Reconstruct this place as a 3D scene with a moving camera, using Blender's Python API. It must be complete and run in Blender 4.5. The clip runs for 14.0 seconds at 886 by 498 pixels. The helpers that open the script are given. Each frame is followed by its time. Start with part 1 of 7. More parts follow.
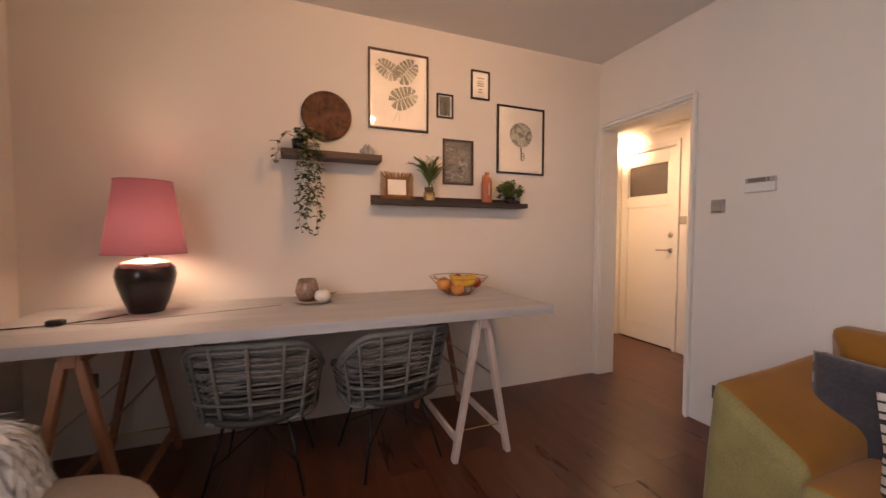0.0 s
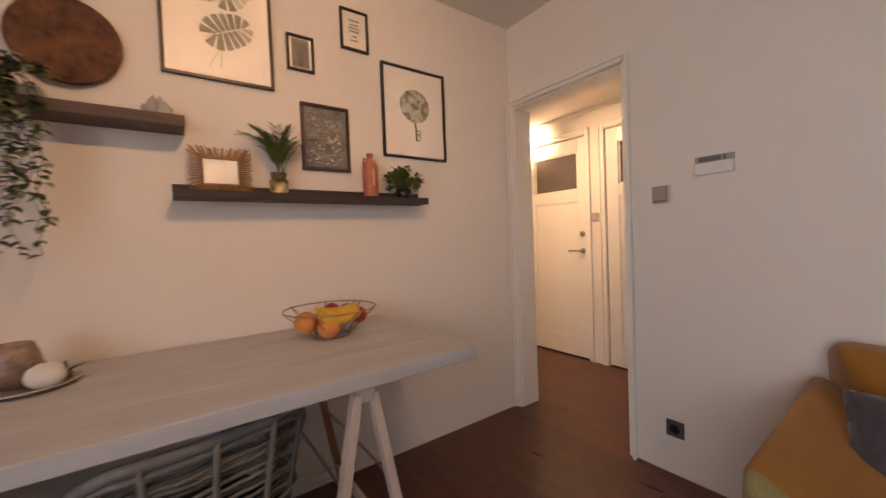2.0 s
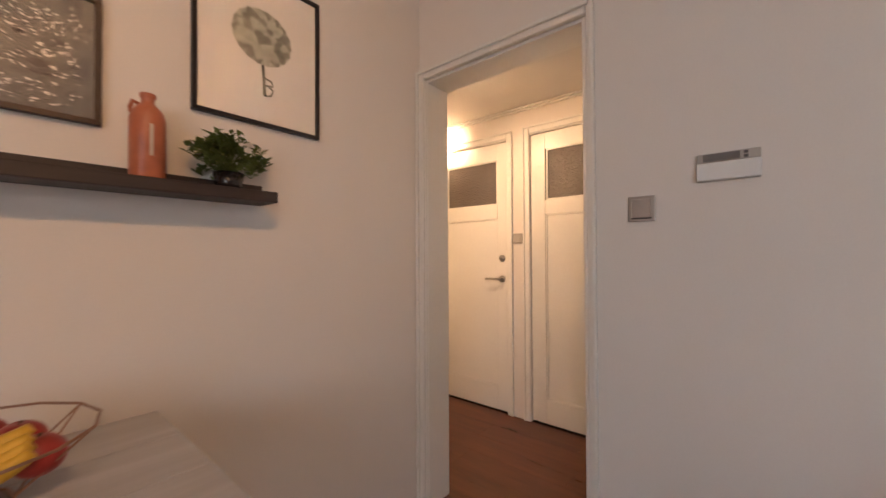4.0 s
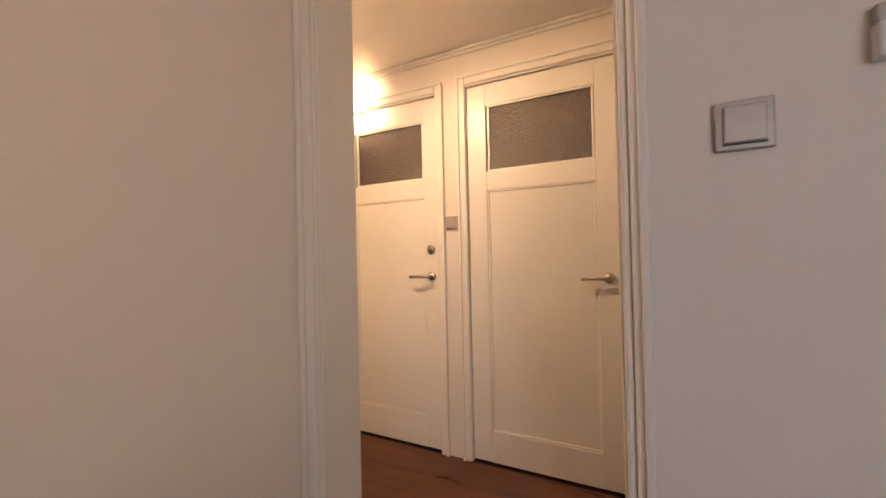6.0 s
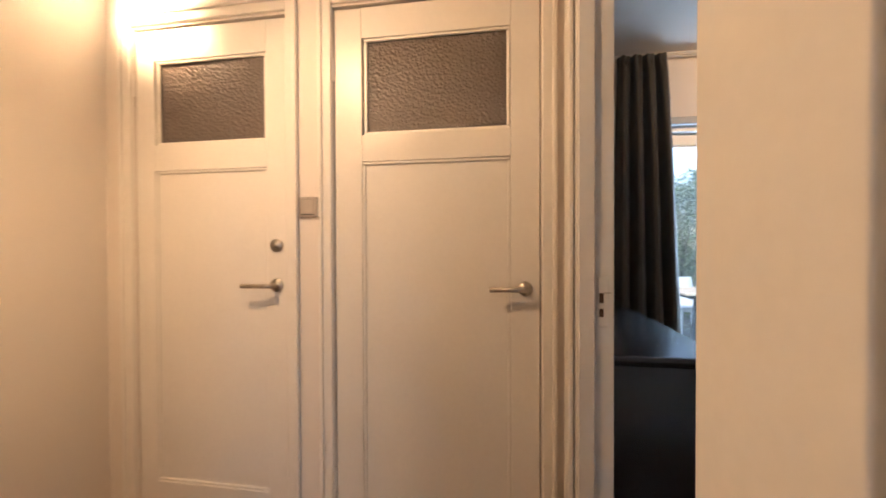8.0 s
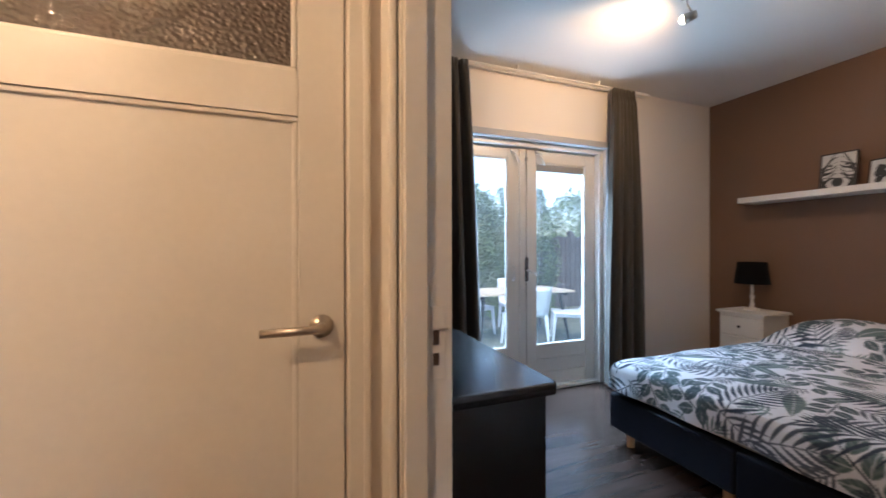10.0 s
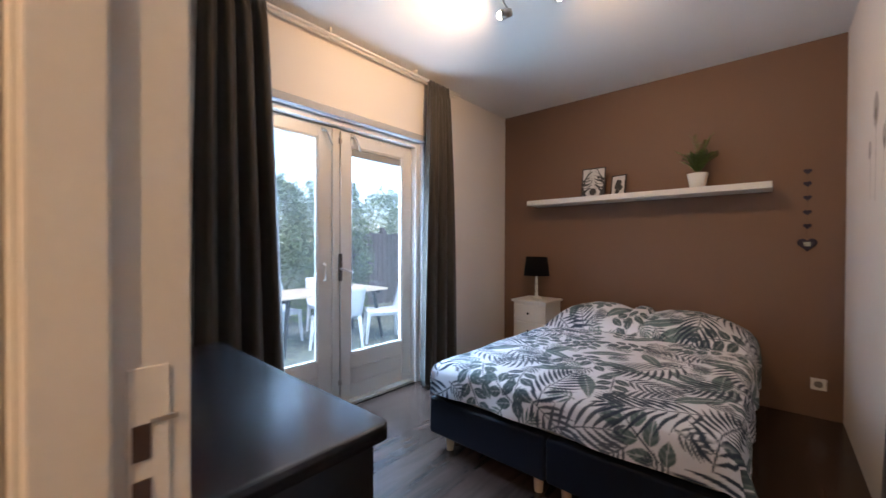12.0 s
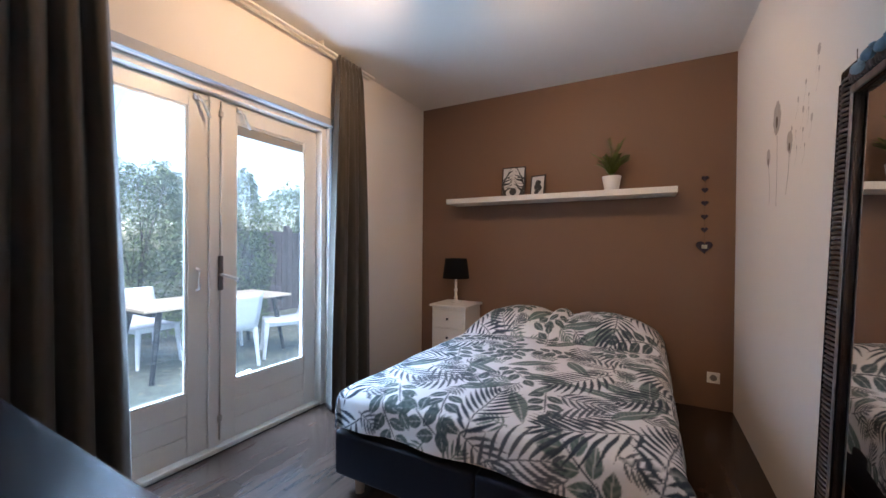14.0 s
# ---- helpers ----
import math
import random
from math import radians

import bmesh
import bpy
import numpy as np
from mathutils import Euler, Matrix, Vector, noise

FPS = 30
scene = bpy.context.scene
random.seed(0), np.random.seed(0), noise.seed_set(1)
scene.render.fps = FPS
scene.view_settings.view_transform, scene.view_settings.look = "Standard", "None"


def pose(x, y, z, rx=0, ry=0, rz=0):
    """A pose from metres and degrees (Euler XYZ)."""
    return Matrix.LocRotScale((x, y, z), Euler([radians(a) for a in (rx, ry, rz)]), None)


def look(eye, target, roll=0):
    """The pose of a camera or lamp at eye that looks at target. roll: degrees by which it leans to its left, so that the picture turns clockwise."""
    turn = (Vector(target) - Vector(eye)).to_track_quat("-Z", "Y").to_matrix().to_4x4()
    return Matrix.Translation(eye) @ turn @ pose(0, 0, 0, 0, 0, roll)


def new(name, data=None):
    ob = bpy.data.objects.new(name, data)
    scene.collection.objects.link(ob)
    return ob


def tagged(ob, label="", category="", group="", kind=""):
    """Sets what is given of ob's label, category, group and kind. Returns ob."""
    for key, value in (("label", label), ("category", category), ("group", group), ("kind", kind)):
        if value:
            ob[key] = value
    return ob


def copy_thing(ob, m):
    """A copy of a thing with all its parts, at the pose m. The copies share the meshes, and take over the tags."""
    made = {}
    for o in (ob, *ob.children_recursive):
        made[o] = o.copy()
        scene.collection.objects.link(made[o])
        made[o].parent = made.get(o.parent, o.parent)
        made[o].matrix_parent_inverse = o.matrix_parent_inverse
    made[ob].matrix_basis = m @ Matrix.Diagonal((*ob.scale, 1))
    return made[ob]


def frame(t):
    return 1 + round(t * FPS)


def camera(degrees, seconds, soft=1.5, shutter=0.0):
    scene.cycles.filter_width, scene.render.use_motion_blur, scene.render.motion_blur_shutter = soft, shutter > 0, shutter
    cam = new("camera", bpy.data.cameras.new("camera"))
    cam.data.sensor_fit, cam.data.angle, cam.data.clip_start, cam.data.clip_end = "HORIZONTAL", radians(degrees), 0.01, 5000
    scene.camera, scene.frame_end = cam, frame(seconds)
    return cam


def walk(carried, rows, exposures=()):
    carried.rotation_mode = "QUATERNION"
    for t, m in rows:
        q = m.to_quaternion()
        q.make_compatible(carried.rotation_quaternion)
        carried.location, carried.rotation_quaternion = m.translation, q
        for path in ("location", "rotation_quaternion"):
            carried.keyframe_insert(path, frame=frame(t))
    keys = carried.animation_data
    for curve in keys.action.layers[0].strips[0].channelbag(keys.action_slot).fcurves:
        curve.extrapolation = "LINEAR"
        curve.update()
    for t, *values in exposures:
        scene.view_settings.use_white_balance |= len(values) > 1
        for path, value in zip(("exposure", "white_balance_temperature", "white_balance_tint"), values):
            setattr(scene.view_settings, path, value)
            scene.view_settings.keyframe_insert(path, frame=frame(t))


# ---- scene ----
cam = camera(99.0, 14.0, shutter=0.5)
PATH = [
    (0, (0.063, 0.014, 1.198), (0.782, 1.878, 1.114), 0.2),
    (0.5, (0.146, 0.166, 1.201), (0.958, 1.993, 1.124), 0.0),
    (1, (0.246, 0.341, 1.198), (1.173, 2.112, 1.138), -0.5),
    (1.5, (0.363, 0.517, 1.185), (1.403, 2.224, 1.124), -1.4),
    (2, (0.505, 0.692, 1.193), (1.673, 2.314, 1.137), -2.2),
    (2.5, (0.639, 0.844, 1.199), (1.912, 2.386, 1.166), -2.0),
    (3, (0.793, 0.998, 1.201), (2.162, 2.457, 1.194), -1.4),
    (3.5, (0.94, 1.138, 1.218), (2.396, 2.509, 1.232), -0.8),
    (4, (1.093, 1.273, 1.222), (2.629, 2.554, 1.249), -0.3),
    (4.2, (1.156, 1.318, 1.215), (2.713, 2.572, 1.247), -0.6),
    (6.3, (1.764, 1.773, 1.167), (3.569, 2.634, 1.176), -0.7),
    (6.5, (1.829, 1.798, 1.168), (3.644, 2.637, 1.169), -0.2),
    (7, (1.983, 1.861, 1.177), (3.851, 2.576, 1.168), 0.3),
    (7.2, (2.04, 1.888, 1.176), (3.933, 2.534, 1.165), 0.3),
    (9.3, (2.576, 1.921, 1.207), (4.546, 1.58, 1.177), -0.5),
    (9.5, (2.622, 1.91, 1.205), (4.572, 1.467, 1.18), -0.3),
    (10, (2.725, 1.878, 1.206), (4.597, 1.175, 1.202), -0.1),
    (10.5, (2.8, 1.841, 1.209), (4.566, 0.903, 1.224), -0.0),
    (11, (2.883, 1.795, 1.207), (4.504, 0.624, 1.227), 0.1),
    (11.5, (2.97, 1.742, 1.196), (4.446, 0.394, 1.204), 0.2),
    (12, (3.053, 1.691, 1.191), (4.374, 0.189, 1.173), 0.2),
    (12.5, (3.116, 1.641, 1.193), (4.3, 0.029, 1.151), 0.1),
    (13, (3.167, 1.581, 1.194), (4.246, -0.102, 1.156), 0.3),
    (13.5, (3.209, 1.512, 1.194), (4.22, -0.214, 1.167), 0.3),
    (14, (3.254, 1.427, 1.194), (4.209, -0.33, 1.181), 0.5),
]
EXPOSE = [(0, 2.13, 6750, 16), (2, 2.05, 6600, 13), (4, 2.0, 6450, 11), (7.2, 2.0, 6450, 10), (9.5, 1.98, 6000, 8), (11.5, 2.04, 6050, 10), (13, 2.18, 6100, 11), (14, 2.15, 6100, 11)]
walk(cam, [(t, look(eye, target, roll)) for t, eye, target, roll in PATH], EXPOSE)

# ---- small builders ----
def part(name, bm, material, parent=None, label="", smooth=False):
    """Links a bmesh as one mesh object, under a thing where one is given."""
    me = bpy.data.meshes.new(name)
    bm.normal_update()
    bm.to_mesh(me)
    bm.free()
    mats = material if isinstance(material, (list, tuple)) else [material]
    for m in mats:
        me.materials.append(m)
    if smooth:
        me.polygons.foreach_set("use_smooth", [True] * len(me.polygons))
    ob = new(name, me)
    if parent is not None:
        ob.parent = parent
    if label:
        ob["label"] = label
    return ob


def thing(name, at, label, category, group="", turn=0.0):
    ob = new(name)
    ob.empty_display_size = 0.05
    ob.matrix_basis = pose(at[0], at[1], at[2], 0, 0, turn)
    return tagged(ob, label, category, group)


def fixed(ob, label, category):
    return tagged(ob, label, category, "", "structure")


def box(bm, x0, y0, z0, x1, y1, z1, bevel=0.0, seg=1, mat=0):
    r = bmesh.ops.create_cube(bm, size=1.0)
    vs = r["verts"]
    bmesh.ops.scale(bm, vec=(abs(x1 - x0), abs(y1 - y0), abs(z1 - z0)), verts=vs)
    bmesh.ops.translate(bm, vec=((x0 + x1) / 2, (y0 + y1) / 2, (z0 + z1) / 2), verts=vs)
    fs = {f for v in vs for f in v.link_faces}
    for f in fs:
        f.material_index = mat
    if bevel > 0:
        es = list({e for v in vs for e in v.link_edges})
        bmesh.ops.bevel(bm, geom=es, offset=bevel, segments=seg, affect="EDGES", profile=0.5)
    return bm


def boxes(*args, bevel=0.0, seg=1):
    bm = bmesh.new()
    for a in args:
        box(bm, *a, bevel=bevel, seg=seg)
    return bm


def rod(bm, a, b, r0, r1=None, seg=10, caps=True):
    a, b = Vector(a), Vector(b)
    r1 = r0 if r1 is None else r1
    m = Matrix.Translation((a + b) / 2) @ (b - a).to_track_quat("Z", "Y").to_matrix().to_4x4()
    bmesh.ops.create_cone(bm, cap_ends=caps, segments=seg, radius1=r0, radius2=r1, depth=(b - a).length, matrix=m)
    return bm


def tube(bm, pts, r, seg=8, closed=False, taper=None):
    pts = [Vector(p) for p in pts]
    n = len(pts)
    rings = []
    for i, p in enumerate(pts):
        a = pts[(i - 1) % n] if closed or i > 0 else p
        b = pts[(i + 1) % n] if closed or i < n - 1 else p
        d = (b - a).normalized()
        q = d.to_track_quat("Z", "Y")
        rr = r if taper is None else r * taper(i / max(1, n - 1))
        rings.append([bm.verts.new(p + q @ Vector((rr * math.cos(2 * math.pi * k / seg), rr * math.sin(2 * math.pi * k / seg), 0))) for k in range(seg)])
    for i in range(n if closed else n - 1):
        A, B = rings[i], rings[(i + 1) % n]
        off = min(range(seg), key=lambda o: (A[0].co - B[o].co).length)
        for k in range(seg):
            f = bm.faces.new((A[k], A[(k + 1) % seg], B[(k + 1 + off) % seg], B[(k + off) % seg]))
            f.smooth = True
    if not closed:
        bm.faces.new(rings[0][::-1])
        bm.faces.new(rings[-1])
    return bm


def lathe(bm, prof, at=(0, 0, 0), seg=32, mat=0):
    """Turns (radius, height) pairs round z."""
    rings = []
    for r, z in prof:
        if r < 1e-6:
            rings.append([bm.verts.new((at[0], at[1], at[2] + z))])
        else:
            rings.append([bm.verts.new((at[0] + r * math.cos(2 * math.pi * k / seg), at[1] + r * math.sin(2 * math.pi * k / seg), at[2] + z)) for k in range(seg)])
    for A, B in zip(rings, rings[1:]):
        for k in range(seg):
            j = (k + 1) % seg
            if len(A) == 1 and len(B) == 1:
                continue
            if len(A) == 1:
                f = bm.faces.new((A[0], B[j], B[k]))
            elif len(B) == 1:
                f = bm.faces.new((A[k], A[j], B[0]))
            else:
                f = bm.faces.new((A[k], A[j], B[j], B[k]))
            f.smooth = True
            f.material_index = mat
    return bm


def ball(bm, at, r, sx=1, sy=1, sz=1, sub=2):
    m = Matrix.Translation(at) @ Matrix.Diagonal((sx, sy, sz, 1))
    res = bmesh.ops.create_icosphere(bm, subdivisions=sub, radius=r, matrix=m)
    for v in res["verts"]:
        for f in v.link_faces:
            f.smooth = True
    return res["verts"]


def leaf(bm, at, direction, up, length, width, bend=0.2, mat=0, rows=4):
    """One pointed, folded leaf that starts at a point and droops."""
    d = Vector(direction).normalized()
    side = d.cross(Vector(up))
    side = side.normalized() if side.length > 1e-4 else Vector((1, 0, 0))
    nrm = side.cross(d)
    prev = None
    for i in range(rows + 1):
        f = i / rows
        w = width * math.sin(math.pi * min(1, 0.08 + f * 0.92)) ** 0.8 * 0.5
        c = Vector(at) + d * (length * f) - nrm * (bend * length * f * f)
        row = (bm.verts.new(c - side * w + nrm * w * 0.3), bm.verts.new(c), bm.verts.new(c + side * w + nrm * w * 0.3))
        if prev:
            for k in (0, 1):
                fc = bm.faces.new((prev[k], prev[k + 1], row[k + 1], row[k]))
                fc.material_index = mat
                fc.smooth = True
        prev = row


def poly(bm, pts, mat=0):
    f = bm.faces.new([bm.verts.new(p) for p in pts])
    f.material_index = mat
    return f


def rounded(bm, verts, offset, seg=3):
    es = list({e for v in verts for e in v.link_edges})
    bmesh.ops.bevel(bm, geom=es, offset=offset, segments=seg, affect="EDGES", profile=0.5)


# ---- world and light ----
world = bpy.data.worlds.new("sky")
scene.world = world
world.use_nodes = True
wt = world.node_tree
sky = wt.nodes.new("ShaderNodeTexSky")
sky.sky_type = "NISHITA"
sky.sun_disc = False
sky.sun_elevation, sky.sun_rotation = radians(58), radians(305)
sky.air_density, sky.dust_density, sky.ozone_density = 1.0, 1.0, 1.0
wt.links.new(sky.outputs[0], wt.nodes["Background"].inputs[0])
wt.nodes["Background"].inputs[1].default_value = 0.12

sun = bpy.data.lights.new("sun", "SUN")
sun.energy, sun.angle, sun.color = 0.8, radians(20), (1.0, 0.97, 0.92)
new("sun", sun).matrix_basis = look((-7, 5, 14), (0, 0, 0))


def lamp(name, kind, at, watts, colour, target=None, radius=0.03, size=(1, 1), cone=150, blend=0.5):
    d = bpy.data.lights.new(name, kind)
    d.energy, d.color = watts, colour
    if kind == "AREA":
        d.spread = radians(cone)
        d.shape, d.size, d.size_y = "RECTANGLE", size[0], size[1]
    else:
        d.shadow_soft_size = radius
    if kind == "SPOT":
        d.spot_size, d.spot_blend = radians(cone), blend
    ob = new(name, d)
    ob.matrix_basis = look(at, target) if target else pose(*at)
    return ob


WARM = (1.0, 0.55, 0.25)
SOFT = (1.0, 0.62, 0.33)
DAY = (0.50, 0.73, 1.0)
# living room: shaded table lamp, ceiling spot, daylight from its window
lamp("table_lamp_bulb", "POINT", (-0.64, 2.30, 1.20), 2.25, (1.0, 0.78, 0.52), radius=0.09)
lamp("ceiling_spot_bulb", "SPOT", (0.86, 0.75, 2.47), 13.6, WARM, (0.75, 2.5, 2.1), 0.03, cone=140, blend=1.0)
lamp("window_daylight", "AREA", (-1.28, -0.3, 1.475), 5.2, (0.97, 0.92, 0.93), (2.3, 0.5, 1.0), size=(1.9, 1.35))
# hall: one spot by the far wall; the fill bulb is added, unseen
lamp("hall_spot_bulb", "SPOT", (3.42, 3.40, 2.215), 44, SOFT, (3.63, 3.345, 2.17), 0.02, cone=100, blend=1.0)
lamp("hall_fill_bulb", "SPOT", (2.75, 2.80, 2.215), 15.5, SOFT, (3.25, 2.1, 0.4), 0.03, cone=165, blend=0.7)
# bedroom: three spots on a bar, daylight lamps hidden outside the french doors
lamp("bedroom_spot_bulb", "SPOT", (4.215, -0.037, 2.440), 12, SOFT, (5.37, -0.10, 2.45), 0.02, cone=128, blend=1.0)
lamp("bedroom_spot_bulb_b", "SPOT", (3.885, -0.215, 2.480), 9.0, SOFT, (3.4, -1.9, 1.2), 0.02, cone=150, blend=0.9)
lamp("bedroom_spot_bulb_c", "SPOT", (3.735, -0.265, 2.480), 6, SOFT, (4.9, 1.5, 0.9), 0.02, cone=95, blend=0.9)
lamp("bedroom_daylight", "AREA", (6.15, 0.05, 2.95), 72, DAY, (4.5, -0.1, 0.5), size=(1.7, 0.9), cone=120)
# added fill low outside the doors, in place of garden bounce
lamp("bedroom_bounce_fill", "AREA", (5.86, 0.05, 0.02), 9, DAY, (3.9, -0.4, 2.3), size=(1.35, 0.42))


# ---- materials ----
def material(name, colour, rough=0.6, metal=0.0, bump=0.0, scale=40.0, vary=0.06, big=2.0, spec=0.5, sheen=0.0, island=False, stretch=None, each=0.0):
    """Paint, cloth, plastic: two scales of colour noise and a fine relief."""
    m = bpy.data.materials.new(name)
    m.use_nodes = True
    t = m.node_tree
    p = t.nodes["Principled BSDF"]
    p.inputs["Roughness"].default_value = rough
    p.inputs["Metallic"].default_value = metal
    p.inputs["Specular IOR Level"].default_value = spec
    if sheen:
        p.inputs["Sheen Weight"].default_value = sheen
        p.inputs["Sheen Roughness"].default_value = 0.4
    co = t.nodes.new("ShaderNodeTexCoord")
    mp = t.nodes.new("ShaderNodeMapping")
    if stretch:
        mp.inputs["Scale"].default_value = stretch
    t.links.new(co.outputs["Object"], mp.inputs[0])
    n1 = t.nodes.new("ShaderNodeTexNoise")
    n1.inputs["Scale"].default_value, n1.inputs["Detail"].default_value = scale, 4
    n2 = t.nodes.new("ShaderNodeTexNoise")
    n2.inputs["Scale"].default_value, n2.inputs["Detail"].default_value = big, 3
    for n in (n1, n2):
        t.links.new(mp.outputs[0], n.inputs["Vector"])
    add = t.nodes.new("ShaderNodeMath")
    add.operation = "ADD"
    t.links.new(n1.outputs[0], add.inputs[0])
    t.links.new(n2.outputs[0], add.inputs[1])
    last = add.outputs[0]
    if each:
        info = t.nodes.new("ShaderNodeNewGeometry" if island else "ShaderNodeObjectInfo")
        ma = t.nodes.new("ShaderNodeMath")
        ma.operation = "MULTIPLY_ADD"
        ma.inputs[1].default_value = each
        t.links.new(info.outputs["Random Per Island" if island else "Random"], ma.inputs[0])
        t.links.new(last, ma.inputs[2])
        sub = t.nodes.new("ShaderNodeMath")
        sub.operation = "SUBTRACT"
        sub.inputs[1].default_value = each / 2
        t.links.new(ma.outputs[0], sub.inputs[0])
        last = sub.outputs[0]
    rp = t.nodes.new("ShaderNodeMapRange")
    rp.inputs["From Min"].default_value, rp.inputs["From Max"].default_value = 0.55, 1.45
    t.links.new(last, rp.inputs["Value"])
    mix = t.nodes.new("ShaderNodeMix")
    mix.data_type = "RGBA"
    lo = [max(0, c * (1 - vary)) for c in colour]
    hi = [min(1, c * (1 + vary)) for c in colour]
    mix.inputs["A"].default_value, mix.inputs["B"].default_value = (*lo, 1), (*hi, 1)
    t.links.new(rp.outputs[0], mix.inputs["Factor"])
    t.links.new(mix.outputs["Result"], p.inputs["Base Color"])
    if bump:
        b = t.nodes.new("ShaderNodeBump")
        b.inputs["Strength"].default_value, b.inputs["Distance"].default_value = bump, 0.004
        t.links.new(n1.outputs[0], b.inputs["Height"])
        t.links.new(b.outputs[0], p.inputs["Normal"])
    return m


def wood(name, dark, light, rough=0.35, grain=18.0, along="x", each=0.5, bump=0.15, spec=0.5):
    """Long grain, with knots of tone, each board a shade of its own."""
    m = bpy.data.materials.new(name)
    m.use_nodes = True
    t = m.node_tree
    p = t.nodes["Principled BSDF"]
    p.inputs["Specular IOR Level"].default_value = spec
    co = t.nodes.new("ShaderNodeTexCoord")
    mp = t.nodes.new("ShaderNodeMapping")
    k = {"x": (1.2, grain, grain), "y": (grain, 1.2, grain), "z": (grain, grain, 1.2)}[along]
    mp.inputs["Scale"].default_value = k
    info = t.nodes.new("ShaderNodeObjectInfo")
    off = t.nodes.new("ShaderNodeVectorMath")
    off.operation = "SCALE"
    off.inputs["Scale"].default_value = 60.0
    cb = t.nodes.new("ShaderNodeCombineXYZ")
    for i in range(3):
        t.links.new(info.outputs["Random"], cb.inputs[i])
    t.links.new(cb.outputs[0], off.inputs[0])
    ad = t.nodes.new("ShaderNodeVectorMath")
    ad.operation = "ADD"
    t.links.new(co.outputs["Object"], mp.inputs[0])
    t.links.new(mp.outputs[0], ad.inputs[0])
    t.links.new(off.outputs[0], ad.inputs[1])
    n = t.nodes.new("ShaderNodeTexNoise")
    n.inputs["Scale"].default_value, n.inputs["Detail"].default_value, n.inputs["Distortion"].default_value = 1.4, 8, 0.6
    t.links.new(ad.outputs[0], n.inputs["Vector"])
    w = t.nodes.new("ShaderNodeTexNoise")
    w.inputs["Scale"].default_value, w.inputs["Detail"].default_value = 5.0, 3
    t.links.new(ad.outputs[0], w.inputs["Vector"])
    a = t.nodes.new("ShaderNodeMath")
    a.operation = "MULTIPLY_ADD"
    a.inputs[1].default_value = 0.35
    t.links.new(w.outputs[0], a.inputs[0])
    t.links.new(n.outputs[0], a.inputs[2])
    e = t.nodes.new("ShaderNodeMath")
    e.operation = "MULTIPLY_ADD"
    e.inputs[1].default_value = each * 0.4
    t.links.new(info.outputs["Random"], e.inputs[0])
    t.links.new(a.outputs[0], e.inputs[2])
    rp = t.nodes.new("ShaderNodeMapRange")
    rp.inputs["From Min"].default_value, rp.inputs["From Max"].default_value = 0.45, 0.95 + each * 0.4
    t.links.new(e.outputs[0], rp.inputs["Value"])
    mix = t.nodes.new("ShaderNodeMix")
    mix.data_type = "RGBA"
    mix.inputs["A"].default_value, mix.inputs["B"].default_value = (*dark, 1), (*light, 1)
    t.links.new(rp.outputs[0], mix.inputs["Factor"])
    t.links.new(mix.outputs["Result"], p.inputs["Base Color"])
    rr = t.nodes.new("ShaderNodeMapRange")
    rr.inputs["To Min"].default_value, rr.inputs["To Max"].default_value = rough * 0.85, rough * 1.25
    t.links.new(n.outputs[0], rr.inputs["Value"])
    t.links.new(rr.outputs[0], p.inputs["Roughness"])
    b = t.nodes.new("ShaderNodeBump")
    b.inputs["Strength"].default_value, b.inputs["Distance"].default_value = bump, 0.002
    t.links.new(n.outputs[0], b.inputs["Height"])
    t.links.new(b.outputs[0], p.inputs["Normal"])
    return m


def glass(name, rough=0.0, tint=(1, 1, 1), relief=0.0, scale=30.0):
    m = bpy.data.materials.new(name)
    m.use_nodes = True
    t = m.node_tree
    p = t.nodes["Principled BSDF"]
    p.inputs["Base Color"].default_value = (*tint, 1)
    p.inputs["Roughness"].default_value = rough
    p.inputs["Transmission Weight"].default_value = 1.0
    p.inputs["IOR"].default_value = 1.45
    if relief:
        p.inputs["Transmission Weight"].default_value = 0.45
        co = t.nodes.new("ShaderNodeTexCoord")
        v = t.nodes.new("ShaderNodeTexVoronoi")
        v.inputs["Scale"].default_value = scale
        v.feature = "SMOOTH_F1"
        t.links.new(co.outputs["Object"], v.inputs["Vector"])
        b = t.nodes.new("ShaderNodeBump")
        b.inputs["Strength"].default_value, b.inputs["Distance"].default_value = relief, 0.01
        t.links.new(v.outputs["Distance"], b.inputs["Height"])
        t.links.new(b.outputs[0], p.inputs["Normal"])
    return m


def glowing(name, colour, strength):
    m = bpy.data.materials.new(name)
    m.use_nodes = True
    p = m.node_tree.nodes["Principled BSDF"]
    p.inputs["Base Color"].default_value = (*colour, 1)
    p.inputs["Emission Color"].default_value = (*colour, 1)
    p.inputs["Emission Strength"].default_value = strength
    return m


def shade_cloth(name, colour, through_light=0.35):
    """Lampshade cloth that lets light through."""
    m = material(name, colour, 0.9, bump=0.25, scale=260, vary=0.08)
    t = m.node_tree
    p = t.nodes["Principled BSDF"]
    tr = t.nodes.new("ShaderNodeBsdfTranslucent")
    tr.inputs[0].default_value = (*colour, 1)
    mx = t.nodes.new("ShaderNodeMixShader")
    mx.inputs[0].default_value = through_light
    t.links.new(p.outputs[0], mx.inputs[1])
    t.links.new(tr.outputs[0], mx.inputs[2])
    t.links.new(mx.outputs[0], t.nodes["Material Output"].inputs[0])
    return m


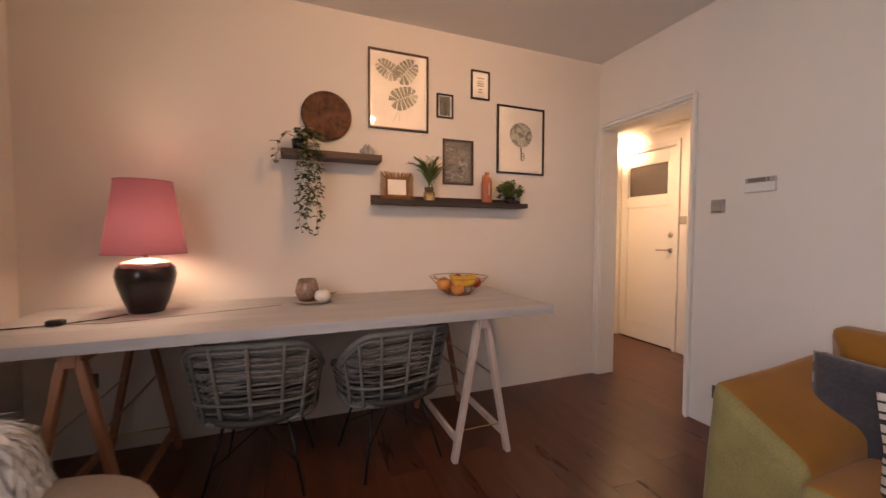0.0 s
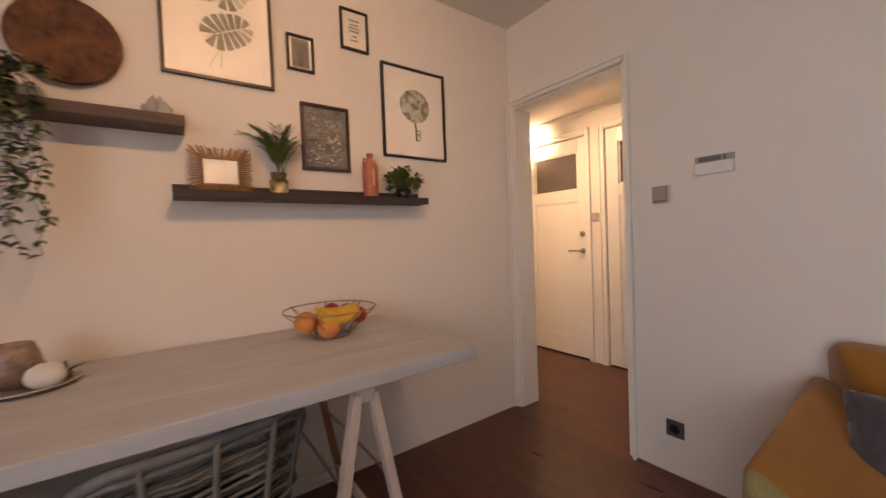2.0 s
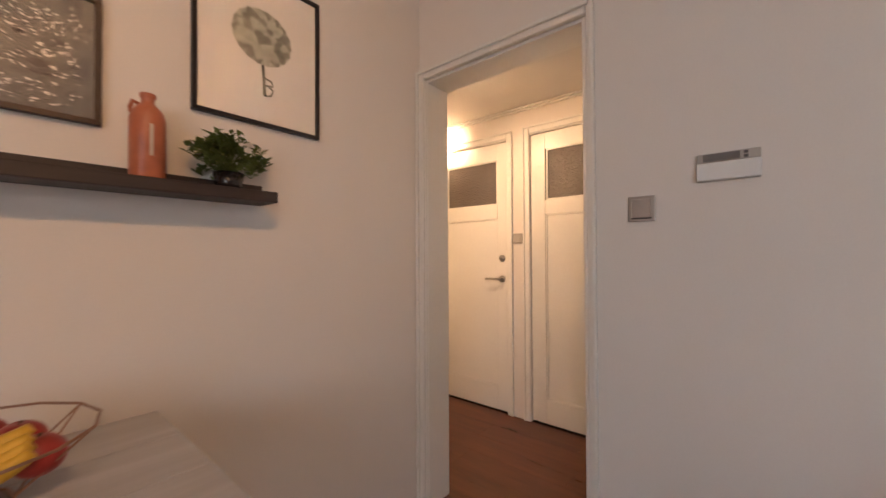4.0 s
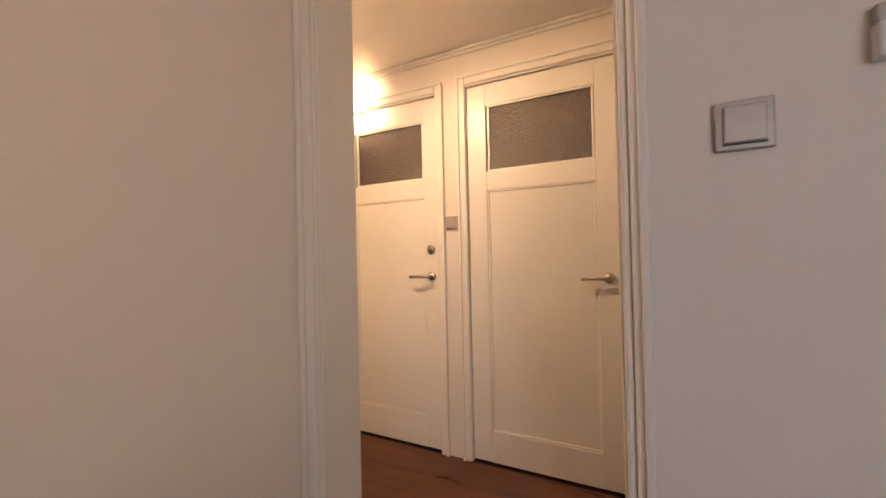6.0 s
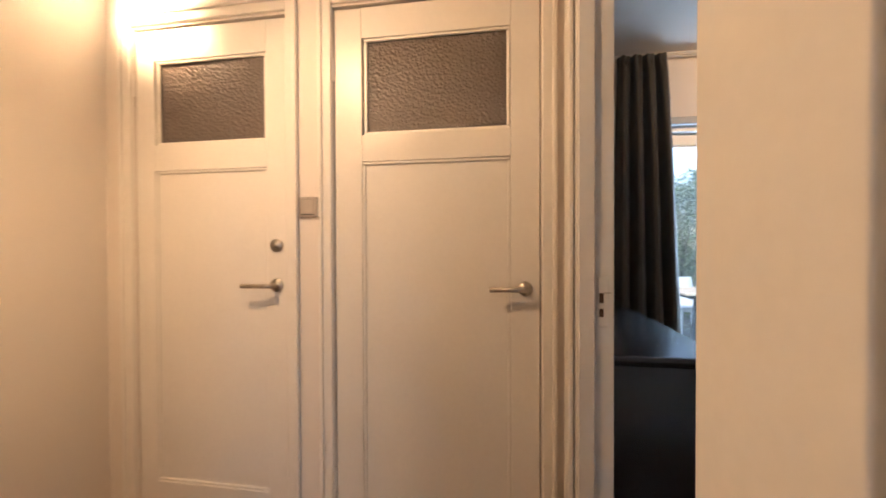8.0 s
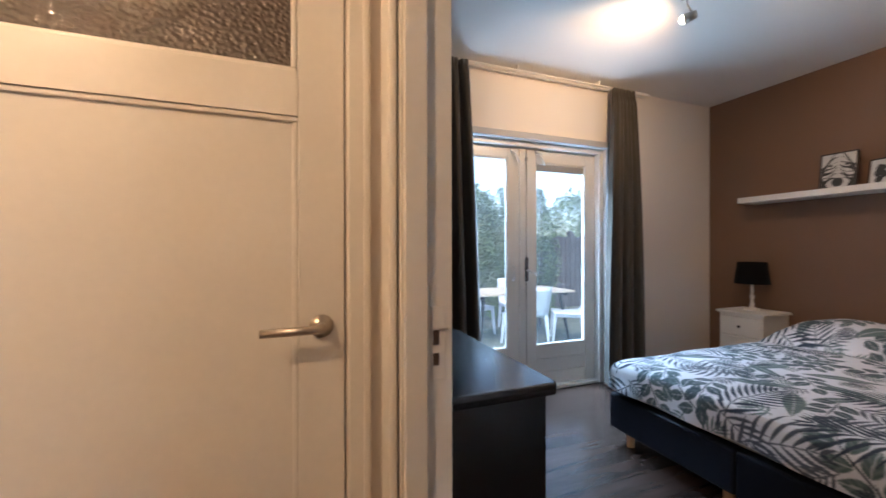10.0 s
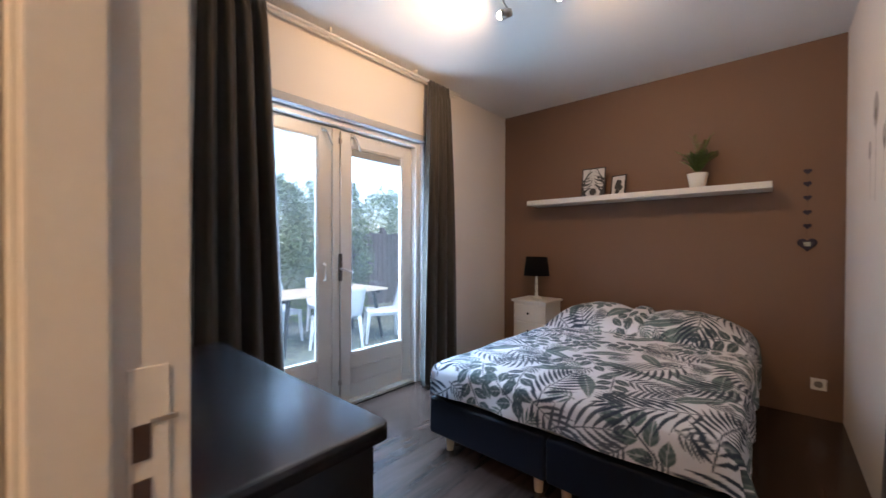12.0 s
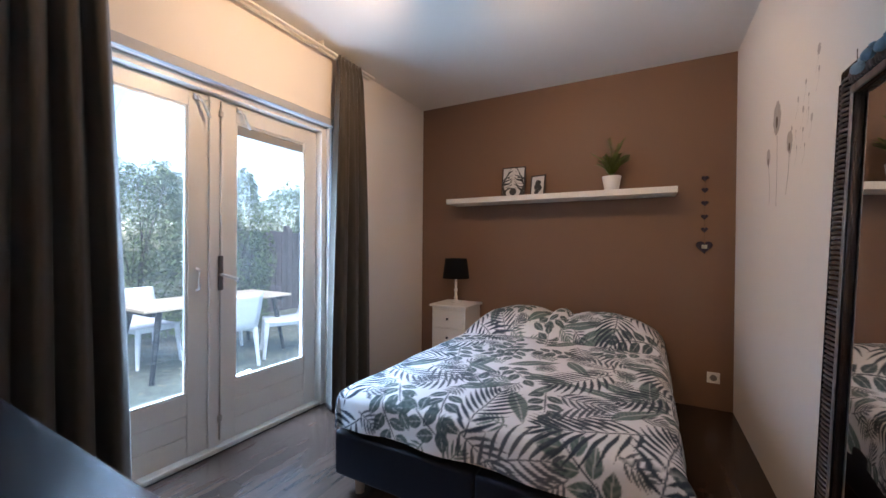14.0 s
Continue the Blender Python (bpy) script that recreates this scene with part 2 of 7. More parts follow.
WALL = material("wall_paint", (0.77, 0.715, 0.66), 0.75, bump=0.10, scale=160, vary=0.025, big=1.2)
CEIL = material("ceiling_paint", (0.74, 0.71, 0.67), 0.8, bump=0.12, scale=220, vary=0.02, big=1.0)
BROWN = material("brown_wall_paint", (0.185, 0.105, 0.065), 0.62, bump=0.10, scale=180, vary=0.05, big=1.3)
TRIM = material("gloss_white_trim", (0.78, 0.75, 0.70), 0.32, bump=0.04, scale=60, vary=0.03, big=3)
GREYTRIM = material("grey_lintel_trim", (0.42, 0.44, 0.48), 0.5, vary=0.04)
# one laminate twice: warm lamp light and cool daylight put into the colours
FLOORLIVING = wood("laminate_warm_lit", (0.054, 0.0155, 0.0072), (0.150, 0.049, 0.022), 0.28, 9, "y", 0.25, 0.05, 0.45)
FLOORBED = wood("laminate_cool_lit", (0.020, 0.013, 0.0105), (0.068, 0.042, 0.033), 0.24, 9, "y", 0.30, 0.05, 0.38)
SUBFLOOR = material("floor_joint_dark", (0.012, 0.007, 0.005), 0.8)
TABLEWOOD = wood("whitewashed_wood", (0.42, 0.405, 0.405), (0.54, 0.525, 0.53), 0.55, 9, "x", 0.12, 0.25, 0.3)
PINEGLARE = wood("pine_with_glare", (0.52, 0.40, 0.33), (0.68, 0.56, 0.49), 0.5, 14, "z", 0.3)
PINEDARK = wood("reddish_pine", (0.26, 0.11, 0.06), (0.45, 0.22, 0.12), 0.5, 14, "z", 0.3)
DARKWOOD = wood("dark_stained_shelf", (0.022, 0.014, 0.012), (0.055, 0.036, 0.030), 0.5, 14, "x", 0.2)
WALNUT = wood("walnut_shelf", (0.045, 0.024, 0.018), (0.13, 0.075, 0.055), 0.5, 14, "x", 0.2)
DISCWOOD = material("turned_walnut", (0.115, 0.046, 0.020), 0.6, bump=0.5, scale=28, vary=1.0, big=9, spec=0.3)
RATTAN = material("grey_rattan", (0.155, 0.148, 0.135), 0.65, bump=0.3, scale=60, vary=0.35, big=8, each=0.35)
RATTANDARK = material("dark_and_shaded_rattan", (0.042, 0.038, 0.034), 0.6, bump=0.3, scale=60, vary=0.3, big=8, each=0.5)
BLACKMETAL = material("black_metal", (0.012, 0.012, 0.013), 0.42, metal=0.4, vary=0.1)
STEEL = material("brushed_steel", (0.52, 0.48, 0.43), 0.30, metal=1.0, bump=0.04, scale=120, vary=0.08)
BRASS = material("brushed_brass", (0.72, 0.56, 0.30), 0.24, metal=1.0, bump=0.04, scale=160, vary=0.1)
COPPER = material("copper_wire", (0.40, 0.23, 0.16), 0.35, metal=1.0, vary=0.1)
PINKSHADE = shade_cloth("dusty_pink_shade", (0.44, 0.165, 0.205), 0.062)
REDSHADE = shade_cloth("coral_red_shade", (0.60, 0.14, 0.13), 0.25)
BLACKSHADE = material("black_shade", (0.004, 0.004, 0.005), 0.9, spec=0.15, bump=0.2, scale=250)
BLACKGLAZE = material("black_glazed_ceramic", (0.014, 0.010, 0.010), 0.22, vary=0.3, big=6)
CREAMGLAZE = material("cream_glaze", (0.55, 0.46, 0.38), 0.3, vary=0.15, big=8)
WHITEPLASTIC = material("white_plastic", (0.74, 0.73, 0.71), 0.4, vary=0.02)
GREYDISPLAY = material("grey_display", (0.17, 0.155, 0.145), 0.35, vary=0.08)
SWITCHGREY = material("grey_bronze_switch", (0.42, 0.38, 0.34), 0.4, metal=0.3, vary=0.05)
SWITCHDARK = material("dark_switch_edge", (0.10, 0.09, 0.085), 0.4, vary=0.05)
FRAMEBLACK = material("black_frame", (0.016, 0.011, 0.010), 0.35, vary=0.3)
FRAMEBROWN = material("brown_frame", (0.055, 0.030, 0.020), 0.4, bump=0.1, vary=0.3)
PAPER = material("white_paper", (0.60, 0.58, 0.56), 0.7, vary=0.03)
INK = material("grey_ink", (0.17, 0.17, 0.14), 0.8, vary=0.55, scale=45, big=14)
INKPALE = material("pale_grey_ink", (0.33, 0.33, 0.28), 0.8, vary=0.45, scale=45, big=16)
PHOTO = material("dark_photo", (0.085, 0.08, 0.078), 0.5, vary=0.95, scale=42, big=12)
PHOTODARK = material("dark_photo_ground", (0.035, 0.033, 0.033), 0.5, vary=0.6, scale=30, big=9)
LEAF = material("leaf_green", (0.140, 0.180, 0.042), 0.5, vary=0.5, scale=12, big=5, each=0.5, island=True)
GARDENLEAF = material("garden_leaf_green", (0.100, 0.145, 0.045), 0.85, spec=0.15, vary=0.4, scale=6, big=2, each=0.5, island=True)
LEAFPALE = material("grey_green_leaf", (0.155, 0.200, 0.078), 0.85, spec=0.15, vary=0.5, scale=6, big=2, each=0.6, island=True)
# leaf green paled to put the haze of distance into the colour
HAZEDLEAF = material("distant_leaf_hazed", (0.19, 0.25, 0.13), 0.9, spec=0.1, vary=0.4, scale=2, big=0.6, each=0.6, island=True)
IVY = material("dark_ivy_leaf", (0.060, 0.075, 0.024), 0.5, vary=0.5, scale=12, big=5, each=0.6, island=True)
IVYPALE = material("cream_edged_ivy_leaf", (0.30, 0.30, 0.17), 0.5, vary=0.4, scale=20, big=5, each=0.6, island=True)
STEM = material("brown_stem", (0.09, 0.06, 0.03), 0.7, vary=0.3)
TERRA = material("terracotta_glaze", (0.42, 0.13, 0.065), 0.35, vary=0.2, big=14, bump=0.1, scale=30)
ROCKM = material("grey_mineral", (0.36, 0.35, 0.34), 0.5, bump=0.6, scale=30, vary=0.3)
TWIG = material("golden_twig", (0.22, 0.10, 0.034), 0.38, vary=0.4, big=20, each=0.5, island=True)
MIRROR = material("mirror_silver", (0.82, 0.83, 0.84), 0.015, metal=1.0, vary=0.0)
CANDLE = material("white_wax", (0.74, 0.71, 0.67), 0.6, vary=0.04)
VOTIVE = material("mottled_glass", (0.30, 0.21, 0.17), 0.22, metal=0.3, bump=0.6, scale=90, vary=0.5, big=30)
PLATE = material("pale_metal_plate", (0.48, 0.43, 0.38), 0.35, metal=0.6, vary=0.15)
BANANA = material("banana_skin", (0.62, 0.36, 0.035), 0.5, vary=0.25, big=10)
ORANGE = material("orange_peel", (0.62, 0.25, 0.06), 0.5, bump=0.2, scale=140, vary=0.2, big=9)
APPLE = material("red_apple_skin", (0.32, 0.030, 0.025), 0.3, vary=0.5, big=14)
CABLE = material("black_cable", (0.015, 0.013, 0.012), 0.5)
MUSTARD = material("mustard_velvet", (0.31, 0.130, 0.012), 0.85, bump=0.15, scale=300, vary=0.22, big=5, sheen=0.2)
MUSTARDCOOL = material("mustard_nap_cool_lit", (0.255, 0.205, 0.075), 0.85, bump=0.2, scale=160, vary=0.30, big=9, sheen=0.25)
GREYCUSHION = material("charcoal_velvet", (0.045, 0.040, 0.048), 0.85, bump=0.5, scale=70, vary=0.35, big=12, sheen=0.5)
STRIPEWHITE = material("off_white_cloth", (0.62, 0.58, 0.54), 0.85, bump=0.3, scale=220)
STRIPEBLACK = material("black_cloth", (0.02, 0.02, 0.022), 0.85)
FUR = material("white_fleece", (0.88, 0.86, 0.84), 0.9, vary=0.1, each=0.2, island=True)
BEIGE = material("beige_leather", (0.62, 0.50, 0.39), 0.5, vary=0.1)
DRESSER = material("black_painted_wood", (0.018, 0.018, 0.024), 0.27, bump=0.06, scale=26, vary=0.4, big=5, spec=0.9)
BEDBASE = material("navy_black_leatherette", (0.006, 0.008, 0.016), 0.5, bump=0.15, scale=120, vary=0.25, big=3, spec=0.22)
PALEWOOD = wood("pale_wood_leg", (0.48, 0.30, 0.18), (0.66, 0.46, 0.30), 0.5, 14, "z", 0.2)
WHITEPAINT = material("white_painted_wood", (0.74, 0.71, 0.66), 0.45, vary=0.03, bump=0.05, scale=60)
CURTAIN = material("taupe_curtain", (0.056, 0.044, 0.031), 0.85, bump=0.25, scale=320, vary=0.15, big=4, sheen=0.3)
RADIATOR = material("cream_radiator", (0.66, 0.60, 0.53), 0.4, vary=0.03)
ORNATE = material("black_silver_frame", (0.045, 0.042, 0.050), 0.25, metal=0.9, bump=0.2, scale=60, vary=0.4, big=12)
RIBSILVER = material("pale_silver_rib", (0.20, 0.195, 0.205), 0.28, metal=0.9, vary=0.5, big=25)
SILVERLIP = material("worn_silver_lip", (0.30, 0.30, 0.32), 0.3, metal=0.8, vary=0.4, big=30)
HEART = material("purple_grey_heart", (0.016, 0.009, 0.030), 0.6, vary=0.3)
DECAL = material("grey_wall_decal", (0.43, 0.38, 0.34), 0.7, vary=0.15)
DECALDARK = material("dark_wall_decal", (0.09, 0.05, 0.035), 0.7, vary=0.2)
BLUEORN = material("blue_feather", (0.10, 0.19, 0.28), 0.6, vary=0.3, big=20)
PANE = glass("window_glass")


def misted_glass(name, share):
    """Clear glass with a thin uneven film of damp that scatters a little daylight."""
    m = glass(name)
    t = m.node_tree
    co = t.nodes.new("ShaderNodeTexCoord")
    fine = t.nodes.new("ShaderNodeTexNoise")
    fine.inputs["Scale"].default_value, fine.inputs["Detail"].default_value = 130, 3
    broad = t.nodes.new("ShaderNodeTexNoise")
    broad.inputs["Scale"].default_value, broad.inputs["Detail"].default_value = 2.2, 3
    for q in (fine, broad):
        t.links.new(co.outputs["Object"], q.inputs["Vector"])
    mul = t.nodes.new("ShaderNodeMath")
    mul.operation = "MULTIPLY"
    t.links.new(fine.outputs[0], mul.inputs[0])
    t.links.new(broad.outputs[0], mul.inputs[1])
    film = t.nodes.new("ShaderNodeMath")
    film.operation = "MULTIPLY"
    film.inputs[1].default_value = share * 4
    t.links.new(mul.outputs[0], film.inputs[0])
    tr = t.nodes.new("ShaderNodeBsdfTranslucent")
    tr.inputs[0].default_value = (0.9, 0.92, 0.95, 1)
    mx = t.nodes.new("ShaderNodeMixShader")
    t.links.new(film.outputs[0], mx.inputs[0])
    t.links.new(t.nodes["Principled BSDF"].outputs[0], mx.inputs[1])
    t.links.new(tr.outputs[0], mx.inputs[2])
    t.links.new(mx.outputs[0], t.nodes["Material Output"].inputs[0])
    return m


MISTED = misted_glass("misted_window_glass", 0.012)
HAMMERED = glass("hammered_glass", 0.16, (0.24, 0.20, 0.18), 0.6, 100)
DARKROOM = material("room_dimness_colour", (0.30, 0.26, 0.23), 0.8)
BULB = glowing("lit_bulb", (1.0, 0.86, 0.66), 14)
GRASS = material("garden_ground", (0.10, 0.105, 0.075), 0.9, bump=0.8, scale=12, vary=0.5, big=1.2)
FENCE = wood("weathered_dark_fence", (0.030, 0.027, 0.028), (0.105, 0.085, 0.080), 0.8, 10, "z", 0.5)
PATIO = material("white_moulded_plastic", (0.55, 0.57, 0.60), 0.45, vary=0.03)
TEAK = wood("pale_garden_wood", (0.38, 0.29, 0.20), (0.56, 0.46, 0.34), 0.6, 10, "y", 0.3)
BARK = material("bark", (0.07, 0.055, 0.04), 0.85, bump=0.6, scale=30, vary=0.4)
ROLLER = material("grey_roller_blind", (0.30, 0.29, 0.28), 0.8, vary=0.05)

# ---- shell of the flat ----
LX0, LX1, LY0, LY1, LH = -1.25, 2.45, -3.05, 2.55, 2.61
HX0, HX1, HY0, HY1, HH = 2.60, 3.63, 1.69, 3.58, 2.31
BX0, BX1, BY0, BY1, BH = 2.70, 5.37, -2.007, 1.597, 2.63
TOPZ = 2.78

fixed(part("wall_north", boxes((-1.40, LY1, 0, 2.45, 2.70, LH)), WALL), "cream painted living room wall with picture shelves", "wall")
fixed(part("wall_west", boxes((-1.40, LY0, 0, LX0, -1.3, LH), (-1.40, 0.7, 0, LX0, LY1, LH), (-1.40, -1.3, 0, LX0, 0.7, 0.75), (-1.40, -1.3, 2.2, LX0, 0.7, LH)), WALL), "cream living room wall with a window opening", "wall")
fixed(part("wall_south", boxes((-1.40, -3.20, 0, 2.45, LY0, LH)), WALL), "plain cream painted living room wall", "wall")
DY0, DY1, DTOP = 1.735, 2.515, 2.072
fixed(part("wall_east", boxes((LX1, -3.20, 0, 2.60, DY0, TOPZ), (LX1, DY1, 0, 2.60, HY1 + 0.12, TOPZ), (LX1, DY0, DTOP, 2.60, DY1, TOPZ)), WALL), "white wall with the doorway to the hall", "wall")
D2 = (1.782, 2.552, 2.09)
D1 = (2.752, 3.440, 2.085)
fixed(part("wall_hall_east", boxes((HX1, HY0, 0, 3.75, D2[0] - 0.004, HH), (HX1, D2[1] + 0.004, 0, 3.75, D1[0] - 0.004, HH), (HX1, D1[1] + 0.004, 0, 3.75, HY1, HH), (HX1, D2[0] - 0.004, D2[2] + 0.006, 3.75, D2[1] + 0.004, HH), (HX1, D1[0] - 0.004, D1[2] + 0.006, 3.75, D1[1] + 0.004, HH)), WALL), "cream hall wall with two panelled doors", "wall")
fixed(part("wall_hall_north", boxes((2.60, HY1, 0, 4.8, HY1 + 0.12, TOPZ)), WALL), "plain cream wall closing the hall", "wall")
OX0, OX1, OTOP = 2.655, 3.47, 2.085
fixed(part("wall_bedroom_north", boxes((2.60, BY1, 0, OX0, HY0, TOPZ), (OX1, BY1, 0, 5.52, HY0, TOPZ), (OX0, BY1, OTOP, OX1, HY0, TOPZ)), WALL), "white wall with the bedroom doorway", "wall")
# unseen closing walls; the unlit rooms' dimness is put into their colour
fixed(part("wall_closet", boxes((4.7, HY0, 0, 4.8, HY1, TOPZ), (3.75, 2.60, 0, 4.7, 2.70, TOPZ)), DARKROOM), "added closing walls in a dimmed colour behind the hall doors", "wall")
fixed(part("wall_bedroom_west", boxes((2.60, -2.15, 0, BX0, BY1, TOPZ)), WALL), "white bedroom wall with dandelion decals", "wall")
fixed(part("wall_bedroom_south", boxes((2.60, -2.157, 0, 5.52, BY0, TOPZ)), BROWN), "matt brown painted feature wall", "wall")
FY0, FY1, FTOP = -0.665, 0.845, 2.085
fixed(part("wall_bedroom_east", boxes((BX1, BY0, 0, 5.57, FY0, TOPZ), (BX1, FY1, 0, 5.57, BY1, TOPZ), (BX1, FY0, FTOP, 5.57, FY1, TOPZ)), WALL), "white bedroom wall with french doors", "wall")
fixed(part("ceiling_living", boxes((-1.40, -3.20, LH, 2.45, 2.70, TOPZ)), CEIL), "plain white living room ceiling", "ceiling")
fixed(part("ceiling_hall", boxes((2.60, HY0, HH, 4.8, HY1, TOPZ)), CEIL), "low white hall ceiling", "ceiling")
fixed(part("ceiling_bedroom", boxes((BX0, BY0, BH, BX1, BY1, TOPZ)), CEIL), "plain white bedroom ceiling", "ceiling")
fixed(part("floor_living", boxes((-1.40, -3.20, -0.15, 2.60, 2.70, -0.008)), SUBFLOOR), "dark brown laminate living room floor", "floor")
floor_living = bpy.data.objects["floor_living"]
floor_hall = fixed(part("floor_hall", boxes((2.60, HY0, -0.15, 4.8, 3.70, -0.008)), SUBFLOOR), "dark brown laminate hall floor", "floor")
floor_bedroom = fixed(part("floor_bedroom", boxes((2.60, -2.15, -0.15, 5.57, HY0, -0.008)), SUBFLOOR), "dark brown laminate bedroom floor", "floor")


# ---- doorways, casings, trims ----
def casing(name, pieces, label, mat=TRIM, bevel=0.004):
    return fixed(part(name, boxes(*pieces, bevel=bevel, seg=2), mat), label, "door frame")


# living room doorway: lining, stepped casing on the room side
L0, L1, LT = 1.752, 2.500, 2.055
casing("door_lining_1", [(2.452, L0 - 0.015, 0, 2.606, L0, LT), (2.452, L1, 0, 2.606, L1 + 0.013, LT), (2.452, L0 - 0.015, LT, 2.606, L1 + 0.013, LT + 0.015)], "white gloss door lining of the living room doorway", bevel=0.002)
casing("door_casing_1", [(2.425, 1.703, 0, 2.449, L0 - 0.022, LT + 0.042), (2.425, L1 + 0.006, 0, 2.449, 2.546, LT + 0.042), (2.425, L0 - 0.020, LT + 0.010, 2.449, L1 + 0.004, LT + 0.042)], "white moulded door casing", bevel=0.006)
casing("door_casing_1_bead", [(2.412, 1.700, 0, 2.4245, 1.716, LT + 0.050), (2.412, 2.530, 0, 2.4245, 2.547, LT + 0.050), (2.412, 1.718, LT + 0.034, 2.4245, 2.528, LT + 0.050)], "white outer bead of the door casing", bevel=0.004)
casing("door_casing_1_hall", [(2.601, 1.705, 0, 2.622, L0 - 0.018, LT + 0.05), (2.601, L1 + 0.016, 0, 2.622, 2.56, LT + 0.05), (2.601, L0 - 0.016, LT + 0.017, 2.622, L1 + 0.014, LT + 0.05)], "white hall side door casing")
casing("door_casing_1_inner_bead", [(2.4375, L0 - 0.0215, 0, 2.4515, L0 - 0.006, LT + 0.008), (2.4375, L1 + 0.0005, 0, 2.4515, L1 + 0.0055, LT + 0.008)], "white inner bead of the door casing", bevel=0.005)
# bedroom doorway: lining with a stop, casings, keep plate
B0, B1, BT = OX0 + 0.014, OX1 - 0.014, 2.068
casing("door_lining_2", [(OX0, BY1 - 0.014, 0, B0, HY0 + 0.004, BT), (B1, BY1 - 0.014, 0, OX1 - 0.002, HY0 + 0.004, BT), (OX0, BY1 - 0.014, BT, OX1 - 0.002, HY0 + 0.004, BT + 0.015)], "white gloss door lining of the bedroom doorway", bevel=0.002)
casing("door_stop_2", [(B1 - 0.014, 1.640, 0, B1 - 0.001, 1.688, BT - 0.002), (B0 + 0.001, 1.640, 0, B0 + 0.014, 1.688, BT - 0.002)], "white door stop in the bedroom doorway", bevel=0.003)
casing("door_casing_2", [(B1 + 0.012, HY0 + 0.006, 0, 3.545, HY0 + 0.024, BT + 0.06), (2.602, HY0 + 0.006, 0, B0 - 0.012, HY0 + 0.024, BT + 0.06), (B0 - 0.010, HY0 + 0.006, BT + 0.012, B1 + 0.010, HY0 + 0.024, BT + 0.06)], "white moulded casing of the bedroom doorway", bevel=0.006)
casing("door_casing_2_bedroom", [(B1 + 0.034, BY1 - 0.012, 0, 3.56, BY1 - 0.0005, BT + 0.06), (B0 + 0.03, BY1 - 0.012, BT + 0.018, B1 + 0.032, BY1 - 0.0005, BT + 0.06)], "white bedroom side door casing", bevel=0.005)
keep = thing("keep_plate", (B1 - 0.001, 1.612, 1.012), "white painted lock keep plate with dark slots", "lock plate")
part("plate", boxes((-0.002, -0.012, -0.075, 0.0005, 0.018, 0.075), bevel=0.0008), TRIM, keep)
part("slot", boxes((-0.004, 0.002, -0.045, -0.0022, 0.0145, -0.020)), FRAMEBROWN, keep, "dark lower slot")
part("slot", boxes((-0.004, 0.002, -0.003, -0.0022, 0.0145, 0.027)), FRAMEBROWN, keep, "dark latch slot")
part("lip", boxes((-0.004, -0.018, 0.026, -0.0022, 0.002, 0.030)), STEEL, keep, "thin bent lip")
# hall cornice and thresholds
fixed(part("cornice", boxes((3.596, HY0 + 0.002, HH - 0.014, HX1 - 0.001, HY1 - 0.002, HH - 0.001), (3.612, HY0 + 0.002, HH - 0.03, HX1 - 0.001, HY1 - 0.002, HH - 0.0145), bevel=0.005, seg=3), TRIM), "thin white cornice along the hall ceiling", "cornice")


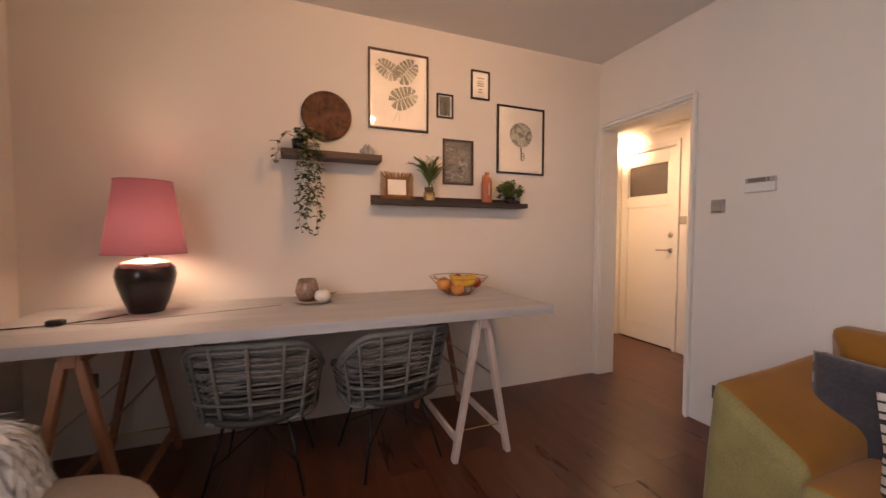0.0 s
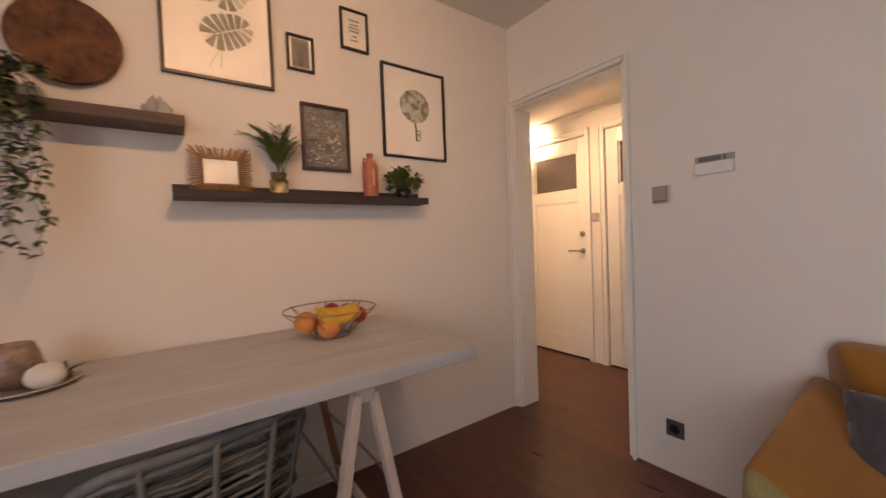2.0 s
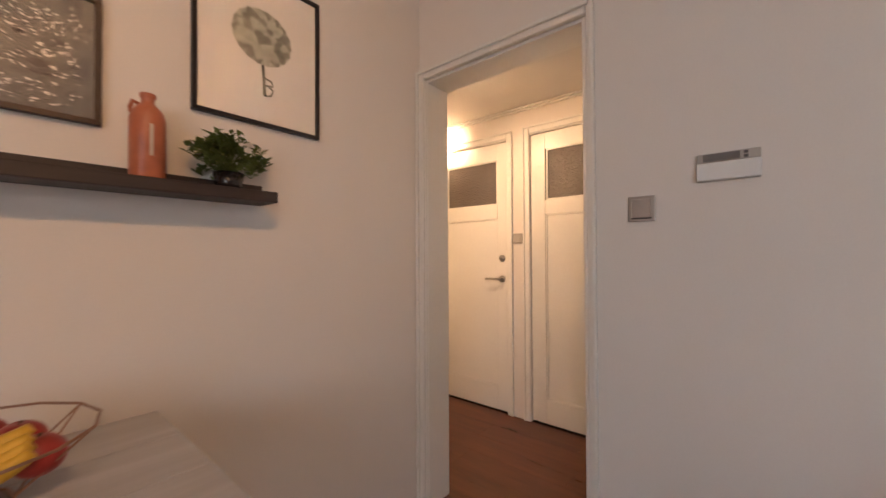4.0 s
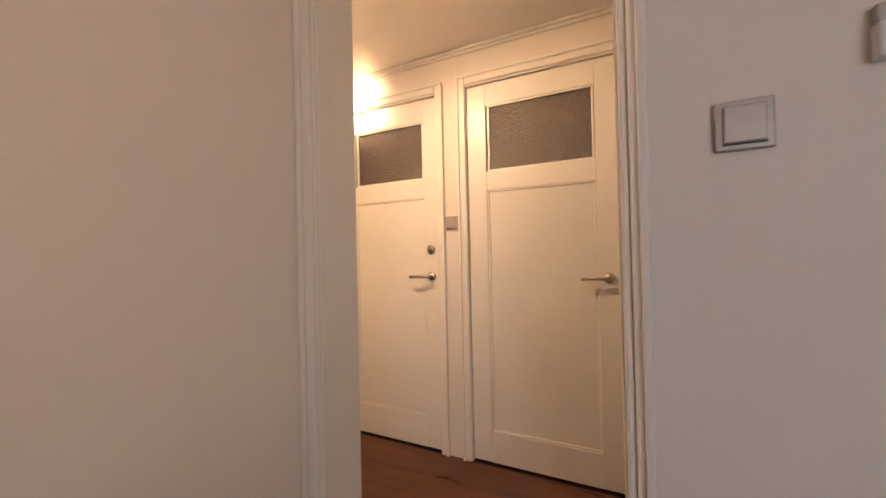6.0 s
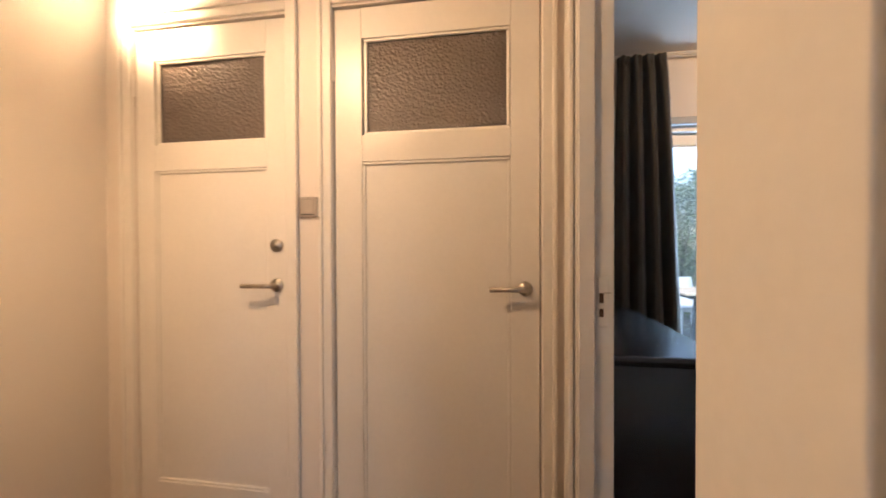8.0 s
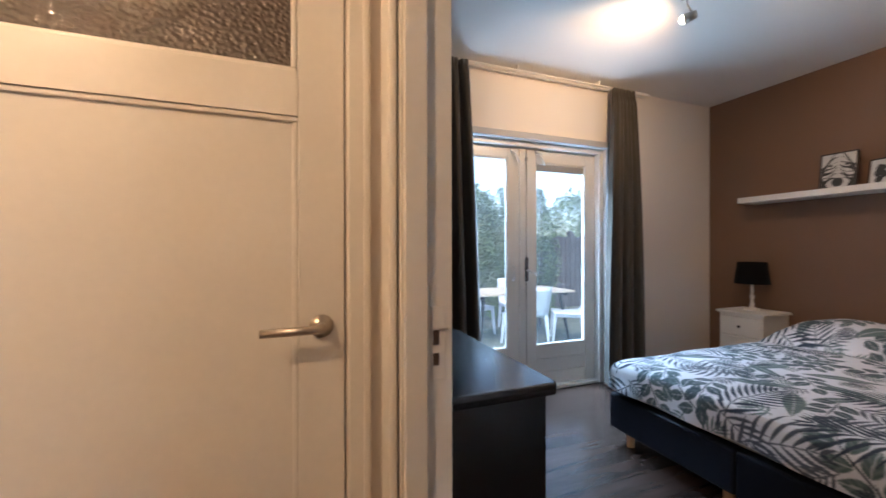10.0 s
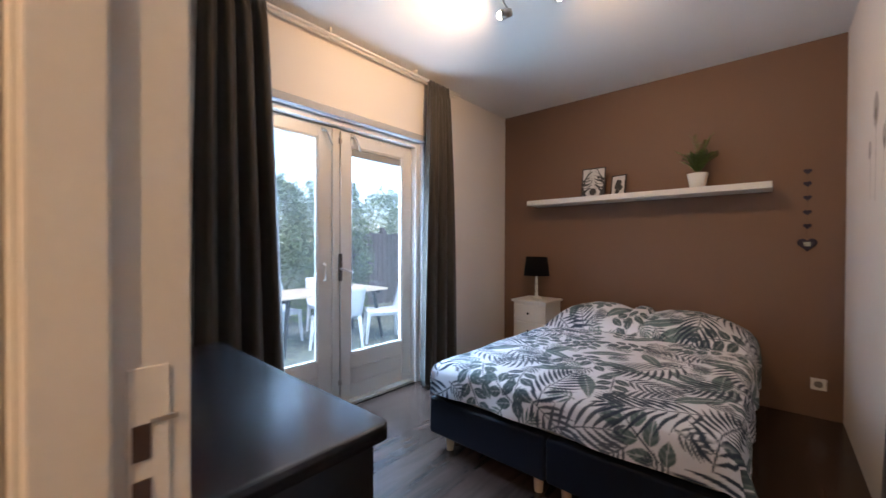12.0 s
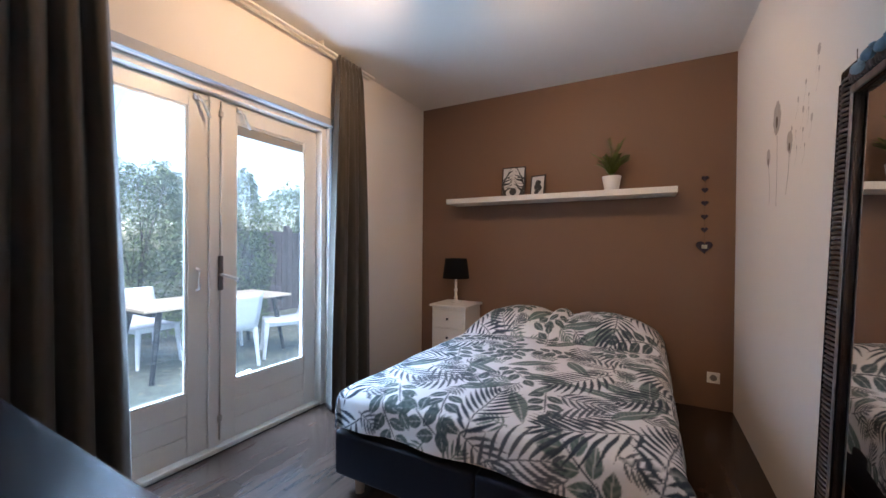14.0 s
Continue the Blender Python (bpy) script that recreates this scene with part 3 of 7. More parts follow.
def hall_door(name, y0, y1, top, panel, pane, handle_y, lock):
    """Flush old door: glazed light above, recessed panel below, in a moulded casing."""
    th = thing(name, (HX1 + 0.012, 0, 0), "cream painted panelled hall door with a hammered glass light", "door")
    th["kind"] = "structure"
    x0, x1 = 0.0, 0.040
    py0, py1, pz0, pz1 = panel
    gy0, gy1, gz0, gz1 = pane
    part("stile", boxes((x0, y0, 0.012, x1, gy0 if gy0 < py0 else py0, top), bevel=0.002), TRIM, th)
    part("stile", boxes((x0, max(gy1, py1), 0.012, x1, y1, top), bevel=0.002), TRIM, th)
    ya, yb = min(gy0, py0), max(gy1, py1)
    part("rail", boxes((x0, ya + 0.0005, 0.012, x1, yb - 0.0005, pz0)), TRIM, th)
    part("rail", boxes((x0, ya + 0.0005, pz1, x1, yb - 0.0005, gz0)), TRIM, th)
    part("rail", boxes((x0, ya + 0.0005, gz1, x1, yb - 0.0005, top)), TRIM, th)
    part("panel", boxes((x0 + 0.012, ya, pz0 - 0.004, x1 - 0.008, yb, pz1 + 0.004)), TRIM, th)
    # sloped beads round the panel and the glass
    bm = bmesh.new()
    for (a0, a1, c0, c1), w, dx in ((panel, 0.012, 0.012), (pane, 0.012, 0.014)):
        for s in ((a0, a1, c0, c0 + w), (a0, a1, c1 - w, c1), (a0, a0 + w, c0 + w, c1 - w), (a1 - w, a1, c0 + w, c1 - w)):
            box(bm, x0 + 0.004, s[0], s[2], x0 + dx, s[1], s[3], bevel=0.003, seg=2)
    part("bead", bm, TRIM, th, "white moulded bead")
    g = part("pane", boxes((x0 + 0.016, gy0, gz0, x0 + 0.022, gy1, gz1)), HAMMERED, th, "dark hammered privacy glass")
    h = bmesh.new()
    rod(h, (x0 - 0.009, handle_y, 1.028), (x0 - 0.0003, handle_y, 1.028), 0.026, seg=28)
    rod(h, (x0 - 0.048, handle_y, 1.028), (x0 - 0.009, handle_y, 1.028), 0.0095, seg=14)
    tube(h, [(x0 - 0.046, handle_y - 0.006, 1.028), (x0 - 0.047, handle_y + 0.03, 1.028), (x0 - 0.047, handle_y + 0.125, 1.027)], 0.0095, 14)
    part("handle", h, STEEL, th, "brushed steel lever handle on a round rose", True)
    if lock:
        k = bmesh.new()
        rod(k, (x0 - 0.008, handle_y, 1.186), (x0 - 0.0003, handle_y, 1.186), 0.026, seg=28)
        rod(k, (x0 - 0.013, handle_y, 1.186), (x0 - 0.008, handle_y, 1.186), 0.010, seg=16)
        part("lock", k, STEEL, th, "round steel lock rose", True)
    for z in (0.28, 1.86):
        part("hinge", rod(bmesh.new(), (x0 - 0.006, y1 + 0.004, z - 0.045), (x0 - 0.006, y1 + 0.004, z + 0.045), 0.006, seg=10), TRIM, th, "painted hinge")
    # casing
    c0, c1 = y0 - 0.004, y1 + 0.004
    xs = -0.012
    part("casing", boxes((xs - 0.014, c0 - 0.050, 0, xs - 0.0005, c0 - 0.001, top + 0.062), (xs - 0.014, c1 + 0.001, 0, xs - 0.0005, c1 + 0.050, top + 0.062), (xs - 0.014, c0 - 0.0005, top + 0.014, xs - 0.0005, c1 + 0.0005, top + 0.062), bevel=0.005, seg=2), TRIM, th, "white moulded casing")
    part("casing_bead", boxes((xs - 0.024, c0 - 0.052, 0, xs - 0.0145, c0 - 0.036, top + 0.066), (xs - 0.024, c1 + 0.036, 0, xs - 0.0145, c1 + 0.052, top + 0.066), (xs - 0.024, c0 - 0.0355, top + 0.050, xs - 0.0145, c1 + 0.0355, top + 0.066), bevel=0.004, seg=2), TRIM, th, "raised casing edge")
    return th


hall_door("door_2", D2[0], D2[1], D2[2], (1.884, 2.444, 0.178, 1.506), (1.886, 2.436, 1.606, 1.974), 1.834, False)
hall_door("door_1", D1[0], D1[1], D1[2], (2.842, 3.356, 0.190, 1.500), (2.842, 3.345, 1.606, 1.958), 2.800, True)


def switch(name, at, w, h, normal, label, dark=False):
    """Square rocker plate, at the wall's face, facing -x."""
    s = thing(name, at, label, "light switch")
    part("plate", boxes((-0.011, -w / 2, -h / 2, 0, w / 2, h / 2), bevel=0.003, seg=2), SWITCHGREY, s)
    part("rocker", boxes((-0.016, -w * 0.36, -h * 0.36, -0.0112, w * 0.36, h * 0.38), bevel=0.002), SWITCHGREY, s, "grey rocker")
    part("gap", boxes((-0.0125, -w * 0.37, -h * 0.40, -0.0112, w * 0.37, -h * 0.365)), BLACKMETAL, s, "dark gap under the rocker")
    return s


switch("light_switch", (2.4495, 1.562, 1.365), 0.080, 0.082, None, "grey square light switch on the white wall")
switch("light_switch", (3.6295, 2.655, 1.334), 0.074, 0.078, None, "grey square light switch between the hall doors")


def socket(name, at, turn, face, label):
    s = thing(name, at, label, "wall socket", turn=turn)
    part("plate", boxes((-0.010, -0.040, -0.040, 0, 0.040, 0.040), bevel=0.003, seg=2), face, s)
    bm = bmesh.new()
    lathe(bm, [(0.024, 0.0), (0.022, -0.002), (0.020, 0.0), (0.0, 0.0)], seg=24)
    bmesh.ops.rotate(bm, verts=bm.verts, cent=(0, 0, 0), matrix=Matrix.Rotation(radians(-90), 3, "Y"))
    bmesh.ops.translate(bm, verts=bm.verts, vec=(-0.0115, 0, 0))
    part("well", bm, BLACKMETAL if face is not WHITEPLASTIC else GREYDISPLAY, s, "round socket well")
    return s


socket("wall_socket", (2.4495, 1.520, 0.228), 0, SWITCHDARK, "dark grey wall socket low on the white wall")
socket("wall_socket", (2.822, BY0 + 0.0005, 0.236), -90, WHITEPLASTIC, "white wall socket on the brown wall")
socket("wall_socket", (-0.98, LY1 - 0.0005, 0.40), 90, SWITCHDARK, "dark wall socket under the table")

th = thing("thermostat", (2.4495, 1.337, 1.466), "white wall thermostat with a grey display strip", "thermostat")
part("body", boxes((-0.026, -0.074, -0.036, 0, 0.074, 0.016), bevel=0.005, seg=2), WHITEPLASTIC, th)
part("cap", boxes((-0.018, -0.073, 0.0165, 0, 0.073, 0.044), bevel=0.003, seg=2), SWITCHGREY, th, "grey upper strip")
part("display", boxes((-0.0195, -0.028, 0.020, -0.0182, 0.058, 0.041)), GREYDISPLAY, th, "grey display window")
part("button", boxes((-0.0205, -0.046, 0.021, -0.0182, -0.036, 0.029), bevel=0.001), SWITCHDARK, th, "small dark button")
part("button", boxes((-0.0205, -0.046, 0.032, -0.0182, -0.036, 0.040), bevel=0.001), SWITCHDARK, th, "small dark button")

# living room window behind the walk
w = thing("window_1", (-1.33, -0.3, 0.75), "white framed living room window", "window", turn=90)
w["kind"] = "structure"
part("window_frame", boxes((-1.0, -0.04, 0.0, -0.93, 0.04, 1.45), (0.93, -0.04, 0.0, 1.0, 0.04, 1.45), (-0.93, -0.04, 0.0, 0.93, 0.04, 0.07), (-0.93, -0.04, 1.38, 0.93, 0.04, 1.45), (-0.035, -0.04, 0.07, 0.035, 0.04, 1.38), bevel=0.003), TRIM, w)
for sx in (-1, 1):
    p = part("pane", boxes((min(sx * 0.93, sx * 0.035), -0.003, 0.07, max(sx * 0.93, sx * 0.035), 0.003, 1.38)), PANE, w)
    p.visible_shadow = False

# ---- living room: table, trestles, chairs ----
TZ = 0.800
tb = thing("trestle_table_top", (0.108, 2.138, TZ), "whitewashed wooden plank table top on trestles", "table")
for i in range(4):
    y = -0.402 + i * 0.201
    part("board", boxes((-1.248, y + 0.0008, -0.046, 1.282, y + 0.2002, 0), bevel=0.0025, seg=2), TABLEWOOD, tb)


def trestle(at, woodlike, label, rear=None):
    t = thing("trestle", at, label, "trestle", "trestles under the table")
    top = TZ - 0.0465
    part("top_rail", boxes((-0.022, -0.36, top - 0.055, 0.022, 0.36, top), bevel=0.003), woodlike, t)
    for sy in (-1, 1):
        for sx in (-1, 1):
            bm = bmesh.new()
            box(bm, -0.014, -0.021, 0, 0.014, 0.021, 0.735, bevel=0.002)
            ang = math.atan2(0.135, 0.735)
            bmesh.ops.transform(bm, verts=bm.verts, matrix=Matrix.Translation((sx * 0.158, sy * 0.335, 0)) @ Matrix.Rotation(-sx * ang, 4, "Y"))
            part("leg", bm, rear if rear and sy > 0 else woodlike, t)
    for sx in (-1, 1):
        part("stretcher", boxes((sx * 0.136 - 0.010, -0.312, 0.085, sx * 0.136 + 0.010, 0.312, 0.125), bevel=0.002), woodlike, t)
        part("spreader", rod(bmesh.new(), (sx * 0.074, -0.318, 0.43), (sx * 0.074, 0.318, 0.43), 0.005, seg=8), STEEL, t, "thin metal spreader")
    for sy in (-1, 1):
        part("brace", rod(bmesh.new(), (-0.135, sy * 0.30, 0.14), (0.135, sy * 0.30, 0.14), 0.004, seg=8), BRASS, t, "thin brass spreader")
        part("hinge", boxes((-0.034, sy * 0.335 - 0.018, top - 0.05, 0.034, sy * 0.335 + 0.018, top - 0.002), bevel=0.004), woodlike, t)
    return t


# same reddish wood: glare is put into the colour except on far legs
trestle((0.975, 2.13, 0), PINEGLARE, "wooden trestle under the table end, glare in its pale colour", PINEDARK)
trestle((-0.72, 2.13, 0), PINEDARK, "reddish pine trestle under the shaded table end")


def rattan_chair(at, turn):
    """Bucket chair woven of grey rattan on black wire legs; it faces +y."""
    c = thing("rattan_chair", at, "grey woven rattan bucket chair on black metal legs", "chair", "chairs at the table", turn)
    W, top, low = 0.285, 0.718, 0.352

    def shell(u, z):
        """Back shell: u from -1 to 1 round the seat, z the height."""
        f = (z - low) / (top - low)
        a = radians(97) * u
        r = 0.235 + 0.055 * f
        s, c_ = math.sin(a), math.cos(a)
        return Vector((1.06 * r * math.copysign(abs(s) ** 0.85, s), 0.02 - (0.88 * r + 0.02 * f) * math.copysign(abs(c_) ** 0.5, c_), z))

    def crest(u):
        return top - 0.012 * abs(u) ** 2 - 0.20 * max(0, abs(u) - 0.36) ** 1.5 / 0.51

    n = 40
    rim = [shell(-1 + 2 * i / n, crest(-1 + 2 * i / n)) for i in range(n + 1)]
    part("rim", tube(bmesh.new(), rim, 0.0155, 10), RATTAN, c, "thick bent rattan rim")
    part("rim", tube(bmesh.new(), [p + Vector((0, 0.004, -0.026)) for p in rim[3:-3]], 0.009, 8), RATTAN, c)
    part("lower_rim", tube(bmesh.new(), [shell(-1 + 2 * i / n, low) for i in range(n + 1)], 0.012, 8), RATTAN, c)
    part("band", tube(bmesh.new(), [shell(-0.9 + 1.8 * i / n, 0.452) * 1.0 + Vector((0, -0.014, 0)) for i in range(n + 1)], 0.0075, 8), RATTAN, c, "pale horizontal band")
    rows = 18
    for k in range(rows):
        z = low + 0.016 + k * (top - low - 0.05) / (rows - 1)
        us = [-1 + 2 * i / 36 for i in range(37)]
        pts = [(u, z + 0.004 * math.sin(9 * u + k * 2.1)) for u in us if z < crest(u) - 0.018]
        if len(pts) < 4:
            continue
        bm = bmesh.new()
        prev = None
        for u, zz in pts:
            p = shell(u, zz)
            d = (p - Vector((0, 0.02, zz))).normalized() * 0.003 * (1 if int((u + 2) * 7) % 2 else -1)
            row = [bm.verts.new(p + d + Vector((0, 0, h)) + d.normalized() * o) for h, o in ((-0.0058, 0), (0, 0.004), (0.0058, 0), (0, -0.004))]
            if prev:
                for j in range(4):
                    bm.faces.new((prev[j], prev[(j + 1) % 4], row[(j + 1) % 4], row[j]))
            prev = row
        # extra dark strands in the lower half put shade into the weave
        part("strand", bm, RATTANDARK if k % 3 == 1 or (k < 8 and k % 2) else RATTAN, c)
    for u in (-0.78, -0.52, -0.26, 0.0, 0.26, 0.52, 0.78):
        part("cane", tube(bmesh.new(), [shell(u, low + (crest(u) - low) * i / 6) + Vector((0, -0.008 * math.cos(u * 1.6), 0)) for i in range(7)], 0.0088, 8), RATTAN, c)
    seat = bmesh.new()
    lathe(seat, [(0.0, 0.37), (0.10, 0.368), (0.19, 0.372), (0.235, 0.385), (0.245, 0.375), (0.235, 0.355), (0.0, 0.345)], seg=36)
    part("seat", seat, RATTANDARK, c, "dark woven seat")
    part("cushion", lathe(bmesh.new(), [(0.0, 0.425), (0.12, 0.422), (0.19, 0.412), (0.215, 0.395), (0.20, 0.378), (0.0, 0.374)], seg=30), RATTANDARK, c, "dark grey seat cushion")
    for sx in (-1, 1):
        for sy in (-1, 1):
            part("leg", tube(bmesh.new(), [(sx * 0.13, sy * 0.10, 0.352), (sx * 0.175, sy * 0.155, 0.17), (sx * 0.215, sy * 0.20, 0.0)], 0.0075, 8), BLACKMETAL, c, "black metal leg")
    part("leg_brace", tube(bmesh.new(), [(-0.185, -0.165, 0.14), (0, 0, 0.26), (0.185, 0.165, 0.14)], 0.0045, 6), BLACKMETAL, c)
    part("leg_brace", tube(bmesh.new(), [(-0.185, 0.165, 0.14), (0, 0, 0.255), (0.185, -0.165, 0.14)], 0.0045, 6), BLACKMETAL, c)
    return c


ch = rattan_chair((0.52, 2.02, 0), 12)
copy_thing(ch, pose(-0.105, 2.03, 0, 0, 0, -8))

# ---- lamp on the table ----
tl = thing("table_lamp", (-0.64, 2.30, TZ), "large table lamp with pink shade and black ceramic base", "table lamp")
part("base", lathe(bmesh.new(), [(0.0, 0.0), (0.068, 0.0), (0.074, 0.006), (0.098, 0.07), (0.118, 0.14), (0.126, 0.185), (0.120, 0.222), (0.098, 0.246), (0.060, 0.258), (0.0, 0.260)], seg=48), BLACKGLAZE, tl, "black glazed ceramic base")
part("collar", lathe(bmesh.new(), [(0.100, 0.2462), (0.092, 0.2520), (0.058, 0.2620), (0.030, 0.2680), (0.0, 0.268)], seg=40), CREAMGLAZE, tl, "cream glazed shoulder")
part("stem", rod(bmesh.new(), (0, 0, 0.268), (0, 0, 0.36), 0.010, seg=12), BRASS, tl)
bm = bmesh.new()
lathe(bm, [(0.172, 0.292), (0.118, 0.648)], seg=56)
shade = part("shade", bm, PINKSHADE, tl, "dusty pink fabric shade", True)
part("shade_ring", tube(bmesh.new(), [(0.172 * math.cos(a * math.pi / 24), 0.172 * math.sin(a * math.pi / 24), 0.292) for a in range(48)], 0.003, 6, True), PINKSHADE, tl)
part("shade_ring", tube(bmesh.new(), [(0.118 * math.cos(a * math.pi / 24), 0.118 * math.sin(a * math.pi / 24), 0.648) for a in range(48)], 0.003, 6, True), PINKSHADE, tl)
part("bulb", lathe(bmesh.new(), [(0.0, 0.36), (0.014, 0.362), (0.020, 0.385), (0.0, 0.352)], seg=16), BRASS, tl)

# cable and inline switch
cb = thing("lamp_cable", (0, 0, TZ), "black lamp cable with an inline switch", "cable")
part("cord", tube(bmesh.new(), [(-0.70, 2.24, 0.004), (-0.76, 2.16, 0.004), (-0.83, 2.12, 0.004), (-0.90, 2.09, 0.004), (-1.00, 2.06, 0.004), (-1.12, 2.05, 0.004)], 0.0032, 6), CABLE, cb)
part("cord", tube(bmesh.new(), [(-0.88, 2.08, 0.0035), (-0.70, 2.05, 0.0035), (-0.50, 2.10, 0.0035), (-0.30, 2.16, 0.0035), (-0.02, 2.24, 0.0035)], 0.0012, 6), STEM, cb, "thin brown second cord")
bm = boxes((-0.925, 2.065, 0.001, -0.865, 2.105, 0.026), bevel=0.009, seg=3)
part("inline_switch", bm, CABLE, cb, "black inline switch")

# tray, votive, candle
tr = thing("round_tray", (0.15, 2.30, TZ), "small round pale metal tray on the table", "tray")
part("dish", lathe(bmesh.new(), [(0.0, 0.001), (0.085, 0.001), (0.112, 0.012), (0.115, 0.014), (0.110, 0.016), (0.084, 0.006), (0.0, 0.006)], seg=48), PLATE, tr)
vt = thing("candle_holder", (0.115, 2.33, TZ + 0.0065), "mottled brown glass candle holder on the tray", "candle holder")
part("glass", lathe(bmesh.new(), [(0.0, 0.0), (0.040, 0.0), (0.060, 0.03), (0.066, 0.055), (0.058, 0.095), (0.046, 0.125), (0.043, 0.125), (0.054, 0.093), (0.061, 0.055), (0.0, 0.006)], seg=36), VOTIVE, vt)
cn = thing("candle", (0.195, 2.255, TZ + 0.0065), "round white candle ball on the tray", "candle")
bm = bmesh.new()
lathe(bm, [(0.0, 0.0), (0.024, 0.001), (0.042, 0.018), (0.046, 0.036), (0.038, 0.056), (0.018, 0.068), (0.006, 0.069), (0.0, 0.067)], seg=28)
part("wax", bm, CANDLE, cn)
part("wick", rod(bmesh.new(), (0, 0, 0.066), (0.001, 0, 0.078), 0.0012, seg=6), STEM, cn)

ap = thing("air_plant", (0.225, 2.325, TZ + 0.0065), "small pale green air plant on the tray", "plant")
part("base", lathe(bmesh.new(), [(0.0, 0.0), (0.014, 0.0), (0.018, 0.012), (0.010, 0.022), (0.0, 0.024)], seg=16), STEM, ap)
rnd = random.Random(61)
for k in range(16):
    a = 2 * math.pi * k / 16 + rnd.uniform(-0.2, 0.2)
    bm = bmesh.new()
    leaf(bm, (0, 0, 0.014), (math.cos(a), math.sin(a), rnd.uniform(0.35, 1.5)), (0, 0, 1), rnd.uniform(0.045, 0.075), 0.010, 0.35, 0, 4)
    part("leaf", bm, LEAFPALE, ap)

# fruit bowl
fb = thing("fruit_bowl", (1.045, 2.28, TZ), "copper wire fruit bowl on the table", "bowl")
bowlring = lambda r, z, n=14: [(r * math.cos(2 * math.pi * k / n), r * math.sin(2 * math.pi * k / n), z) for k in range(n)]
part("rim", tube(bmesh.new(), bowlring(0.192, 0.115), 0.0028, 8, True), COPPER, fb, "copper wire rim")
part("foot_ring", tube(bmesh.new(), bowlring(0.080, 0.003), 0.0028, 8, True), COPPER, fb)
for k in range(7):
    a = 2 * math.pi * k / 7
    b = a + 0.45
    c_ = a - 0.45
    for e in (b, c_):
        part("wire", rod(bmesh.new(), (0.080 * math.cos(a), 0.080 * math.sin(a), 0.003), (0.192 * math.cos(e), 0.192 * math.sin(e), 0.115), 0.0018, seg=6), COPPER, fb)


def fruit(name, at, r, mat, label, squash=0.94):
    f = thing(name, at, label, name)
    bm = bmesh.new()
    prof = [(r * math.sin(math.pi * i / 12), -r * squash * math.cos(math.pi * i / 12)) for i in range(13)]
    prof[0], prof[-1] = (0.0, -r * squash * 0.93), (0.0, r * squash * 0.86)
    lathe(bm, prof, seg=24)
    part("flesh", bm, mat, f)
    part("stalk", rod(bmesh.new(), (0, 0, r * squash * 0.84), (0.003, 0, r * squash * 1.05), 0.002, seg=6), STEM, f)
    return f


fx, fy = 1.045, 2.28
fruit("orange", (fx - 0.105, fy - 0.01, TZ + 0.071), 0.047, ORANGE, "ripe orange in the wire bowl")
fruit("orange", (fx - 0.035, fy - 0.075, TZ + 0.050), 0.045, ORANGE, "ripe orange in the wire bowl")
fruit("orange", (fx - 0.02, fy + 0.06, TZ + 0.050), 0.045, ORANGE, "ripe orange in the wire bowl")
fruit("apple", (fx + 0.085, fy + 0.035, TZ + 0.082), 0.040, APPLE, "dark red apple in the wire bowl")
fruit("apple", (fx + 0.105, fy - 0.045, TZ + 0.078), 0.038, APPLE, "dark red apple in the wire bowl")
fruit("apple", (fx + 0.04, fy + 0.10, TZ + 0.084), 0.039, APPLE, "dark red apple in the wire bowl")
bn = thing("banana_bunch", (fx + 0.01, fy - 0.03, TZ + 0.085), "bunch of ripe yellow bananas in the wire bowl", "bananas")
for k in range(4):
    a = radians(-28 + 17 * k)
    pts = []
    for i in range(13):
        f = i / 12
        ang = radians(-55 + 110 * f)
        p = Vector((0.105 * math.sin(ang), -0.012 - 0.018 * k, 0.02 + 0.060 * (1 - math.cos(ang)) - 0.010 * k))
        p.y += 0.02 * math.sin(a) * f
        pts.append(p)
    part("banana", tube(bmesh.new(), pts, 0.0185, 6, taper=lambda f: 0.25 + 0.75 * math.sin(math.pi * min(1, max(0, 0.06 + 0.9 * f))) ** 0.5), BANANA, bn)


def palm(parent, base, height, fronds, spread, blade, seed, mat, droop=0.20):
    rnd = random.Random(seed)
    for k in range(fronds):
        a = 2 * math.pi * k / fronds + rnd.uniform(-0.3, 0.3)
        sp = spread * rnd.uniform(0.35, 1.0)
        hh = height * rnd.uniform(0.6, 1.0)
        pts = []
        for i in range(11):
            f = i / 10
            pts.append(Vector((base[0] + math.cos(a) * sp * f ** 1.4, base[1] + math.sin(a) * sp * f ** 1.4 * 0.75, base[2] + hh * (f - droop * f ** 3))))
        bm = bmesh.new()
        tube(bm, pts, 0.0016, 5)
        for i in range(3, 11):
            d = (pts[i] - pts[i - 1]).normalized()
            side = d.cross(Vector((0, 0, 1)))
            side = side.normalized() if side.length > 0.05 else Vector((math.sin(a), -math.cos(a), 0))
            for s in (-1, 1):
                for o in (0, 0.5):
                    leaf(bm, pts[i] - d * (o * (pts[i] - pts[i - 1]).length), d * 0.8 + side * s * 0.9 + Vector((0, 0, rnd.uniform(-0.1, 0.25))), (0, 0, 1), blade * rnd.uniform(0.7, 1.1), blade * 0.13, 0.15, rows=2)
        part("frond", bm, mat, parent)


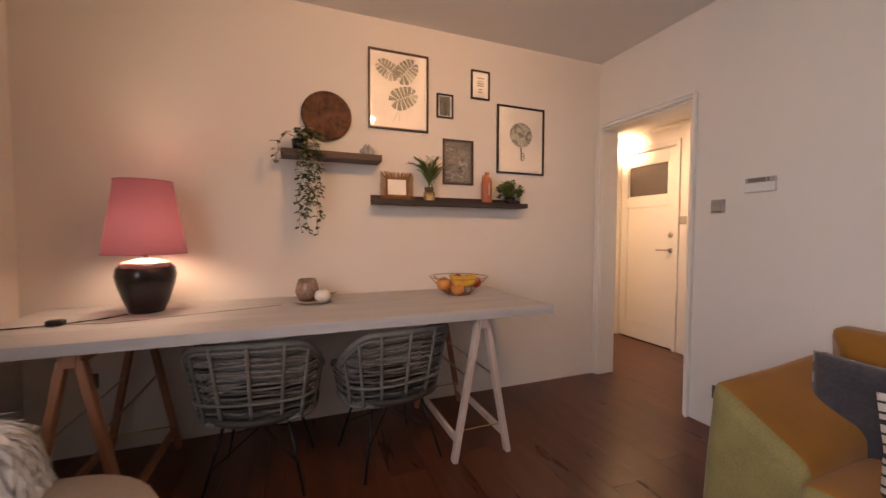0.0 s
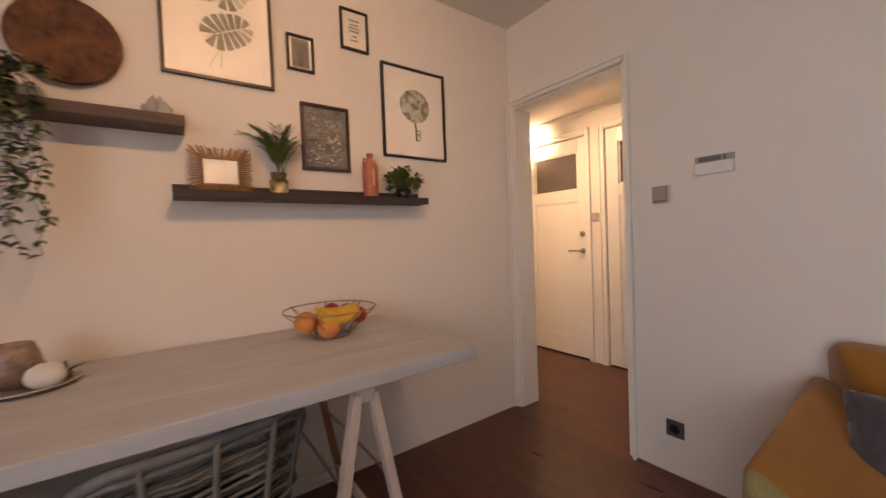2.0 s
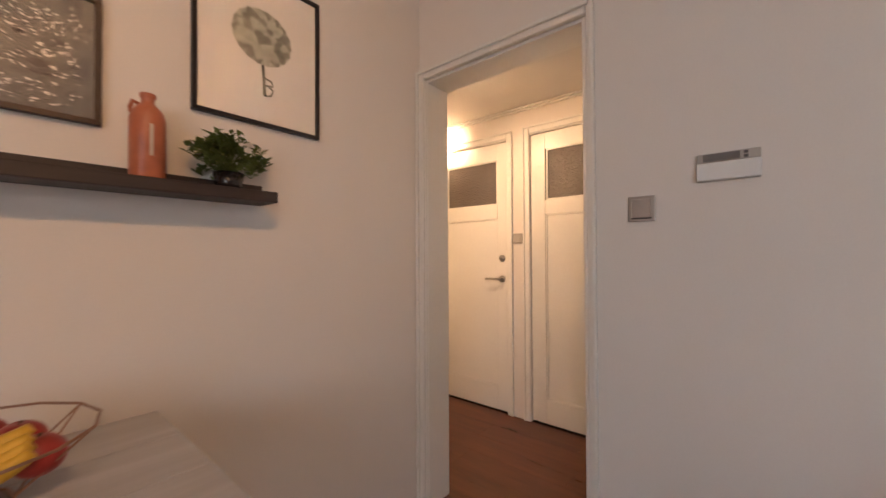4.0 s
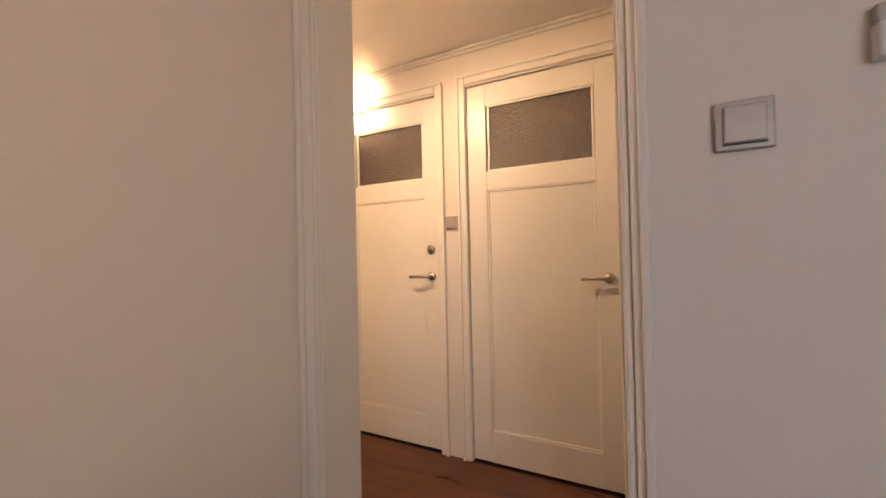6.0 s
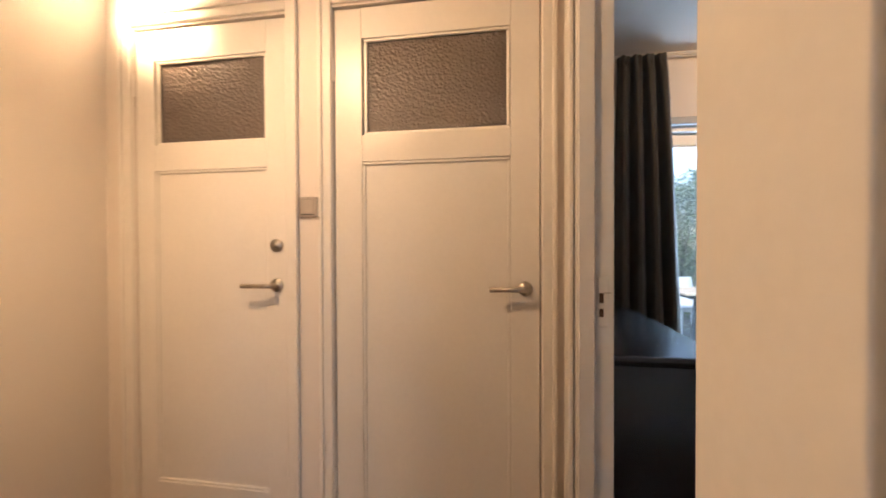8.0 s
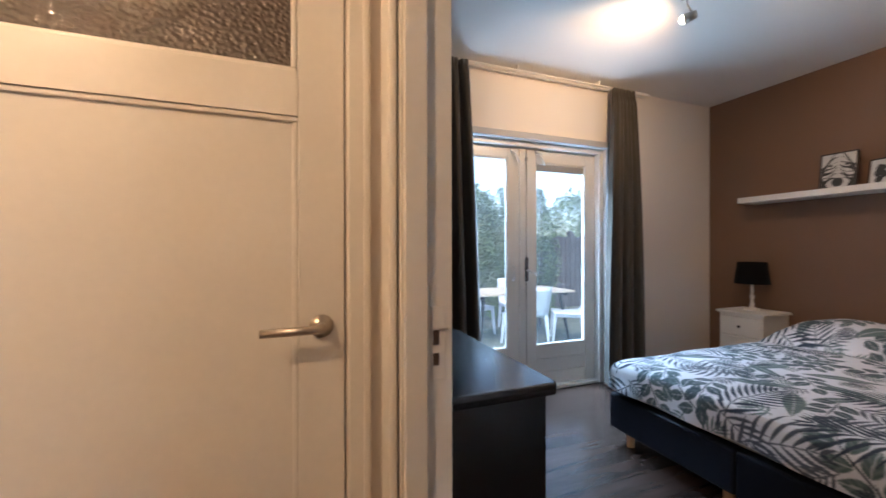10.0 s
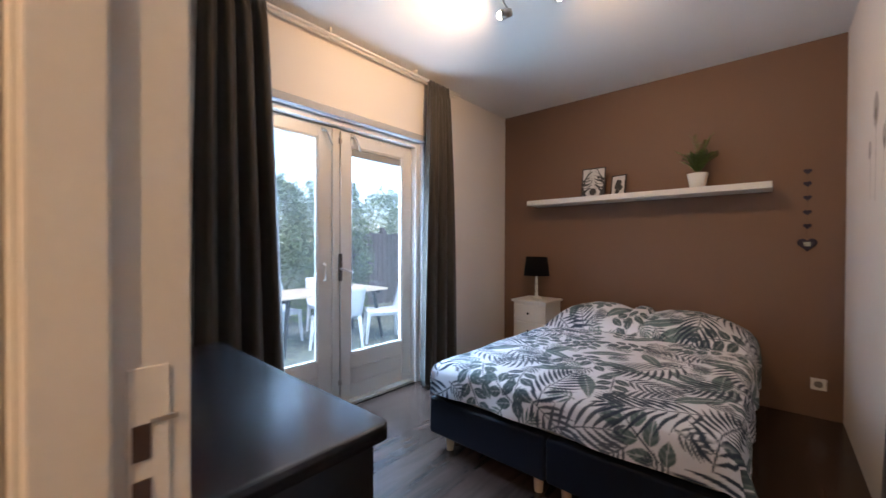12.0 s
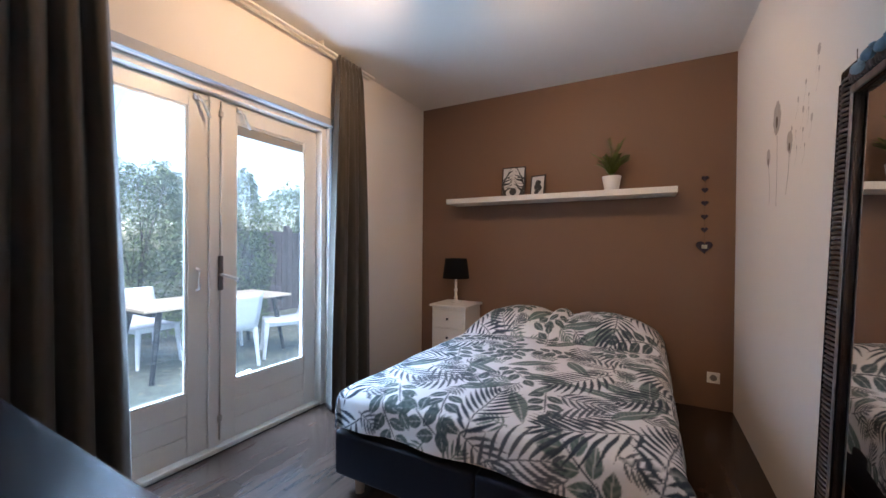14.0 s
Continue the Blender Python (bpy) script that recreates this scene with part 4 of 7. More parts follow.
# ---- picture wall ----
def picture(name, x0, x1, z0, z1, frame_mat, bar, label, depth=0.018):
    f = thing(name, ((x0 + x1) / 2, LY1 - 0.0005, z0), label, "picture frame")
    w_, h_ = x1 - x0, z1 - z0
    for nm, a in (("rail", (-w_ / 2, -depth, 0, w_ / 2, 0, bar)), ("rail", (-w_ / 2, -depth, h_ - bar, w_ / 2, 0, h_)), ("stile", (-w_ / 2, -depth, bar, -w_ / 2 + bar, 0, h_ - bar)), ("stile", (w_ / 2 - bar, -depth, bar, w_ / 2, 0, h_ - bar))):
        part(nm, boxes(a, bevel=0.0015), frame_mat, f)
    part("paper", boxes((-w_ / 2 + bar, -0.006, bar, w_ / 2 - bar, -0.001, h_ - bar)), PAPER, f, "white paper")
    g = part("pane", boxes((-w_ / 2 + bar, -0.0125, bar, w_ / 2 - bar, -0.0110, h_ - bar)), PANE, f, "clear glass")
    g.visible_shadow = False
    return f


def split_leaf(bm, cx, cz, size, ang, y, mat, seed):
    """One monstera leaf: a heart outline cut into fingers."""
    rnd = random.Random(seed)
    ca, sa = math.cos(ang), math.sin(ang)

    def put(a, b):
        return (cx + a * ca - b * sa, y, cz + a * sa + b * ca)

    # outline of the half leaf: a heart, cut into seven fingers that meet at the midrib
    for s in (-1, 1):
        for k in range(7):
            arc = []
            for m in range(5):
                g = (k + 0.06 + 0.76 * m / 4) / 7
                th_ = math.pi * (0.96 - 0.94 * g)
                r = size * (0.50 + 0.10 * math.cos(2 * th_) - 0.06 * math.cos(th_))
                arc.append((0.44 * size + r * math.cos(th_), s * r * math.sin(th_) * 1.02))
            m0, m1 = 0.06 + 0.78 * (k / 7) ** 1.1, 0.06 + 0.78 * ((k + 0.9) / 7) ** 1.1
            pts = [put(m0 * size, s * 0.002), *[put(*q) for q in arc], put(m1 * size, s * 0.002)]
            if s > 0:
                pts = pts[::-1]
            poly(bm, pts, 1 if rnd.random() < 0.12 else 0)
    stem = [put(-0.18 * size, -0.0035), put(0.1 * size, -0.002), put(0.1 * size, 0.002), put(-0.18 * size, -0.001)]
    poly(bm, stem, 1)


def flip_to_room(bm):
    for f in bm.faces:
        f.normal_update()
        if f.normal.y > 0:
            f.normal_flip()
    return bm


pf = picture("framed_print", 0.509, 0.924, 1.892, 2.411, FRAMEBROWN, 0.013, "large dark framed monstera leaf print")
bm = bmesh.new()
split_leaf(bm, -0.030, 0.365, 0.145, radians(150), -0.0068, INK, 1)
split_leaf(bm, 0.010, 0.350, 0.165, radians(48), -0.0072, INK, 2)
split_leaf(bm, -0.030, 0.190, 0.175, radians(25), -0.0076, INK, 3)
poly(bm, [(0.000, -0.0064, 0.06), (0.004, -0.0064, 0.06), (0.012, -0.0064, 0.30), (0.008, -0.0064, 0.30)], 1)
poly(bm, [(-0.045, -0.0065, 0.055), (-0.041, -0.0065, 0.055), (0.012, -0.0065, 0.16), (0.008, -0.0065, 0.16)], 1)
part("print", flip_to_room(bm), [INK, INKPALE], pf, "grey monstera leaves in ink")

pf = picture("framed_print", 0.986, 1.111, 2.010, 2.177, FRAMEBLACK, 0.011, "small black framed landscape photo")
part("print", boxes((-0.040, -0.0085, 0.018, 0.040, -0.0066, 0.150)), PHOTO, pf, "grey landscape photo")
part("print_dark", boxes((-0.012, -0.0092, 0.02, 0.014, -0.0087, 0.095)), PHOTODARK, pf, "dark jetty in the photo")

pf = picture("framed_print", 1.251, 1.401, 2.174, 2.381, FRAMEBLACK, 0.011, "small black framed text print")
bm = bmesh.new()
for z, w_ in ((0.150, 0.028), (0.128, 0.022), (0.112, 0.030), (0.096, 0.026), (0.070, 0.014), (0.050, 0.020)):
    box(bm, -w_, -0.0078, z, w_, -0.0066, z + 0.007)
part("lettering", bm, INK, pf, "short lines of small lettering")

pf = picture("framed_print", 1.467, 1.884, 1.652, 2.162, FRAMEBLACK, 0.013, "large black framed artichoke print")
bm = bmesh.new()
rnd = random.Random(7)
poly(bm, [(0.002 + 0.099 * math.cos(2 * math.pi * k / 40), -0.00635, 0.300 + 0.093 * math.sin(2 * math.pi * k / 40)) for k in range(40)], 1)
for ring, (r, n) in enumerate(((0.082, 18), (0.070, 15), (0.050, 12), (0.030, 8), (0.012, 4))):
    for k in range(n):
        a = 2 * math.pi * k / n + 0.3 * ring
        cx, cz = 0.002 + r * math.cos(a), 0.300 + r * 0.92 * math.sin(a)
        L, W_ = 0.034, 0.017
        o = a + rnd.uniform(-0.2, 0.2)
        q = [(-L * 0.5, 0), (-L * 0.1, W_), (L * 0.35, W_ * 0.6), (L * 0.6, 0), (L * 0.35, -W_ * 0.6), (-L * 0.1, -W_)]
        poly(bm, [(cx + u * math.cos(o) - v * math.sin(o), -0.0066 - 0.0003 * ring - 0.00001 * k, cz + u * math.sin(o) + v * math.cos(o)) for u, v in q], rnd.randint(0, 1))
tube(bm, [(0.0, -0.0075, 0.205), (0.004, -0.0075, 0.160), (0.006, -0.0075, 0.105)], 0.0045, 6)
tube(bm, [(0.004, -0.0075, 0.165), (0.03, -0.0075, 0.160), (0.035, -0.0075, 0.145), (0.012, -0.0075, 0.140)], 0.003, 6)
tube(bm, [(0.006, -0.0075, 0.105), (0.028, -0.0075, 0.110), (0.036, -0.0075, 0.130), (0.022, -0.0075, 0.138)], 0.003, 6)
part("print", flip_to_room(bm), [INK, INKPALE], pf, "grey green artichoke drawing")

pf = picture("framed_print", 1.034, 1.271, 1.547, 1.867, FRAMEBROWN, 0.014, "dark framed black and white big cat photo")
part("photo", boxes((-0.104, -0.0085, 0.0145, 0.104, -0.0066, 0.305)), PHOTO, pf, "dark photo ground")
bm = bmesh.new()
rnd = random.Random(12)
for k in range(460):
    u, v = rnd.uniform(-1, 1), rnd.uniform(0, 1)
    face = abs(u) < 0.75 and 0.02 < v < 0.86
    if not face and rnd.random() < 0.75:
        continue
    x, z = u * 0.098, 0.022 + v * 0.27
    a = rnd.uniform(-0.5, 0.5) + (1.2 * u if v > 0.45 else 0.4 * u)
    L, W_ = rnd.uniform(0.006, 0.016), rnd.uniform(0.0012, 0.003)
    y = -0.0087 - 0.000003 * k
    poly(bm, [(x - L / 2 * math.cos(a), y, z - L / 2 * math.sin(a)), (x - W_ * math.sin(a), y, z + W_ * math.cos(a)), (x + L / 2 * math.cos(a), y, z + L / 2 * math.sin(a)), (x + W_ * math.sin(a), y, z - W_ * math.cos(a))], 0 if rnd.random() < 0.5 else 1)
part("fur_pattern", flip_to_room(bm), [PAPER, PHOTODARK], pf, "pale spotted fur")
bm = bmesh.new()
for cx, cz, rx, rz in ((0.012, 0.120, 0.016, 0.010), (-0.022, 0.180, 0.010, 0.006), (0.044, 0.180, 0.010, 0.006), (0.012, 0.098, 0.022, 0.004)):
    poly(bm, [(cx + rx * math.cos(2 * math.pi * k / 14), -0.0104, cz + rz * math.sin(2 * math.pi * k / 14)) for k in range(14)])
part("features", flip_to_room(bm), FRAMEBLACK, pf, "dark nose and eyes")

# turned wooden dish on the wall
ds = thing("wooden_disc", (0.246, LY1 - 0.001, 1.932), "round dark wooden dish hung on the wall", "wall decoration")
bm = bmesh.new()
lathe(bm, [(0.0, 0.022), (0.118, 0.020), (0.138, 0.030), (0.148, 0.032), (0.152, 0.026), (0.146, 0.004), (0.120, 0.0), (0.0, 0.0)], seg=56)
bmesh.ops.rotate(bm, verts=bm.verts, cent=(0, 0, 0), matrix=Matrix.Rotation(radians(90), 3, "X"))
part("dish", bm, DISCWOOD, ds)

# shelves
sh = thing("picture_ledge", (0, 0, 0), "long dark wooden picture ledge on the wall", "shelf")
part("back", boxes((0.522, 2.535, 1.385, 1.672, 2.549, 1.450), bevel=0.002), DARKWOOD, sh)
part("board", boxes((0.522, 2.440, 1.385, 1.672, 2.5345, 1.403), bevel=0.002), DARKWOOD, sh)
part("lip", boxes((0.522, 2.428, 1.385, 1.672, 2.4395, 1.418), bevel=0.002), DARKWOOD, sh)
s2 = thing("wall_shelf", (0, 0, 0), "short thick walnut shelf on the wall", "shelf")
part("board", boxes((-0.02, 2.405, 1.648, 0.572, 2.549, 1.690), bevel=0.003), WALNUT, s2)

# trailing ivy
iv = thing("trailing_ivy", (0.085, 2.475, 1.6905), "trailing green ivy in a dark pot on the shelf", "plant")
part("pot", lathe(bmesh.new(), [(0.0, 0.0), (0.040, 0.0), (0.048, 0.065), (0.044, 0.065), (0.0, 0.055)], seg=24), BLACKGLAZE, iv, "small dark pot")
rnd = random.Random(21)
for k in range(24):
    a = rnd.uniform(0, 2 * math.pi)
    out = rnd.uniform(0.03, 0.11)
    fall = rnd.choice((0.12, 0.2, 0.3, 0.36, 0.44, 0.50)) * rnd.uniform(0.75, 1.05) if k > 6 else 0.0
    if k in (9, 13):
        fall = 0.52
    tx = 0.045 + rnd.uniform(-0.10, 0.115) * (1 - 0.45 * fall / 0.52)
    if k in (7, 8):
        tx, fall = -0.12, 0.10
    top = Vector((math.cos(a) * 0.03, -abs(math.sin(a)) * 0.03, 0.06))
    pts = [top]
    if fall:
        pts += [Vector((tx * 0.6, -0.065, 0.085)), Vector((tx, -0.095, 0.02))]
        n = max(3, int(fall / 0.035))
        for i in range(1, n + 1):
            pts.append(Vector((tx + 0.012 * math.sin(i * 1.3 + k), -0.090 + rnd.uniform(-0.012, 0.012), 0.02 - fall * i / n)))
    else:
        pts += [Vector((math.cos(a) * out, -abs(math.sin(a)) * out * 0.8, 0.10 + rnd.uniform(0, 0.02))), Vector((math.cos(a) * out * 1.3, -abs(math.sin(a)) * out * 0.9, 0.09))]
    bm = bmesh.new()
    tube(bm, pts, 0.0013, 5)
    for i in range(1, len(pts)):
        for _ in range((1 + i % 2) if fall else 7):
            p = pts[i] + Vector((rnd.uniform(-0.012, 0.012), rnd.uniform(-0.012, 0.004), rnd.uniform(-0.014, 0.014)))
            b = rnd.uniform(0, 2 * math.pi)
            leaf(bm, p, (math.cos(b), -0.35 - abs(math.sin(b)) * 0.4, rnd.uniform(-0.55, 0.15)), (0, -0.4, 1), rnd.uniform(0.026, 0.040), rnd.uniform(0.017, 0.025), 0.25, rnd.choice((0, 0, 0, 1)), 3)
    part("vine", bm, [IVY, IVYPALE], iv)

# mineral, woven mirror frame, brass palm, bottle, succulent
rk = thing("mineral_cluster", (0.490, 2.47, 1.6905), "small grey crystal cluster on the shelf", "ornament")
rnd = random.Random(3)
for k in range(9):
    bm = bmesh.new()
    x = rnd.uniform(-0.032, 0.032)
    h = 0.075 * (1 - abs(x) / 0.05) + 0.015
    rod(bm, (x, rnd.uniform(-0.015, 0.015), 0), (x * 1.2, 0, h * 0.75), 0.013, 0.012, seg=6)
    rod(bm, (x * 1.2, 0, h * 0.75), (x * 1.25, 0, h), 0.012, 0.002, seg=6)
    part("crystal", bm, ROCKM, rk)

mf = thing("twig_frame", (0.692, 2.505, 1.404), "small photo frame of woven golden twigs", "picture frame")
lean = Matrix.Rotation(radians(-4), 4, "X")


def leaned(bm):
    bmesh.ops.transform(bm, verts=bm.verts, matrix=lean)
    return bm


part("mount", leaned(boxes((-0.064, -0.006, 0.048, 0.064, -0.002, 0.152))), PAPER, mf, "plain white mount")
g = part("pane", leaned(boxes((-0.063, -0.0085, 0.049, 0.063, -0.0070, 0.151))), PANE, mf, "clear glass")
g.visible_shadow = False
for nm, a in (("inner_rail", (-0.070, -0.014, 0.040, 0.070, 0.0, 0.049)), ("inner_rail", (-0.070, -0.014, 0.151, 0.070, 0.0, 0.160)), ("inner_stile", (-0.070, -0.014, 0.0495, -0.063, 0.0, 0.1505)), ("inner_stile", (0.063, -0.014, 0.0495, 0.070, 0.0, 0.1505))):
    part(nm, leaned(boxes(a, bevel=0.002)), TWIG, mf)
rnd = random.Random(5)
for side in range(4):
    n = 26 if side < 2 else 20
    for k in range(n):
        f = (k + 0.5) / n
        r0, r1 = 0.0032, 0.0026
        if side < 2:
            x = -0.112 + 0.224 * f
            z0, z1 = (0.0, 0.042) if side == 0 else (0.158, 0.198)
            a, b = (x * 0.72, -0.008, z1 if side == 0 else z0), (x + rnd.uniform(-0.004, 0.004), -0.008, z0 + 0.004 if side == 0 else z1 + rnd.uniform(-0.004, 0.006))
        else:
            z = 0.030 + 0.140 * f
            s = -1 if side == 2 else 1
            a, b = (s * 0.069, -0.008, z), (s * (0.112 + rnd.uniform(-0.003, 0.005)), -0.008, 0.1 + (z - 0.1) * 1.28)
        part("twig", leaned(rod(bmesh.new(), a, b, r0, r1, seg=6)), TWIG, mf)

bp = thing("potted_palm", (0.908, 2.472, 1.4035), "small parlour palm in a brushed brass pot", "plant")
part("pot", lathe(bmesh.new(), [(0.0, 0.0), (0.0395, 0.0), (0.040, 0.002), (0.040, 0.072), (0.0375, 0.072), (0.036, 0.060), (0.0, 0.058)], seg=40), BRASS, bp, "brushed brass pot", True)
part("inner_pot", lathe(bmesh.new(), [(0.026, 0.0585), (0.034, 0.105), (0.031, 0.105), (0.0, 0.098)], seg=24), STEM, bp)
palm(bp, (0, 0, 0.10), 0.27, 22, 0.095, 0.046, 31, LEAF, 0.25)
palm(bp, (0.02, 0, 0.10), 0.28, 4, 0.175, 0.046, 35, LEAF, 0.32)

bo = thing("stoneware_bottle", (1.352, 2.478, 1.4035), "glazed terracotta stoneware bottle", "bottle")
part("body", lathe(bmesh.new(), [(0.0, 0.0), (0.036, 0.0), (0.0385, 0.004), (0.0385, 0.168), (0.034, 0.186), (0.022, 0.202), (0.0145, 0.210), (0.0145, 0.222), (0.0175, 0.226), (0.0175, 0.234), (0.010, 0.236), (0.0, 0.232)], seg=36), TERRA, bo, "", True)
bm = bmesh.new()
tube(bm, [(-0.018, 0, 0.204), (-0.031, 0, 0.210), (-0.036, 0, 0.192), (-0.034, 0, 0.180)], 0.005, 8)
part("lug", bm, TERRA, bo, "small ear handle")
part("stamp", boxes((-0.004, -0.0396, 0.07, 0.004, -0.0383, 0.15)), CREAMGLAZE, bo, "pale worn stamp")

su = thing("potted_shrub", (1.548, 2.482, 1.4035), "small bushy green plant in a dark pot", "plant")
part("pot", lathe(bmesh.new(), [(0.0, 0.0), (0.032, 0.0), (0.042, 0.062), (0.038, 0.062), (0.0, 0.052)], seg=24), BLACKGLAZE, su, "small dark pot")
rnd = random.Random(44)
for k in range(62):
    a, el = rnd.uniform(0, 2 * math.pi), rnd.uniform(0.05, 1.5)
    d = Vector((math.cos(a) * math.cos(el) * 0.95, math.sin(a) * math.cos(el) * 0.72, math.sin(el) * 1.08))
    tip = Vector((0, 0, 0.062)) + d * rnd.uniform(0.07, 0.115)
    bm = bmesh.new()
    tube(bm, [(0, 0, 0.055), tip * 0.5 + Vector((0, 0, 0.04)), tip], 0.0014, 5)
    for j in range(12):
        b = rnd.uniform(0, 2 * math.pi)
        p = tip + Vector((rnd.uniform(-0.012, 0.012), rnd.uniform(-0.012, 0.012), rnd.uniform(-0.024, 0.006)))
        leaf(bm, p, (math.cos(b), math.sin(b), 0.6), (0, 0, 1), rnd.uniform(0.020, 0.030), 0.014, 0.1, rnd.choice((0, 1)), 2)
    part("sprig", bm, [LEAF, LEAF, GARDENLEAF], su)

# ceiling spot of the living room, above and behind the path
cs = thing("ceiling_spotlight", (0.86, 0.75, LH), "steel ceiling spot lit in the living room", "ceiling lamp")
part("rose", lathe(bmesh.new(), [(0.0, -0.026), (0.045, -0.026), (0.050, -0.018), (0.050, -0.0005), (0.0, -0.0004)], seg=28), STEEL, cs)
part("arm", rod(bmesh.new(), (0, -0.02, -0.026), (0, -0.035, -0.09), 0.006, seg=8), STEEL, cs)
part("head", rod(bmesh.new(), (-0.003, -0.060, -0.088), (0.003, -0.022, -0.108), 0.024, 0.032, seg=20), STEEL, cs)
bm = bmesh.new()
ball(bm, (0.004, -0.012, -0.112), 0.022, 1, 1, 1, 2)
part("lamp_glass", bm, BULB, cs, "lit bulb")

# hall spot
hsp = thing("hall_spotlight", (3.415, 3.40, HH), "steel hall spot with an added bar and unseen second head", "ceiling lamp")
# bar and second head are added out of view to carry the fill
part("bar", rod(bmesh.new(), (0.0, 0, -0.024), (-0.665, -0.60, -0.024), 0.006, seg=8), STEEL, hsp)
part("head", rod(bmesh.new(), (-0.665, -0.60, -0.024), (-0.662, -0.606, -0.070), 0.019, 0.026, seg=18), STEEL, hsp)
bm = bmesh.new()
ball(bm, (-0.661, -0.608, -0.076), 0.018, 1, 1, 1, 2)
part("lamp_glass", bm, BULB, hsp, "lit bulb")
part("rose", lathe(bmesh.new(), [(0.0, -0.018), (0.038, -0.018), (0.040, -0.0005), (0.0, -0.0004)], seg=24), STEEL, hsp)
part("arm", rod(bmesh.new(), (0, 0, -0.018), (-0.014, 0, -0.055), 0.005, seg=8), STEEL, hsp)
part("head", rod(bmesh.new(), (-0.030, 0, -0.042), (0.002, 0, -0.078), 0.019, 0.026, seg=18), STEEL, hsp)
bm = bmesh.new()
ball(bm, (0.008, 0, -0.086), 0.019, 1, 1, 1, 2)
part("lamp_glass", bm, BULB, hsp, "lit bulb")

# ---- sofa ----
sf = thing("sofa", (0, 0, 0), "mustard velvet sofa with rounded arms and cushions", "sofa")


def soft_block(pts, div, offset, noise_amt=0.006):
    """A padded block from eight corners: rounded, slightly uneven."""
    bm = bmesh.new()
    v = [bm.verts.new(p) for p in pts]
    for q in ((0, 3, 2, 1), (4, 5, 6, 7), (0, 1, 5, 4), (1, 2, 6, 5), (2, 3, 7, 6), (3, 0, 4, 7)):
        bm.faces.new([v[i] for i in q])
    bmesh.ops.recalc_face_normals(bm, faces=bm.faces)
    bmesh.ops.bevel(bm, geom=list(bm.edges), offset=offset, segments=5, affect="EDGES", profile=0.5)
    bmesh.ops.subdivide_edges(bm, edges=[e for e in bm.edges if e.calc_length() > 0.12], cuts=div, use_grid_fill=True)
    for q in bm.verts:
        q.co += Vector((noise.noise(q.co * 4), noise.noise(q.co * 4 + Vector((5, 0, 0))), noise.noise(q.co * 4 + Vector((0, 5, 0))))) * noise_amt
    for f in bm.faces:
        f.smooth = True
        f.normal_update()
        # faces towards the window take the greener cast of cool light as colour
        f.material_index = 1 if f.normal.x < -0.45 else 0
    return bm


part("arm", soft_block([(1.555, 0.640, 0.07), (2.395, 0.640, 0.07), (2.395, 1.045, 0.07), (1.575, 1.045, 0.07), (1.580, 0.700, 0.450), (2.395, 0.700, 0.54), (2.395, 1.025, 0.665), (1.590, 1.020, 0.622)], 3, 0.05), [MUSTARD, MUSTARDCOOL], sf)
part("base", soft_block([(1.60, -0.95, 0.07), (2.40, -0.95, 0.07), (2.40, 0.66, 0.07), (1.60, 0.66, 0.07), (1.60, -0.95, 0.27), (2.40, -0.95, 0.27), (2.40, 0.66, 0.27), (1.60, 0.66, 0.27)], 3, 0.02, 0.003), [MUSTARD, MUSTARDCOOL], sf)
part("seat_cushion", soft_block([(1.53, -0.15, 0.272), (2.20, -0.15, 0.272), (2.20, 0.700, 0.272), (1.53, 0.700, 0.272), (1.54, -0.15, 0.42), (2.20, -0.15, 0.41), (2.20, 0.715, 0.41), (1.54, 0.715, 0.42)], 3, 0.05), [MUSTARD, MUSTARDCOOL], sf)
part("seat_cushion", soft_block([(1.53, -0.95, 0.272), (2.20, -0.95, 0.272), (2.20, -0.155, 0.272), (1.53, -0.155, 0.272), (1.54, -0.95, 0.42), (2.20, -0.95, 0.41), (2.20, -0.155, 0.41), (1.54, -0.155, 0.42)], 3, 0.05), [MUSTARD, MUSTARDCOOL], sf)
part("backrest", soft_block([(2.16, -0.95, 0.38), (2.42, -0.95, 0.20), (2.42, 1.0, 0.20), (2.16, 0.74, 0.38), (2.22, -0.95, 0.755), (2.43, -0.95, 0.755), (2.43, 0.985, 0.79), (2.24, 0.965, 0.79)], 4, 0.06), [MUSTARD, MUSTARD], sf)
for x, y in ((1.66, 0.92), (2.34, 0.92), (1.66, -0.88), (2.34, -0.88)):
    part("leg", rod(bmesh.new(), (x, y, 0), (x, y, 0.085), 0.016, 0.022, seg=12), DARKWOOD, sf)


def cushion(at, size, thick, mat, label, euler):
    c = thing("cushion", at, label, "cushion")
    c.matrix_basis = pose(*at, *euler)
    bm = bmesh.new()
    n = 44
    for s in (-1, 1):
        g = []
        for j in range(n + 1):
            row = []
            for i in range(n + 1):
                u, v = -1 + 2 * i / n, -1 + 2 * j / n
                d = max(0, (1 - u ** 4) * (1 - v ** 4)) ** 0.5
                pinch = 1 - 0.07 * (1 - abs(u * v)) * max(abs(u), abs(v))
                row.append(bm.verts.new((u * size / 2 * pinch, s * thick / 2 * d + 0.006 * noise.noise(Vector((u * 2, v * 2, s))), v * size / 2 * pinch)))
            g.append(row)
        for j in range(n):
            for i in range(n):
                q = (g[j][i], g[j][i + 1], g[j + 1][i + 1], g[j + 1][i])
                f = bm.faces.new(q if s < 0 else q[::-1])
                f.smooth = True
                if len(mat) > 1:
                    f.material_index = 1 if (j % 4 == 0 or j % 14 == 5) else 0
    bmesh.ops.remove_doubles(bm, verts=bm.verts, dist=0.0008)
    part("cover", bm, mat, c)
    return c


